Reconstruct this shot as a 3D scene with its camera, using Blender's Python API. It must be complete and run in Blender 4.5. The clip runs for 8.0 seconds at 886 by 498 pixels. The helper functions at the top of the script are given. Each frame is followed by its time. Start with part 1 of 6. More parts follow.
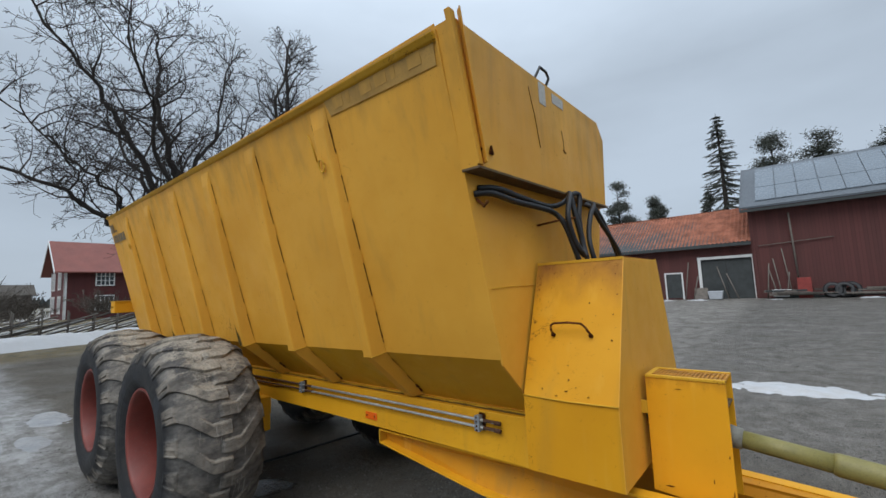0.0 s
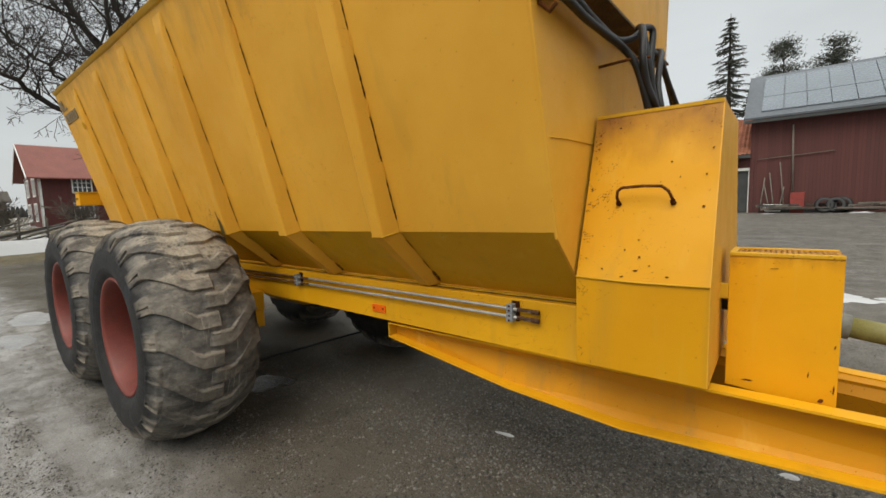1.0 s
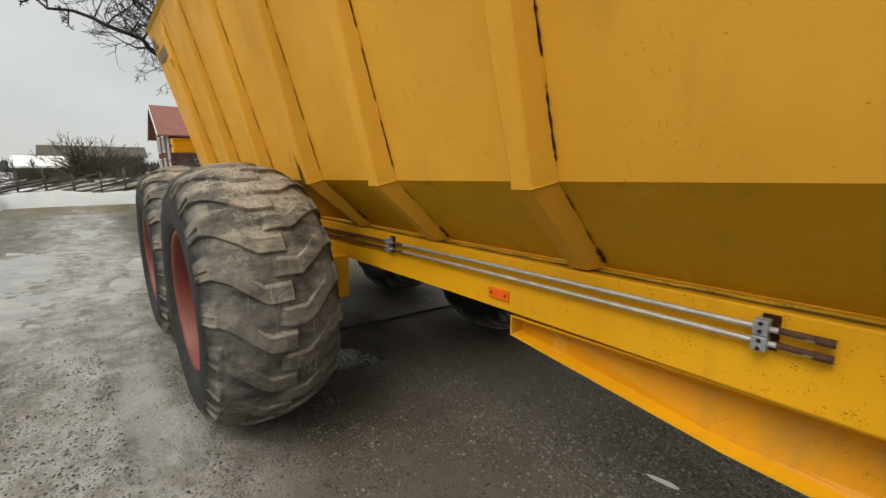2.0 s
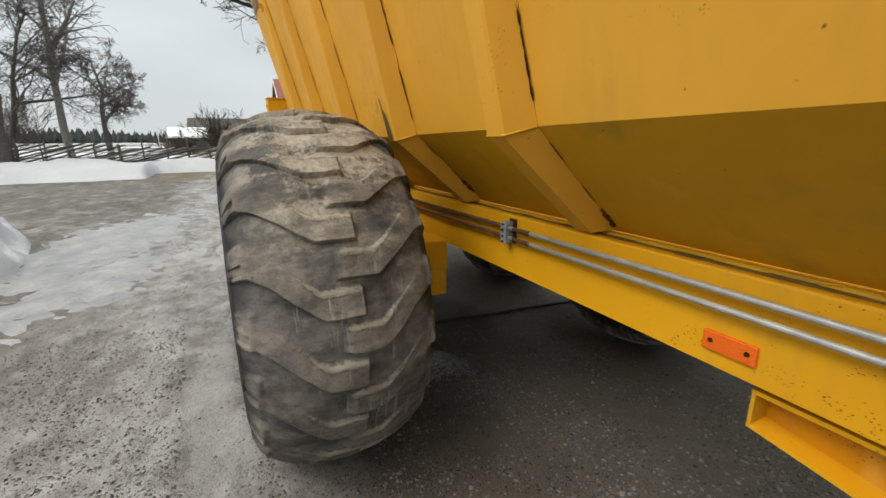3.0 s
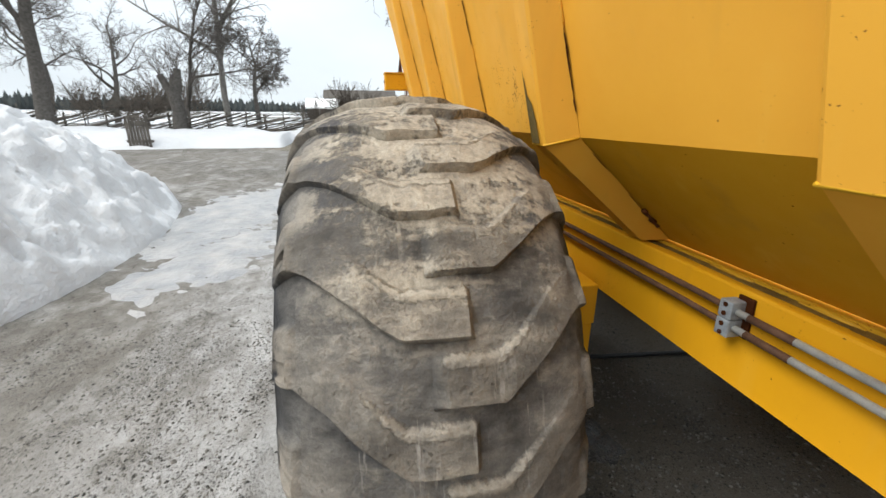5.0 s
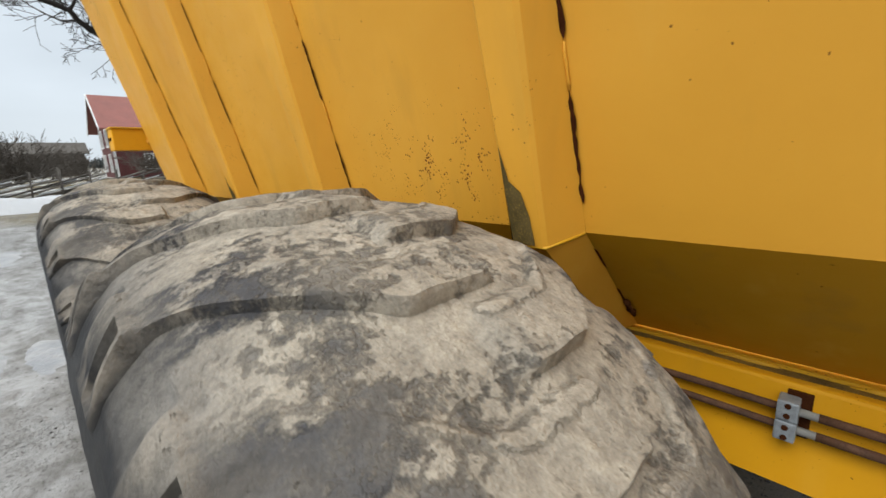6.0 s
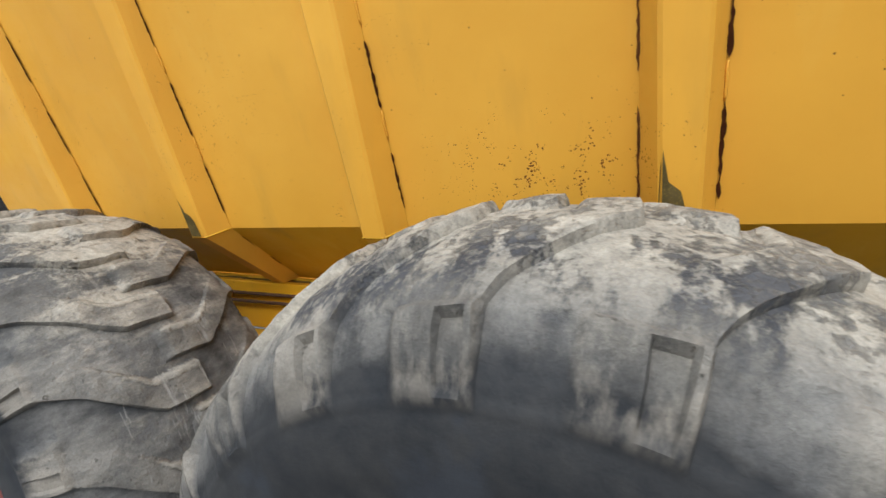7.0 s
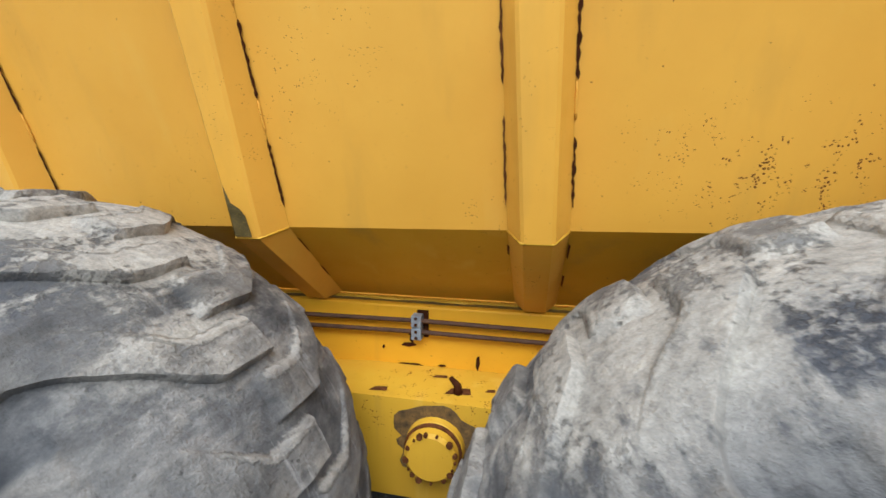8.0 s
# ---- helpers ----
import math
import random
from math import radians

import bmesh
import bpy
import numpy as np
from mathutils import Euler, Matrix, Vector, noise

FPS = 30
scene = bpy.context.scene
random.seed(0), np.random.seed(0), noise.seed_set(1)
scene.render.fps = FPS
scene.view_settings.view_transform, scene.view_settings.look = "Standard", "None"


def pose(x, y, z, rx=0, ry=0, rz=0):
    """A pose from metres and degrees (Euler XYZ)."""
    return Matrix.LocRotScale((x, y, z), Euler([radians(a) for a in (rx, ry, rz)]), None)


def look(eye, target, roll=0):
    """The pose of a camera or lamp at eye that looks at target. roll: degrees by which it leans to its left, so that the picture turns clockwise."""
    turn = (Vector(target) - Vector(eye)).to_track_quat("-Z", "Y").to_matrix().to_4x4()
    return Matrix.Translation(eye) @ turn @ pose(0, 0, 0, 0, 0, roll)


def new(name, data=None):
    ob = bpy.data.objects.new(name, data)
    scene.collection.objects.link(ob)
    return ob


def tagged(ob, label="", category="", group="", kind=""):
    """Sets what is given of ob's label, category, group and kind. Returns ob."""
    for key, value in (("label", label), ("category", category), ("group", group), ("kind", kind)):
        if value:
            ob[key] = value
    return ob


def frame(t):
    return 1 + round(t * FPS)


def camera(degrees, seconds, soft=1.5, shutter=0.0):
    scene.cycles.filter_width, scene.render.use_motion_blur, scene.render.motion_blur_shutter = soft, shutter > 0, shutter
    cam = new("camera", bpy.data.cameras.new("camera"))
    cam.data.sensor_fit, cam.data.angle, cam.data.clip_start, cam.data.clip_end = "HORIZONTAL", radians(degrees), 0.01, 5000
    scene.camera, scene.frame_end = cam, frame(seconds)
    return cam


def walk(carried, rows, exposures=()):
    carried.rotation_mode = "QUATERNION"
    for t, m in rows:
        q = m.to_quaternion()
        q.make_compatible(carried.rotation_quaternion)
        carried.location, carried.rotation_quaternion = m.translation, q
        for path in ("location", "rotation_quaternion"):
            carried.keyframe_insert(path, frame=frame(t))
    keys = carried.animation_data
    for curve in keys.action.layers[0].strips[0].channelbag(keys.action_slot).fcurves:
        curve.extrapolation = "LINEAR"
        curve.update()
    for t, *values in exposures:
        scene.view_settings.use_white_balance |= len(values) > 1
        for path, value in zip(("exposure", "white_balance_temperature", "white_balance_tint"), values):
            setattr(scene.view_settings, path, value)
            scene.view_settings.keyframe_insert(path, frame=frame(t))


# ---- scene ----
cam = camera(93.4, 8.0, shutter=0.12)
PATH = [
    (0, (-0.132, -0.203, 1.756), (-1.405, 1.327, 1.957), -2.5),
    (0.5, (-0.375, -0.065, 1.69), (-1.638, 1.484, 1.752), -2.6),
    (1, (-0.588, 0.047, 1.534), (-1.832, 1.599, 1.325), -1.8),
    (1.1, (-0.642, 0.079, 1.507), (-1.894, 1.617, 1.244), -1.4),
    (1.5, (-0.94, 0.278, 1.442), (-2.297, 1.698, 1.065), -1.3),
    (1.7, (-1.075, 0.357, 1.446), (-2.499, 1.709, 1.066), -0.8),
    (2.8, (-1.878, 0.697, 1.405), (-3.561, 1.683, 0.964), -0.5),
    (3, (-1.999, 0.801, 1.368), (-3.732, 1.665, 0.869), -0.4),
    (3.5, (-2.288, 1.067, 1.281), (-4.096, 1.63, 0.637), 0.6),
    (4, (-2.387, 1.122, 1.243), (-4.196, 1.496, 0.477), 0.5),
    (4.5, (-2.442, 1.066, 1.358), (-4.292, 1.249, 0.62), -0.2),
    (4.7, (-2.493, 1.021, 1.412), (-4.362, 1.22, 0.729), 0.0),
    (5.8, (-3.122, 0.769, 1.507), (-4.654, 1.96, 1.023), -0.8),
    (6, (-3.262, 0.752, 1.545), (-4.657, 2.12, 1.117), -1.9),
    (6.5, (-3.507, 0.61, 1.552), (-4.615, 2.241, 1.218), -3.0),
    (7, (-3.795, 0.414, 1.549), (-4.622, 2.197, 1.176), -3.3),
    (7.5, (-4.145, 0.422, 1.495), (-4.752, 2.293, 1.138), -1.0),
    (8, (-4.488, 0.452, 1.517), (-4.92, 2.375, 1.178), -0.1),
]
walk(cam, [(t, look(eye, target, roll)) for t, eye, target, roll in PATH], [
    (0.0, -0.40, 6100, 10), (0.5, -0.40, 6200, 10), (1.0, -0.11, 7250, 10), (1.6, -0.05, 7600, 10), (3.0, 0.10, 7050, 10),
    (3.6, 0.50, 6950, 10), (4.5, 0.70, 6750, 10), (6.0, 0.24, 6600, 10), (7.0, 0.48, 6150, 10), (7.5, 0.68, 5700, 10), (8.0, 0.60, 5650, 10)])

# ---- world and light: overcast winter day ----
world = bpy.data.worlds.new("world")
scene.world = world
world.use_nodes = True
wn, wl = world.node_tree.nodes, world.node_tree.links
wn.clear()
w_out = wn.new("ShaderNodeOutputWorld")
w_bg = wn.new("ShaderNodeBackground")
sky = wn.new("ShaderNodeTexSky")
sky.sky_type = "NISHITA"
sky.sun_disc = False
sky.sun_elevation = radians(50)
sky.sun_rotation = radians(165)
sky.air_density, sky.dust_density, sky.ozone_density = 1.0, 3.0, 1.0
w_co = wn.new("ShaderNodeTexCoord")
w_sep = wn.new("ShaderNodeSeparateXYZ")
w_up = wn.new("ShaderNodeMapRange")       # the cloud deck is brighter overhead than at the horizon
w_up.inputs[1].default_value, w_up.inputs[2].default_value = 0.42, 1.0
w_up.inputs[3].default_value, w_up.inputs[4].default_value = 7.7, 24.0
w_map = wn.new("ShaderNodeMapping")
w_map.inputs[3].default_value = (1.0, 1.0, 2.6)
w_cloud = wn.new("ShaderNodeTexNoise")
w_cloud.inputs["Scale"].default_value, w_cloud.inputs["Detail"].default_value = 1.7, 5.0
w_cr = wn.new("ShaderNodeMapRange")
w_cr.inputs[1].default_value, w_cr.inputs[2].default_value = 0.3, 0.7
w_cr.inputs[3].default_value, w_cr.inputs[4].default_value = 0.86, 1.12
w_mul = wn.new("ShaderNodeMath")
w_mul.operation = "MULTIPLY"
w_tint = wn.new("ShaderNodeVectorMath")
w_tint.operation = "SCALE"
w_tint.inputs[0].default_value = (0.885, 0.992, 1.09)
w_mix = wn.new("ShaderNodeMix")
w_mix.data_type = "RGBA"
w_mix.inputs[0].default_value = 0.88      # nearly closed cloud over the clear sky
wl.new(w_co.outputs["Generated"], w_sep.inputs[0])
wl.new(w_sep.outputs[2], w_up.inputs[0])
wl.new(w_co.outputs["Generated"], w_map.inputs[0])
wl.new(w_map.outputs[0], w_cloud.inputs[0])
wl.new(w_cloud.outputs[0], w_cr.inputs[0])
wl.new(w_up.outputs[0], w_mul.inputs[0])
wl.new(w_cr.outputs[0], w_mul.inputs[1])
wl.new(w_mul.outputs[0], w_tint.inputs["Scale"])
wl.new(sky.outputs[0], w_mix.inputs[6])
wl.new(w_tint.outputs[0], w_mix.inputs[7])
wl.new(w_mix.outputs[2], w_bg.inputs[0])
w_bg.inputs[1].default_value = 0.10
wl.new(w_bg.outputs[0], w_out.inputs[0])

sun = new("sun", bpy.data.lights.new("sun", "SUN"))
sun.data.energy, sun.data.angle, sun.data.color = 2.05, radians(40), (1.0, 0.97, 0.92)
sun.matrix_world = look((-1.5, -5.2, 9.4), (-2.5, 2, 0))

# ---- materials ----


def shader(name, rough=0.6, metal=0.0):
    m = bpy.data.materials.new(name)
    m.use_nodes = True
    b = m.node_tree.nodes["Principled BSDF"]
    b.inputs["Roughness"].default_value, b.inputs["Metallic"].default_value = rough, metal
    return m, m.node_tree.nodes, m.node_tree.links, b


def noise_node(n, l, scale, detail=5.0, rough=0.55, vec=None, stretch=None):
    t = n.new("ShaderNodeTexNoise")
    t.inputs["Scale"].default_value, t.inputs["Detail"].default_value, t.inputs["Roughness"].default_value = scale, detail, rough
    if vec is None:
        vec = n.new("ShaderNodeTexCoord").outputs["Object"]
    if stretch:
        mp = n.new("ShaderNodeMapping")
        mp.inputs[3].default_value = stretch
        l.new(vec, mp.inputs[0])
        vec = mp.outputs[0]
    l.new(vec, t.inputs[0])
    return t.outputs[0]


def ramp(n, l, src, lo, hi, a=0.0, b=1.0):
    r = n.new("ShaderNodeMapRange")
    r.inputs[1].default_value, r.inputs[2].default_value, r.inputs[3].default_value, r.inputs[4].default_value = lo, hi, a, b
    l.new(src, r.inputs[0])
    return r.outputs[0]


def calc(n, l, op, a, b):
    m = n.new("ShaderNodeMath")
    m.operation = op
    for i, v in enumerate((a, b)):
        if isinstance(v, (int, float)):
            m.inputs[i].default_value = v
        else:
            l.new(v, m.inputs[i])
    return m.outputs[0]


def blend(n, l, fac, a, b, kind="MIX"):
    m = n.new("ShaderNodeMix")
    m.data_type, m.blend_type = "RGBA", kind
    for i, v in ((0, fac), (6, a), (7, b)):
        if isinstance(v, (int, float)):
            m.inputs[i].default_value = v
        elif isinstance(v, tuple):
            m.inputs[i].default_value = (*v, 1.0)
        else:
            l.new(v, m.inputs[i])
    return m.outputs[2]


def bump(n, l, b, height, strength=0.3, dist=0.01):
    u = n.new("ShaderNodeBump")
    u.inputs["Strength"].default_value, u.inputs["Distance"].default_value = strength, dist
    l.new(height, u.inputs["Height"])
    l.new(u.outputs[0], b.inputs["Normal"])


def plain(name, color, rough=0.6, metal=0.0, vary=0.25, scale=6.0, dirt=(0.05, 0.045, 0.04), dirty=0.3, relief=0.15, rdist=0.004):
    """A painted, metal or wooden surface with two scales of variation."""
    m, n, l, b = shader(name, rough, metal)
    big, fine = noise_node(n, l, scale), noise_node(n, l, scale * 11, 3)
    b.inputs["Specular IOR Level"].default_value = 0.15 if rough > 0.83 else 0.5
    dark = tuple(c * (1 - vary) for c in color)
    c = blend(n, l, ramp(n, l, big, 0.3, 0.7), dark, color)
    c = blend(n, l, ramp(n, l, fine, 0.52, 0.78, 0, dirty), c, dirt)
    l.new(c, b.inputs["Base Color"])
    l.new(ramp(n, l, fine, 0.3, 0.7, max(rough - 0.12, 0.05), min(rough + 0.12, 1)), b.inputs["Roughness"])
    bump(n, l, b, fine, relief, rdist)
    return m


def paint_material(name, color, speck=1.0, streak=1.0, spot_at=None, runoff=None, rust_x=None, grimy_top=None):
    """Old brushed-on machine paint: faded patches, dribbles of dirt, rust specks."""
    m, n, l, b = shader(name, 0.42)
    b.inputs["Specular IOR Level"].default_value = 0.24
    co = n.new("ShaderNodeTexCoord").outputs["Object"]
    big = noise_node(n, l, 1.3, 4, 0.5, co)
    mid = noise_node(n, l, 5.5, 6, 0.6, co)
    fine = noise_node(n, l, 55, 4, 0.6, co)
    drip = noise_node(n, l, 7.0, 4, 0.6, co, (1.0, 1.0, 0.09))
    r, g, bl = color
    c = blend(n, l, ramp(n, l, big, 0.32, 0.68), (r * 0.90, g * 0.86, bl * 0.8), (r * 1.04, g * 1.05, bl * 1.2))
    c = blend(n, l, ramp(n, l, mid, 0.42, 0.72, 0, 0.22), c, (r * 0.86, g * 0.78, bl * 0.6))
    c = blend(n, l, ramp(n, l, drip, 0.56, 0.80, 0, 0.42 * streak), c, (0.30, 0.19, 0.045))
    c = blend(n, l, ramp(n, l, drip, 0.40, 0.22, 0, 0.25 * streak), c, (0.80, 0.55, 0.13))
    if grimy_top:
        zs = n.new("ShaderNodeSeparateXYZ")
        l.new(co, zs.inputs[0])
        lichen = ramp(n, l, calc(n, l, "ADD", zs.outputs[2], calc(n, l, "MULTIPLY", calc(n, l, "SUBTRACT", drip, 0.5), 1.5)), grimy_top[0], grimy_top[1], 0.0, 0.42)
        c = blend(n, l, calc(n, l, "MULTIPLY", lichen, ramp(n, l, mid, 0.32, 0.62, 0.5, 1.0)), c, (0.235, 0.160, 0.048))
    v = n.new("ShaderNodeTexVoronoi")
    v.inputs["Scale"].default_value = 130.0
    warp = n.new("ShaderNodeVectorMath")
    warp.operation = "ADD"
    jig = n.new("ShaderNodeTexNoise")
    jig.inputs["Scale"].default_value = 90.0
    sc = n.new("ShaderNodeVectorMath")
    sc.operation = "SCALE"
    sc.inputs["Scale"].default_value = 0.010
    l.new(co, jig.inputs[0])
    l.new(jig.outputs[1], sc.inputs[0])
    l.new(co, warp.inputs[0])
    l.new(sc.outputs[0], warp.inputs[1])
    l.new(warp.outputs[0], v.inputs[0])
    clump = ramp(n, l, noise_node(n, l, 2.1, 3, 0.6, co), 0.44, 0.74, 0.03, 0.26 * speck)
    if spot_at:
        far_ = n.new("ShaderNodeVectorMath")
        far_.operation = "DISTANCE"
        sq = n.new("ShaderNodeMapping")
        sq.inputs[3].default_value = (1.0, 0.0, 1.9)
        l.new(co, sq.inputs[0])
        l.new(sq.outputs[0], far_.inputs[0])
        far_.inputs[1].default_value = (spot_at[0], 0.0, spot_at[1] * 1.9)
        clump = calc(n, l, "ADD", clump, ramp(n, l, far_.outputs["Value"], 0.42, 0.05, 0.0, 0.27))
    if runoff:
        sp = n.new("ShaderNodeSeparateXYZ")
        l.new(co, sp.inputs[0])
        high = ramp(n, l, calc(n, l, "ADD", sp.outputs[2], calc(n, l, "MULTIPLY", drip, 0.35)), runoff[0] + 0.17, runoff[1] + 0.17)
        clump = calc(n, l, "ADD", clump, calc(n, l, "MULTIPLY", high, 0.24))
        if rust_x:
            side = ramp(n, l, calc(n, l, "ADD", sp.outputs[0], calc(n, l, "MULTIPLY", mid, 0.10)), rust_x + 0.22, rust_x + 0.06)
            clump = calc(n, l, "ADD", clump, calc(n, l, "MULTIPLY", side, 0.22))
        c = blend(n, l, calc(n, l, "MULTIPLY", high, ramp(n, l, mid, 0.35, 0.65, 0.45, 1.0)), c, (0.22, 0.085, 0.020))
    spot = ramp(n, l, calc(n, l, "SUBTRACT", clump, v.outputs["Distance"]), -0.005, 0.02)
    pick = ramp(n, l, noise_node(n, l, 24, 3, 0.6, co), 0.53, 0.58)
    spot = calc(n, l, "MULTIPLY", spot, pick)
    v2 = n.new("ShaderNodeTexVoronoi")
    v2.inputs["Scale"].default_value = 21.0
    l.new(warp.outputs[0], v2.inputs[0])
    spot = calc(n, l, "MAXIMUM", spot, ramp(n, l, v2.outputs["Distance"], 0.050, 0.030, 0.0, 0.9))
    l.new(ramp(n, l, spot, 0, 1, 0.24, 0.02), b.inputs["Specular IOR Level"])
    rust = blend(n, l, fine, (0.27, 0.105, 0.022), (0.085, 0.034, 0.013))
    c = blend(n, l, spot, c, rust)
    l.new(c, b.inputs["Base Color"])
    rr = ramp(n, l, mid, 0.3, 0.7, 0.42, 0.62)
    l.new(calc(n, l, "ADD", rr, calc(n, l, "MULTIPLY", spot, 0.35)), b.inputs["Roughness"])
    h = calc(n, l, "ADD", calc(n, l, "MULTIPLY", big, 2.0), calc(n, l, "MULTIPLY", fine, 0.05))
    h = calc(n, l, "SUBTRACT", h, calc(n, l, "MULTIPLY", spot, 0.08))
    bump(n, l, b, h, 0.35, 0.012)
    return m


YELLOW = paint_material("yellow_paint", (0.74, 0.373, 0.038), streak=0.55, spot_at=(-3.98, 1.53), grimy_top=(2.55, 3.05))
COVER = paint_material("yellow_cover_paint", (0.69, 0.325, 0.008), speck=1.6, streak=0.8, runoff=(1.64, 1.93), rust_x=-1.20)
GUARD = paint_material("yellow_guard_paint", (0.77, 0.36, 0.010), speck=1.5, streak=1.0, runoff=(1.24, 1.36))
# lower side: yellow darkened for the shade it lies in, plus olive grime
YELLOW_L = paint_material("yellow_paint_grimed_shaded", (0.64, 0.335, 0.016), speck=0.8, streak=1.1)
YELLOW_B = paint_material("yellow_paint_bright", (0.76, 0.375, 0.012), speck=1.25, streak=0.7)
# drawbar yellow taken darker for the web's shade, with its rust stains
YELLOW_D = paint_material("yellow_drawbar_shaded", (0.60, 0.262, 0.008), speck=1.8, streak=1.6)
YELLOW_R = paint_material("yellow_paint_worn", (0.61, 0.34, 0.02), speck=2.2, streak=1.3)
RUST = plain("rust", (0.175, 0.064, 0.022), 0.9, 0.0, 0.6, 40, (0.05, 0.022, 0.010), 0.7, 0.6)
DARKRUST = plain("dark_rust", (0.062, 0.020, 0.008), 0.95, 0.0, 0.5, 60, (0.13, 0.045, 0.012), 0.7, 0.5)
PIPE_RUST = plain("rusty_pipe", (0.13, 0.06, 0.03), 0.75, 0.2, 0.5, 30, (0.03, 0.015, 0.01), 0.5)
for _m in (RUST, DARKRUST):
    _m.node_tree.nodes["Principled BSDF"].inputs["Specular IOR Level"].default_value = 0.03
GRIME = plain("olive_grime", (0.26, 0.155, 0.022), 0.8, 0, 0.6, 16, (0.055, 0.035, 0.012), 0.8, 0.6, 0.01)
GALV = plain("galvanised_steel", (0.52, 0.52, 0.49), 0.45, 0.35, 0.3, 25, (0.18, 0.11, 0.07), 0.35)
CLAMP = plain("clamp_plate", (0.36, 0.40, 0.43), 0.5, 0.3, 0.35, 40, (0.12, 0.09, 0.07), 0.5)
BLACK = plain("black_rubber_hose", (0.010, 0.010, 0.011), 0.55, 0, 0.4, 20, (0.03, 0.028, 0.026), 0.3)
ORANGE = plain("orange_reflector", (0.85, 0.14, 0.008), 0.25, 0, 0.1, 30, (0.5, 0.08, 0.01), 0.2)
RIM = plain("rim_red_paint", (0.200, 0.036, 0.024), 0.55, 0, 0.3, 7, (0.16, 0.10, 0.075), 0.45)
MESH = plain("rusty_mesh_paint", (0.62, 0.28, 0.025), 0.6, 0, 0.5, 18, (0.085, 0.034, 0.011), 0.9)
# brown of grime, darkened for the shade under the front plate and meshes
LIPS = plain("grimy_shaded_brown", (0.15, 0.092, 0.036), 0.8, 0, 0.6, 8, (0.02, 0.015, 0.012), 0.6)
SHAFT = plain("shaft_cover", (0.25, 0.215, 0.060), 0.55, 0, 0.3, 14, (0.10, 0.09, 0.05), 0.5)
STEEL = plain("dark_steel", (0.05, 0.047, 0.045), 0.6, 0.4, 0.4, 12)
SCUFF = plain("scuffed_steel", (0.135, 0.095, 0.032), 0.85, 0.0, 0.6, 22, (0.32, 0.22, 0.04), 0.6)
LETTER = plain("faded_lettering", (0.24, 0.17, 0.085), 0.65, 0, 0.35, 40, (0.45, 0.28, 0.06), 0.6)
STICKER = plain("torn_sticker", (0.60, 0.58, 0.53), 0.6, 0, 0.4, 60, (0.2, 0.12, 0.03), 0.5)
FADED = plain("faded_panel", (0.50, 0.285, 0.055), 0.6, 0, 0.35, 9, (0.30, 0.18, 0.05), 0.7)
FADED_B = plain("faded_letters", (0.54, 0.30, 0.05), 0.6, 0, 0.3, 16, (0.45, 0.26, 0.05), 0.6)


def wood_wall(name, color, plank=0.14, axis=0):
    m, n, l, b = shader(name, 0.85)
    co = n.new("ShaderNodeTexCoord").outputs["Object"]
    sep = n.new("ShaderNodeSeparateXYZ")
    l.new(co, sep.inputs[0])
    along = calc(n, l, "ADD", sep.outputs[0], sep.outputs[1])
    idx = calc(n, l, "FLOOR", calc(n, l, "DIVIDE", along, plank), 0)
    wn_ = n.new("ShaderNodeTexWhiteNoise")
    wn_.noise_dimensions = "1D"
    l.new(idx, wn_.inputs["W"])
    fr = calc(n, l, "FRACT", calc(n, l, "DIVIDE", along, plank), 0)
    gap = ramp(n, l, calc(n, l, "ABSOLUTE", calc(n, l, "SUBTRACT", fr, 0.5), 0), 0.42, 0.5)
    c = blend(n, l, wn_.outputs[0], tuple(v * 0.88 for v in color), tuple(v * 1.08 for v in color))
    c = blend(n, l, ramp(n, l, noise_node(n, l, 0.7, 5, 0.6, co, (1, 1, 0.35)), 0.45, 0.75, 0, 0.5), c, (0.075, 0.032, 0.028))
    c = blend(n, l, calc(n, l, "MULTIPLY", gap, 0.35), c, (0.02, 0.008, 0.007))
    l.new(c, b.inputs["Base Color"])
    bump(n, l, b, calc(n, l, "SUBTRACT", noise_node(n, l, 14, 4, 0.6, co, (1, 1, 0.1)), gap), 0.5, 0.02)
    return m


BARNRED = wood_wall("barn_red_boards", (0.098, 0.032, 0.028), 0.17)
HOUSERED = wood_wall("house_red_boards", (0.090, 0.022, 0.020), 0.16)
WHITE = plain("white_paint", (0.74, 0.74, 0.72), 0.6, 0, 0.12, 4, (0.4, 0.38, 0.35), 0.25)
DARKDOOR = plain("dark_doors", (0.050, 0.056, 0.055), 0.7, 0, 0.4, 2.5, (0.1, 0.1, 0.1), 0.3)
TILE = plain("clay_tiles", (0.42, 0.165, 0.10), 0.85, 0, 0.55, 1.6, (0.12, 0.075, 0.055), 0.7, 0.3, 0.02)
HTILE = plain("red_roof_sheet", (0.21, 0.062, 0.044), 0.65, 0, 0.2, 1.0, (0.16, 0.06, 0.05), 0.3)
SHEET = plain("grey_roof_sheet", (0.090, 0.102, 0.115), 0.5, 0.2, 0.2, 0.8, (0.08, 0.08, 0.08), 0.3)
SOLAR = plain("solar_glass", (0.115, 0.14, 0.165), 0.25, 0, 0.2, 0.6, (0.2, 0.22, 0.24), 0.15)
PALEWOOD = plain("weathered_wood", (0.20, 0.175, 0.15), 0.9, 0, 0.4, 8, (0.07, 0.06, 0.05), 0.5, 0.4)
GREYWOOD = plain("grey_fence_wood", (0.115, 0.102, 0.088), 0.9, 0, 0.5, 6, (0.04, 0.036, 0.03), 0.5, 0.4)
REDBOX = plain("faded_red_paint", (0.30, 0.045, 0.035), 0.7, 0, 0.3, 4)
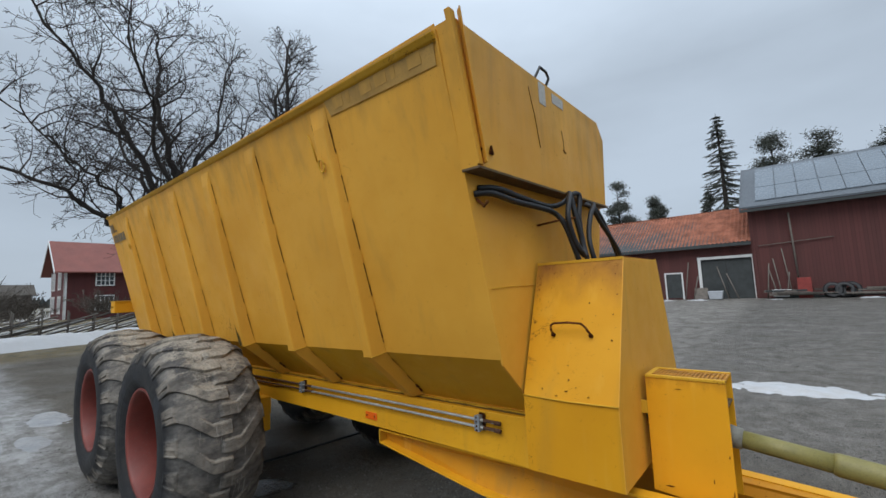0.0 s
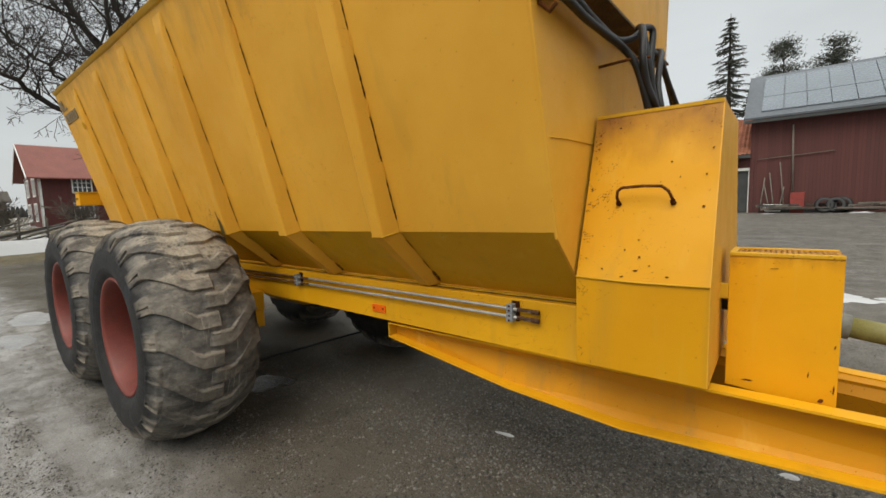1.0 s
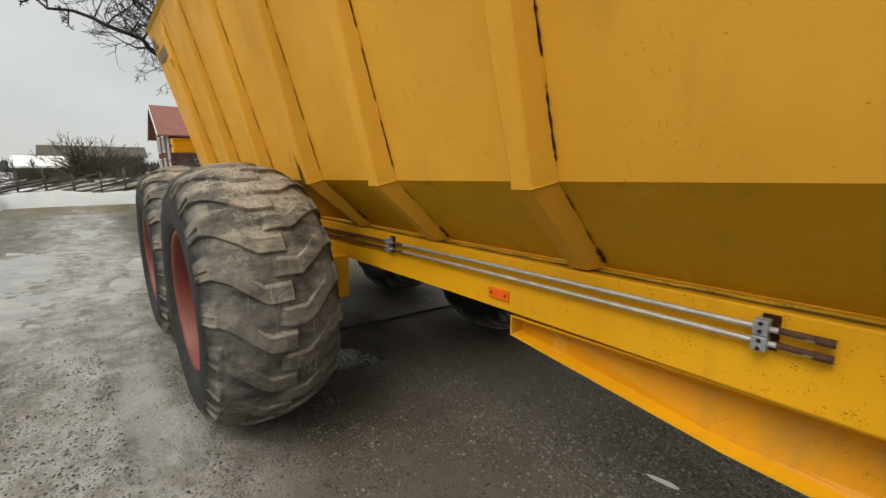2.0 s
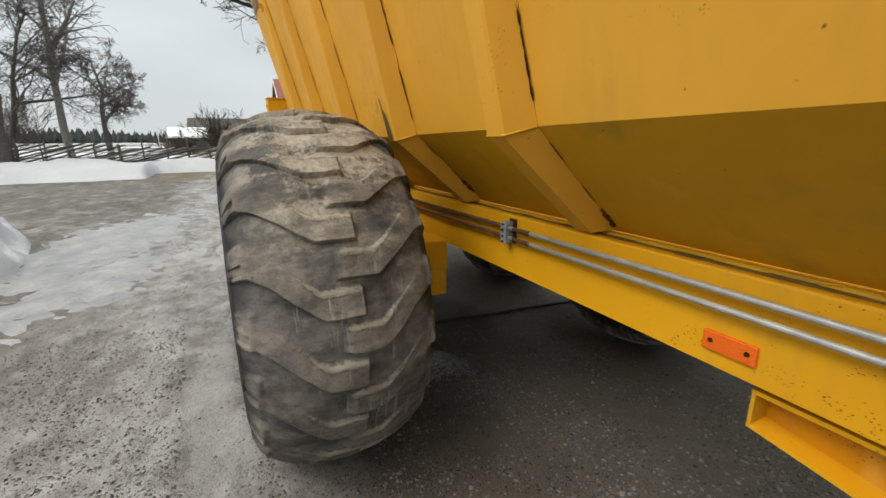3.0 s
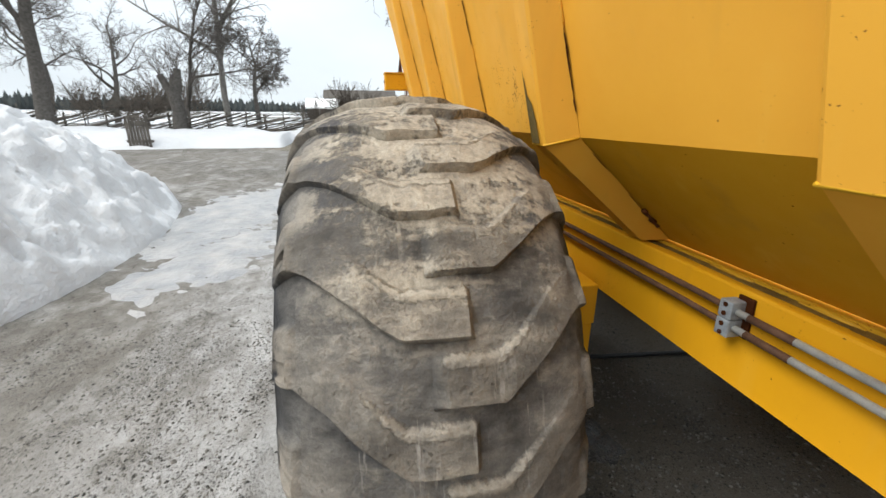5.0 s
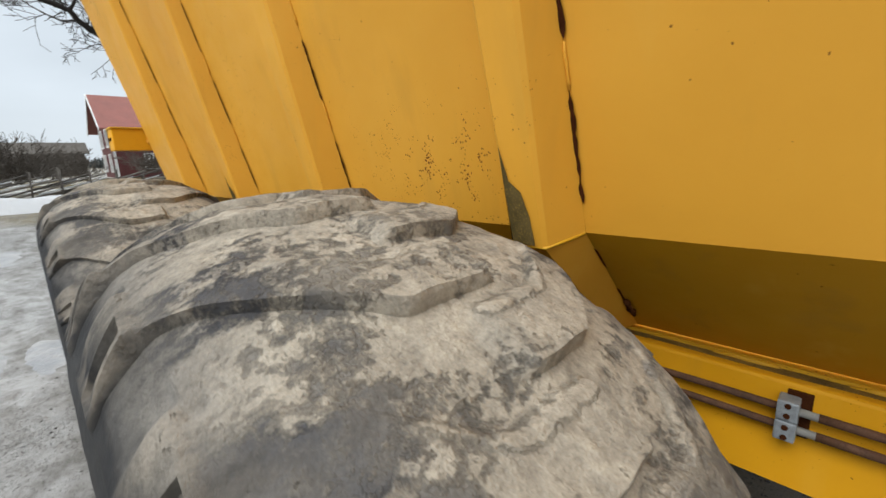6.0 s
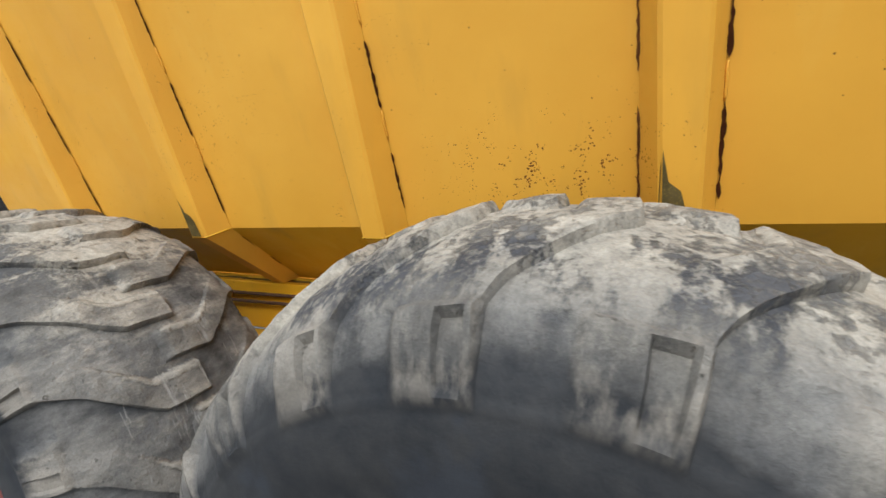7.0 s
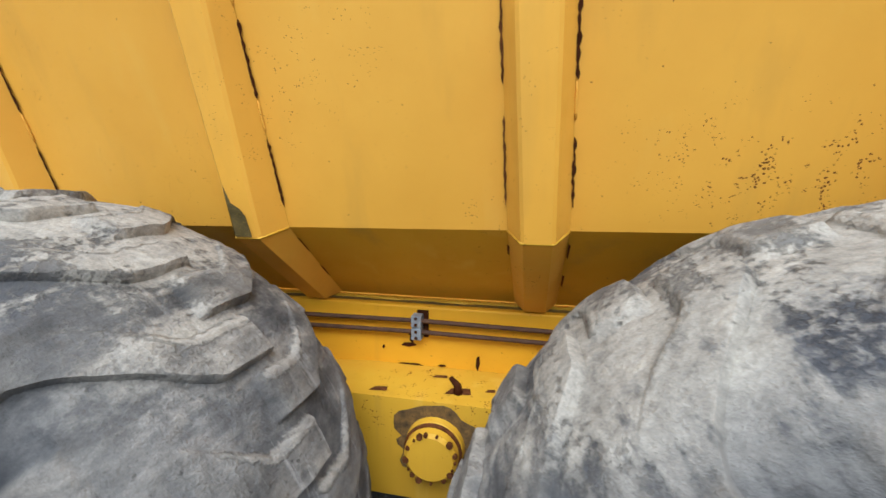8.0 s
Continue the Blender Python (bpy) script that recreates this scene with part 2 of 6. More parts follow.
BARK = plain("dark_bark", (0.058, 0.051, 0.045), 0.95, 0, 0.5, 14, (0.09, 0.085, 0.075), 0.5, 0.6, 0.01)
TWIG = plain("twig_bark", (0.055, 0.048, 0.044), 0.95, 0, 0.4, 3)
# far trees: bark and twigs lightened to carry distance haze in their colour
TWIG_F = plain("hazed_twig_bark", (0.165, 0.150, 0.138), 0.95, 0, 0.4, 3)
BARK_F = plain("hazed_grey_bark", (0.135, 0.123, 0.110), 0.95, 0, 0.5, 10, (0.05, 0.045, 0.04), 0.5, 0.6, 0.01)
BIRCH = plain("birch_bark", (0.30, 0.285, 0.26), 0.85, 0, 0.3, 5, (0.03, 0.028, 0.026), 0.8)
BUSH = plain("bare_bush", (0.135, 0.116, 0.098), 0.95, 0, 0.4, 3)
NEEDLE = plain("needles", (0.086, 0.096, 0.076), 0.8, 0, 0.5, 1.5, (0.05, 0.05, 0.03), 0.4)
FARWOOD = plain("far_woods", (0.055, 0.062, 0.060), 0.95, 0, 0.35, 0.08, (0.09, 0.09, 0.09), 0.4)
GLASS_DARK = plain("window_glass", (0.03, 0.035, 0.04), 0.08, 0, 0.2, 2, (0.06, 0.06, 0.06), 0.2, 0.02)


def tyre_material():
    """Worn rubber: grey film in the grooves, brown dust on the lugs, crumbs of mud on their ledges, a beige coat that
    thickens towards the top of the wheel.
    """
    m, n, l, b = shader("muddy_rubber", 0.85)
    b.inputs["Specular IOR Level"].default_value = 0.14
    co = n.new("ShaderNodeTexCoord").outputs["Object"]

    def value(name):
        a = n.new("ShaderNodeAttribute")
        a.attribute_name = name
        return a
    lug, ledge, skin = value("lug").outputs["Fac"], value("ledge").outputs["Fac"], value("skin").outputs["Vector"]
    sep, sk = n.new("ShaderNodeSeparateXYZ"), n.new("ShaderNodeSeparateXYZ")
    l.new(co, sep.inputs[0])
    l.new(skin, sk.inputs[0])
    rad, across = sk.outputs[2], calc(n, l, "ABSOLUTE", sk.outputs[1], 0)
    big, mid = noise_node(n, l, 4.2, 6, 0.6, co), noise_node(n, l, 15, 8, 0.70, co)
    fine, grain = noise_node(n, l, 70, 6, 0.7, co), noise_node(n, l, 260, 3, 0.65, co)
    drip = noise_node(n, l, 46, 5, 0.62, skin, (0.11, 1.0, 0.3))
    smear = noise_node(n, l, 13, 6, 0.66, skin, (1.0, 0.42, 0.6))
    # bare rubber, bluish where it is rubbed clean, and a thin grey film
    c = blend(n, l, ramp(n, l, mid, 0.34, 0.66), (0.017, 0.018, 0.020), (0.036, 0.035, 0.034))
    c = blend(n, l, ramp(n, l, big, 0.56, 0.64, 0, 0.6), c, (0.034, 0.038, 0.046))
    tread = ramp(n, l, calc(n, l, "ADD", rad, calc(n, l, "MULTIPLY", calc(n, l, "SUBTRACT", big, 0.5), 0.14)), 0.598, 0.655)
    film = calc(n, l, "MULTIPLY", ramp(n, l, smear, 0.34, 0.62, 0.22, 1.0), tread)
    c = blend(n, l, film, c, blend(n, l, ramp(n, l, mid, 0.3, 0.7), (0.118, 0.112, 0.105), (0.222, 0.209, 0.191)))
    # lugs carry a brown dust, mottled and pitted
    dust = calc(n, l, "MULTIPLY", calc(n, l, "MULTIPLY", lug, tread), ramp(n, l, mid, 0.34, 0.56, 0.35, 0.95))
    c = blend(n, l, dust, c, blend(n, l, ramp(n, l, smear, 0.36, 0.64), (0.145, 0.129, 0.107), (0.315, 0.284, 0.238)))
    # pale runs down the grooves
    runs = calc(n, l, "MULTIPLY", ramp(n, l, drip, 0.58, 0.65, 0, 0.75), calc(n, l, "MULTIPLY", tread, ramp(n, l, big, 0.40, 0.56)))
    runs = calc(n, l, "MULTIPLY", runs, ramp(n, l, across, 0.23, 0.15))
    c = blend(n, l, runs, c, (0.34, 0.318, 0.285))
    # crumbs caught on the ledges
    crumbs = calc(n, l, "MULTIPLY", ramp(n, l, calc(n, l, "ADD", ledge, calc(n, l, "SUBTRACT", fine, 0.5)), 0.50, 0.72), ramp(n, l, smear, 0.38, 0.56, 0.15, 0.88))
    crumbs = calc(n, l, "MULTIPLY", crumbs, tread)
    c = blend(n, l, crumbs, c, blend(n, l, fine, (0.24, 0.215, 0.175), (0.50, 0.455, 0.385)))
    # beige coat, thicker towards the top, broken by dark rubbed patches, mostly on shoulders
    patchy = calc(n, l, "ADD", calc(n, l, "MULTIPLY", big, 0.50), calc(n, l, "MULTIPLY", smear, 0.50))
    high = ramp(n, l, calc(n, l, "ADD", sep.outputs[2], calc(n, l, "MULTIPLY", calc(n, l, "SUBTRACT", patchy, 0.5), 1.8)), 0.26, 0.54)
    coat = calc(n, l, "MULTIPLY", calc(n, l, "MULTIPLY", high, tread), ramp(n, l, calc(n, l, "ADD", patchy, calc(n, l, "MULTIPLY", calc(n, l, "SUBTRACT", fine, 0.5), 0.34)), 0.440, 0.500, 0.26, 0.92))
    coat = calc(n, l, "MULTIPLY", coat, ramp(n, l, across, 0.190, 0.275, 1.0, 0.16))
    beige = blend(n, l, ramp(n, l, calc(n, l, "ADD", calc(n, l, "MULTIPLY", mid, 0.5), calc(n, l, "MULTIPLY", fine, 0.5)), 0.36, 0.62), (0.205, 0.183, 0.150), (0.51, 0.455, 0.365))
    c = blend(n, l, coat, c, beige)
    band = calc(n, l, "MULTIPLY", ramp(n, l, across, 0.13, 0.19), ramp(n, l, across, 0.285, 0.235))
    rubbed = calc(n, l, "MULTIPLY", calc(n, l, "MULTIPLY", band, ramp(n, l, smear, 0.53, 0.47, 0, 0.80)), ramp(n, l, fine, 0.62, 0.46, 0.45, 1.0))
    c = blend(n, l, calc(n, l, "MULTIPLY", rubbed, high), c, (0.060, 0.063, 0.073))
    foot = calc(n, l, "MULTIPLY", calc(n, l, "MULTIPLY", ramp(n, l, rad, 0.565, 0.60), ramp(n, l, rad, 0.665, 0.64)), ramp(n, l, smear, 0.46, 0.58, 0, 0.62))
    c = blend(n, l, calc(n, l, "MULTIPLY", foot, lug), c, (0.27, 0.232, 0.185))
    # gravel pits
    pits = calc(n, l, "MULTIPLY", ramp(n, l, fine, 0.62, 0.70, 0, 0.60), calc(n, l, "MULTIPLY", tread, ramp(n, l, lug, 0, 1, 0.35, 1.0)))
    c = blend(n, l, pits, c, (0.048, 0.043, 0.037))
    c = blend(n, l, ramp(n, l, grain, 0.35, 0.65, 0.0, 0.20), c, (0.030, 0.028, 0.026))
    l.new(c, b.inputs["Base Color"])
    l.new(ramp(n, l, tread, 0, 1, 0.60, 0.90), b.inputs["Roughness"])
    h = calc(n, l, "ADD", calc(n, l, "MULTIPLY", mid, 0.8), calc(n, l, "MULTIPLY", fine, 0.45))
    h = calc(n, l, "ADD", h, calc(n, l, "MULTIPLY", grain, 0.10))
    h = calc(n, l, "ADD", h, calc(n, l, "MULTIPLY", calc(n, l, "ADD", crumbs, coat), 0.45))
    h = calc(n, l, "SUBTRACT", h, calc(n, l, "MULTIPLY", pits, 0.5))
    h = calc(n, l, "MULTIPLY", h, ramp(n, l, tread, 0, 1, 0.15, 1.0))
    bump(n, l, b, h, 0.9, 0.012)
    return m


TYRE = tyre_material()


def ground_material():
    """Wet compacted gravel: a film of mud with stones showing through it, icy stretches near the wheels, old grass and snow beyond the road."""
    m, n, l, b = shader("yard_gravel", 0.7)
    b.inputs["Specular IOR Level"].default_value = 0.22
    co = n.new("ShaderNodeTexCoord").outputs["Object"]
    sep = n.new("ShaderNodeSeparateXYZ")
    l.new(co, sep.inputs[0])
    x, y = sep.outputs[0], sep.outputs[1]
    big, mid = noise_node(n, l, 0.55, 5, 0.6, co), noise_node(n, l, 5.0, 6, 0.65, co)
    fine, grit = noise_node(n, l, 42, 5, 0.7, co), noise_node(n, l, 150, 3, 0.7, co)
    broad = noise_node(n, l, 0.9, 6, 0.6, co, (0.8, 1.2, 1))
    wob = calc(n, l, "MULTIPLY", calc(n, l, "SUBTRACT", broad, 0.5), 1.6)
    along = noise_node(n, l, 2.6, 8, 0.72, co, (0.42, 1.15, 1))
    pale = calc(n, l, "MULTIPLY", ramp(n, l, calc(n, l, "ADD", y, calc(n, l, "MULTIPLY", wob, 0.6)), 1.20, 0.65), ramp(n, l, x, 0.5, -2.0))
    pale = calc(n, l, "MULTIPLY", pale, ramp(n, l, calc(n, l, "ADD", y, calc(n, l, "MULTIPLY", wob, 0.8)), -0.75, -0.10, 0.30, 1.0))
    pale = calc(n, l, "MULTIPLY", pale, ramp(n, l, calc(n, l, "ADD", along, calc(n, l, "MULTIPLY", calc(n, l, "SUBTRACT", mid, 0.5), 0.5)), 0.38, 0.56, 0.48, 1.0))
    strip = calc(n, l, "SUBTRACT", calc(n, l, "ADD", y, calc(n, l, "ADD", calc(n, l, "MULTIPLY", wob, 0.10), calc(n, l, "MULTIPLY", calc(n, l, "SUBTRACT", mid, 0.5), 0.16))), calc(n, l, "MULTIPLY", calc(n, l, "ADD", x, 4.6), 0.05))
    track = calc(n, l, "MULTIPLY", calc(n, l, "MULTIPLY", ramp(n, l, strip, 0.36, 0.44), ramp(n, l, strip, 0.76, 0.60)), calc(n, l, "MULTIPLY", ramp(n, l, x, -3.2, -3.8), ramp(n, l, x, -5.6, -4.6, 0.0, 0.75)))
    loose = calc(n, l, "MULTIPLY", ramp(n, l, calc(n, l, "ADD", y, wob), 1.5, 2.3), ramp(n, l, calc(n, l, "ADD", x, wob), -3.0, -1.6))
    c = blend(n, l, ramp(n, l, mid, 0.3, 0.7), (0.045, 0.037, 0.027), (0.094, 0.079, 0.059))
    c = blend(n, l, ramp(n, l, big, 0.35, 0.65, 0, 0.55), c, (0.165, 0.146, 0.118))
    c = blend(n, l, ramp(n, l, broad, 0.46, 0.34, 0, 0.60), c, (0.085, 0.073, 0.058))
    c = blend(n, l, calc(n, l, "MAXIMUM", track, calc(n, l, "MULTIPLY", pale, ramp(n, l, mid, 0.3, 0.6, 0.70, 1.0))), c, (0.325, 0.314, 0.298))
    c = blend(n, l, ramp(n, l, fine, 0.45, 0.75, 0, 0.35), c, (0.080, 0.070, 0.058))
    dry = ramp(n, l, calc(n, l, "ADD", y, calc(n, l, "MULTIPLY", wob, 2.0)), 3.6, 6.0)
    mottle = noise_node(n, l, 3.2, 9, 0.76, co, (1.0, 0.8, 1))
    c = blend(n, l, calc(n, l, "MULTIPLY", dry, 0.9), c, blend(n, l, ramp(n, l, mottle, 0.36, 0.64), (0.120, 0.108, 0.093), (0.290, 0.268, 0.238)))
    # stones: thick where the gravel lies loose, scattered where mud covers it
    dens = calc(n, l, "MAXIMUM", ramp(n, l, noise_node(n, l, 2.2, 5, 0.65, co), 0.40, 0.62), calc(n, l, "MULTIPLY", loose, 1.05))
    stones = []
    h_st = None
    for sc, rare in ((64.0, 0.06), (115.0, 0.0), (200.0, -0.06)):
        v = n.new("ShaderNodeTexVoronoi")
        v.distance = "MANHATTAN"
        v.inputs["Scale"].default_value = sc
        l.new(co, v.inputs[0])
        sp = n.new("ShaderNodeSeparateColor")
        l.new(v.outputs["Color"], sp.inputs[0])
        rnd, hue, far_ = sp.outputs[0], sp.outputs[1], v.outputs["Distance"]
        on = ramp(n, l, calc(n, l, "ADD", rnd, calc(n, l, "MULTIPLY", dens, 0.42)), 0.86 + rare, 0.95 + rare)
        on = calc(n, l, "MULTIPLY", on, ramp(n, l, far_, 0.62, 0.45))
        on = calc(n, l, "MULTIPLY", on, ramp(n, l, track, 0, 1, 1.0, 0.15))
        tone = blend(n, l, ramp(n, l, hue, 0.30, 1.0), (0.018, 0.016, 0.013), blend(n, l, loose, (0.17, 0.153, 0.127), (0.36, 0.325, 0.27)))
        tone = blend(n, l, calc(n, l, "MULTIPLY", pale, 0.75), tone, (0.070, 0.064, 0.056))
        c = blend(n, l, calc(n, l, "MULTIPLY", on, 0.85), c, tone)
        stones.append((rnd, hue, far_))
        lift = calc(n, l, "MULTIPLY", on, calc(n, l, "ADD", 34.0 / sc, calc(n, l, "MULTIPLY", loose, 60.0 / sc)))
        h_st = lift if h_st is None else calc(n, l, "ADD", h_st, lift)
    # thin grey ice, in streaks along the wheel tracks, beside and behind the tyres
    tracks = noise_node(n, l, 1.6, 6, 0.65, co, (0.75, 1.25, 1))
    near_ice = calc(n, l, "MULTIPLY", ramp(n, l, y, 0.95, 0.35), ramp(n, l, x, -1.6, -3.4))
    far_ice = calc(n, l, "MULTIPLY", ramp(n, l, y, 2.3, 0.9), calc(n, l, "MULTIPLY", ramp(n, l, x, -5.6, -7.4), ramp(n, l, x, -15.5, -12.0)))
    where = calc(n, l, "MAXIMUM", calc(n, l, "MULTIPLY", near_ice, 0.56), calc(n, l, "MULTIPLY", far_ice, 0.62))
    grain = calc(n, l, "ADD", calc(n, l, "MULTIPLY", tracks, 0.7), calc(n, l, "MULTIPLY", mid, 0.3))
    ice = ramp(n, l, calc(n, l, "SUBTRACT", calc(n, l, "MULTIPLY", where, 0.72), calc(n, l, "SUBTRACT", 1.0, grain)), -0.10, 0.14)
    c = blend(n, l, calc(n, l, "MULTIPLY", ice, ramp(n, l, stones[1][0], 0.15, 0.55, 0.20, 0.62)), c, blend(n, l, fine, (0.30, 0.29, 0.275), (0.56, 0.55, 0.535)))
    # beyond the road: wet grass and old snow in strips
    field = calc(n, l, "MAXIMUM", ramp(n, l, x, -25.5, -28.0), ramp(n, l, y, 55, 60))
    strips = noise_node(n, l, 0.16, 5, 0.6, co, (1.6, 0.25, 1))
    fcol = blend(n, l, ramp(n, l, strips, 0.47, 0.53), (0.075, 0.062, 0.042), (0.62, 0.64, 0.66))
    c = blend(n, l, field, c, fcol)
    verge = calc(n, l, "MULTIPLY", ramp(n, l, calc(n, l, "ADD", x, wob), -18.6, -19.8), ramp(n, l, y, -3.0, -1.0))
    c = blend(n, l, calc(n, l, "MULTIPLY", verge, ramp(n, l, mid, 0.35, 0.6)), c, (0.145, 0.112, 0.052))
    l.new(c, b.inputs["Base Color"])
    wet = ramp(n, l, calc(n, l, "ADD", broad, calc(n, l, "MULTIPLY", mid, 0.25)), 0.66, 0.50, 0.0, 1.0)
    rough = ramp(n, l, calc(n, l, "MAXIMUM", calc(n, l, "MULTIPLY", wet, 0.6), pale), 0, 1, 0.88, 0.42)
    rough = calc(n, l, "SUBTRACT", rough, calc(n, l, "MULTIPLY", ice, 0.16))
    l.new(rough, b.inputs["Roughness"])
    h = calc(n, l, "ADD", calc(n, l, "MULTIPLY", fine, 0.45), calc(n, l, "MULTIPLY", grit, 0.12))
    h = calc(n, l, "ADD", h, h_st)
    h = calc(n, l, "MULTIPLY", h, calc(n, l, "SUBTRACT", 1.0, calc(n, l, "MULTIPLY", ice, 0.7)))
    bump(n, l, b, calc(n, l, "ADD", h, calc(n, l, "MULTIPLY", mid, 0.55)), 1.0, 0.022)
    return m


GROUND = ground_material()


def snow_material(name, tone, dirty):
    m, n, l, b = shader(name, 0.65)
    co = n.new("ShaderNodeTexCoord").outputs["Object"]
    mid, fine = noise_node(n, l, 3.0, 6, 0.65, co), noise_node(n, l, 38, 4, 0.7, co)
    c = blend(n, l, ramp(n, l, mid, 0.4, 0.75, 0, dirty), (tone, tone * 1.005, tone * 1.015), (0.42, 0.39, 0.36))
    c = blend(n, l, ramp(n, l, fine, 0.68, 0.80, 0, dirty), c, (0.16, 0.14, 0.12))
    l.new(c, b.inputs["Base Color"])
    bump(n, l, b, calc(n, l, "ADD", mid, calc(n, l, "MULTIPLY", fine, 0.12)), 0.7, 0.10)
    return m


SNOW = snow_material("old_snow", 0.43, 0.30)
SNOW_D = snow_material("dirty_snow", 0.47, 0.85)
ICE = snow_material("slush_ice", 0.215, 0.8)
ICE.node_tree.nodes["Principled BSDF"].inputs["Roughness"].default_value = 0.3
PUDDLE = plain("thin_ice", (0.055, 0.052, 0.047), 0.14, 0, 0.5, 4, (0.22, 0.20, 0.17), 0.5, 1.0, 0.02)
PEBBLE, _n, _l, _b = shader("pebbles", 0.75)
_geo = _n.new("ShaderNodeNewGeometry")
_l.new(blend(_n, _l, ramp(_n, _l, _geo.outputs["Random Per Island"], 0.0, 1.0), (0.022, 0.020, 0.017), (0.175, 0.160, 0.138)), _b.inputs["Base Color"])

# ---- building helpers ----


def link(name, mesh, material, parent=None, label=""):
    ob = new(name, mesh)
    if material is not None and not mesh.materials:
        mesh.materials.append(material)
    if parent is not None:
        ob.parent = parent
        if parent.type == "EMPTY":
            ob.matrix_parent_inverse = Matrix.Translation(-parent.location)
    return tagged(ob, label) if label else ob


def part(name, bm, material, parent, label="", smooth=False):
    """One bmesh as one mesh object under a thing or a part, built in world coordinates."""
    mesh = bpy.data.meshes.new(name)
    bmesh.ops.recalc_face_normals(bm, faces=bm.faces[:])
    bm.to_mesh(mesh)
    bm.free()
    if smooth:
        for p in mesh.polygons:
            p.use_smooth = True
    return link(name, mesh, material, parent, label)


def raw(name, verts, faces, material, parent=None, label="", smooth=False):
    mesh = bpy.data.meshes.new(name)
    mesh.from_pydata(verts, [], faces)
    mesh.update()
    if smooth:
        mesh.polygons.foreach_set("use_smooth", [True] * len(mesh.polygons))
    return link(name, mesh, material, parent, label)


def thing(name, at, label, category, group="", kind=""):
    ob = new(name)
    ob.location = at
    ob.empty_display_size = 0.2
    return tagged(ob, label, category, group, kind)


def box_bm(x0, x1, y0, y1, z0, z1, bevel=0.0, bm=None):
    own = bm is None
    b = bmesh.new()
    v = [b.verts.new((x, y, z)) for x in (x0, x1) for y in (y0, y1) for z in (z0, z1)]
    for f in ((0, 1, 3, 2), (4, 6, 7, 5), (0, 4, 5, 1), (2, 3, 7, 6), (0, 2, 6, 4), (1, 5, 7, 3)):
        b.faces.new([v[i] for i in f])
    if bevel:
        bmesh.ops.bevel(b, geom=b.edges[:], offset=bevel, segments=2, affect="EDGES", profile=0.6)
    if own:
        return b
    merge(bm, b)
    return bm


def merge(bm, other, m=None):
    mesh = bpy.data.meshes.new("tmp")
    if m is not None:
        bmesh.ops.transform(other, matrix=m, verts=other.verts[:])
    other.to_mesh(mesh)
    other.free()
    bm.from_mesh(mesh)
    bpy.data.meshes.remove(mesh)


def slab_bm(points, offset, bevel=0.0):
    """A flat polygon given a thickness along the vector offset."""
    b = bmesh.new()
    lo = [b.verts.new(p) for p in points]
    hi = [b.verts.new(Vector(p) + Vector(offset)) for p in points]
    b.faces.new(lo)
    b.faces.new(hi[::-1])
    for i in range(len(points)):
        j = (i + 1) % len(points)
        b.faces.new((lo[i], lo[j], hi[j], hi[i]))
    if bevel:
        bmesh.ops.bevel(b, geom=b.edges[:], offset=bevel, segments=2, affect="EDGES", profile=0.6)
    return b


def tube(points, radii, sides=8, caps=True):
    """Vertices and faces of a tube along points."""
    pts = [Vector(p) for p in points]
    verts, faces = [], []
    side = None
    for i, p in enumerate(pts):
        d = (pts[min(i + 1, len(pts) - 1)] - pts[max(i - 1, 0)]).normalized()
        if side is None:
            side = d.orthogonal().normalized()
        side = (side - d * side.dot(d))
        side = side.normalized() if side.length > 1e-6 else d.orthogonal().normalized()
        up = d.cross(side)
        r = radii[i] if isinstance(radii, (list, tuple)) else radii
        for k in range(sides):
            a = 2 * math.pi * k / sides
            verts.append(p + side * (r * math.cos(a)) + up * (r * math.sin(a)))
    for i in range(len(pts) - 1):
        for k in range(sides):
            a, b_ = i * sides + k, i * sides + (k + 1) % sides
            faces.append((a, b_, b_ + sides, a + sides))
    if caps:
        faces.append(tuple(range(sides))[::-1])
        n0 = (len(pts) - 1) * sides
        faces.append(tuple(range(n0, n0 + sides)))
    return [tuple(v) for v in verts], faces


def smooth_path(points, steps=6):
    p = [Vector(q) for q in points]
    out = []
    for i in range(len(p) - 1):
        a, b_, c, d = p[max(i - 1, 0)], p[i], p[i + 1], p[min(i + 2, len(p) - 1)]
        for s in range(steps):
            t = s / steps
            out.append(0.5 * ((2 * b_) + (c - a) * t + (2 * a - 5 * b_ + 4 * c - d) * t * t + (3 * b_ - a - 3 * c + d) * t ** 3))
    out.append(p[-1])
    return out


def pipe(name, points, r, material, parent, label="", sides=10, curved=False):
    v, f = tube(smooth_path(points) if curved else points, r, sides)
    return raw(name, v, f, material, parent, label, True)


def lathe(profile, segments, axis_y=True):
    """Vertices and faces of (offset along y, radius) turned round the y axis."""
    verts, faces = [], []
    k = len(profile)
    for s in range(segments):
        a = 2 * math.pi * s / segments
        for w, r in profile:
            verts.append((r * math.cos(a), w, r * math.sin(a)))
    for s in range(segments):
        t = (s + 1) % segments
        for i in range(k - 1):
            faces.append((s * k + i, s * k + i + 1, t * k + i + 1, t * k + i))
    return verts, faces


def ground_z(x, y):
    d = math.hypot(x + 3.0, y - 1.0)
    z = 0.0175 * max(d - 9.0, 0.0)
    return min(z, 0.85) if d < 60 else 0.85 + 0.004 * min(d - 60, 600)

# ---- ground ----


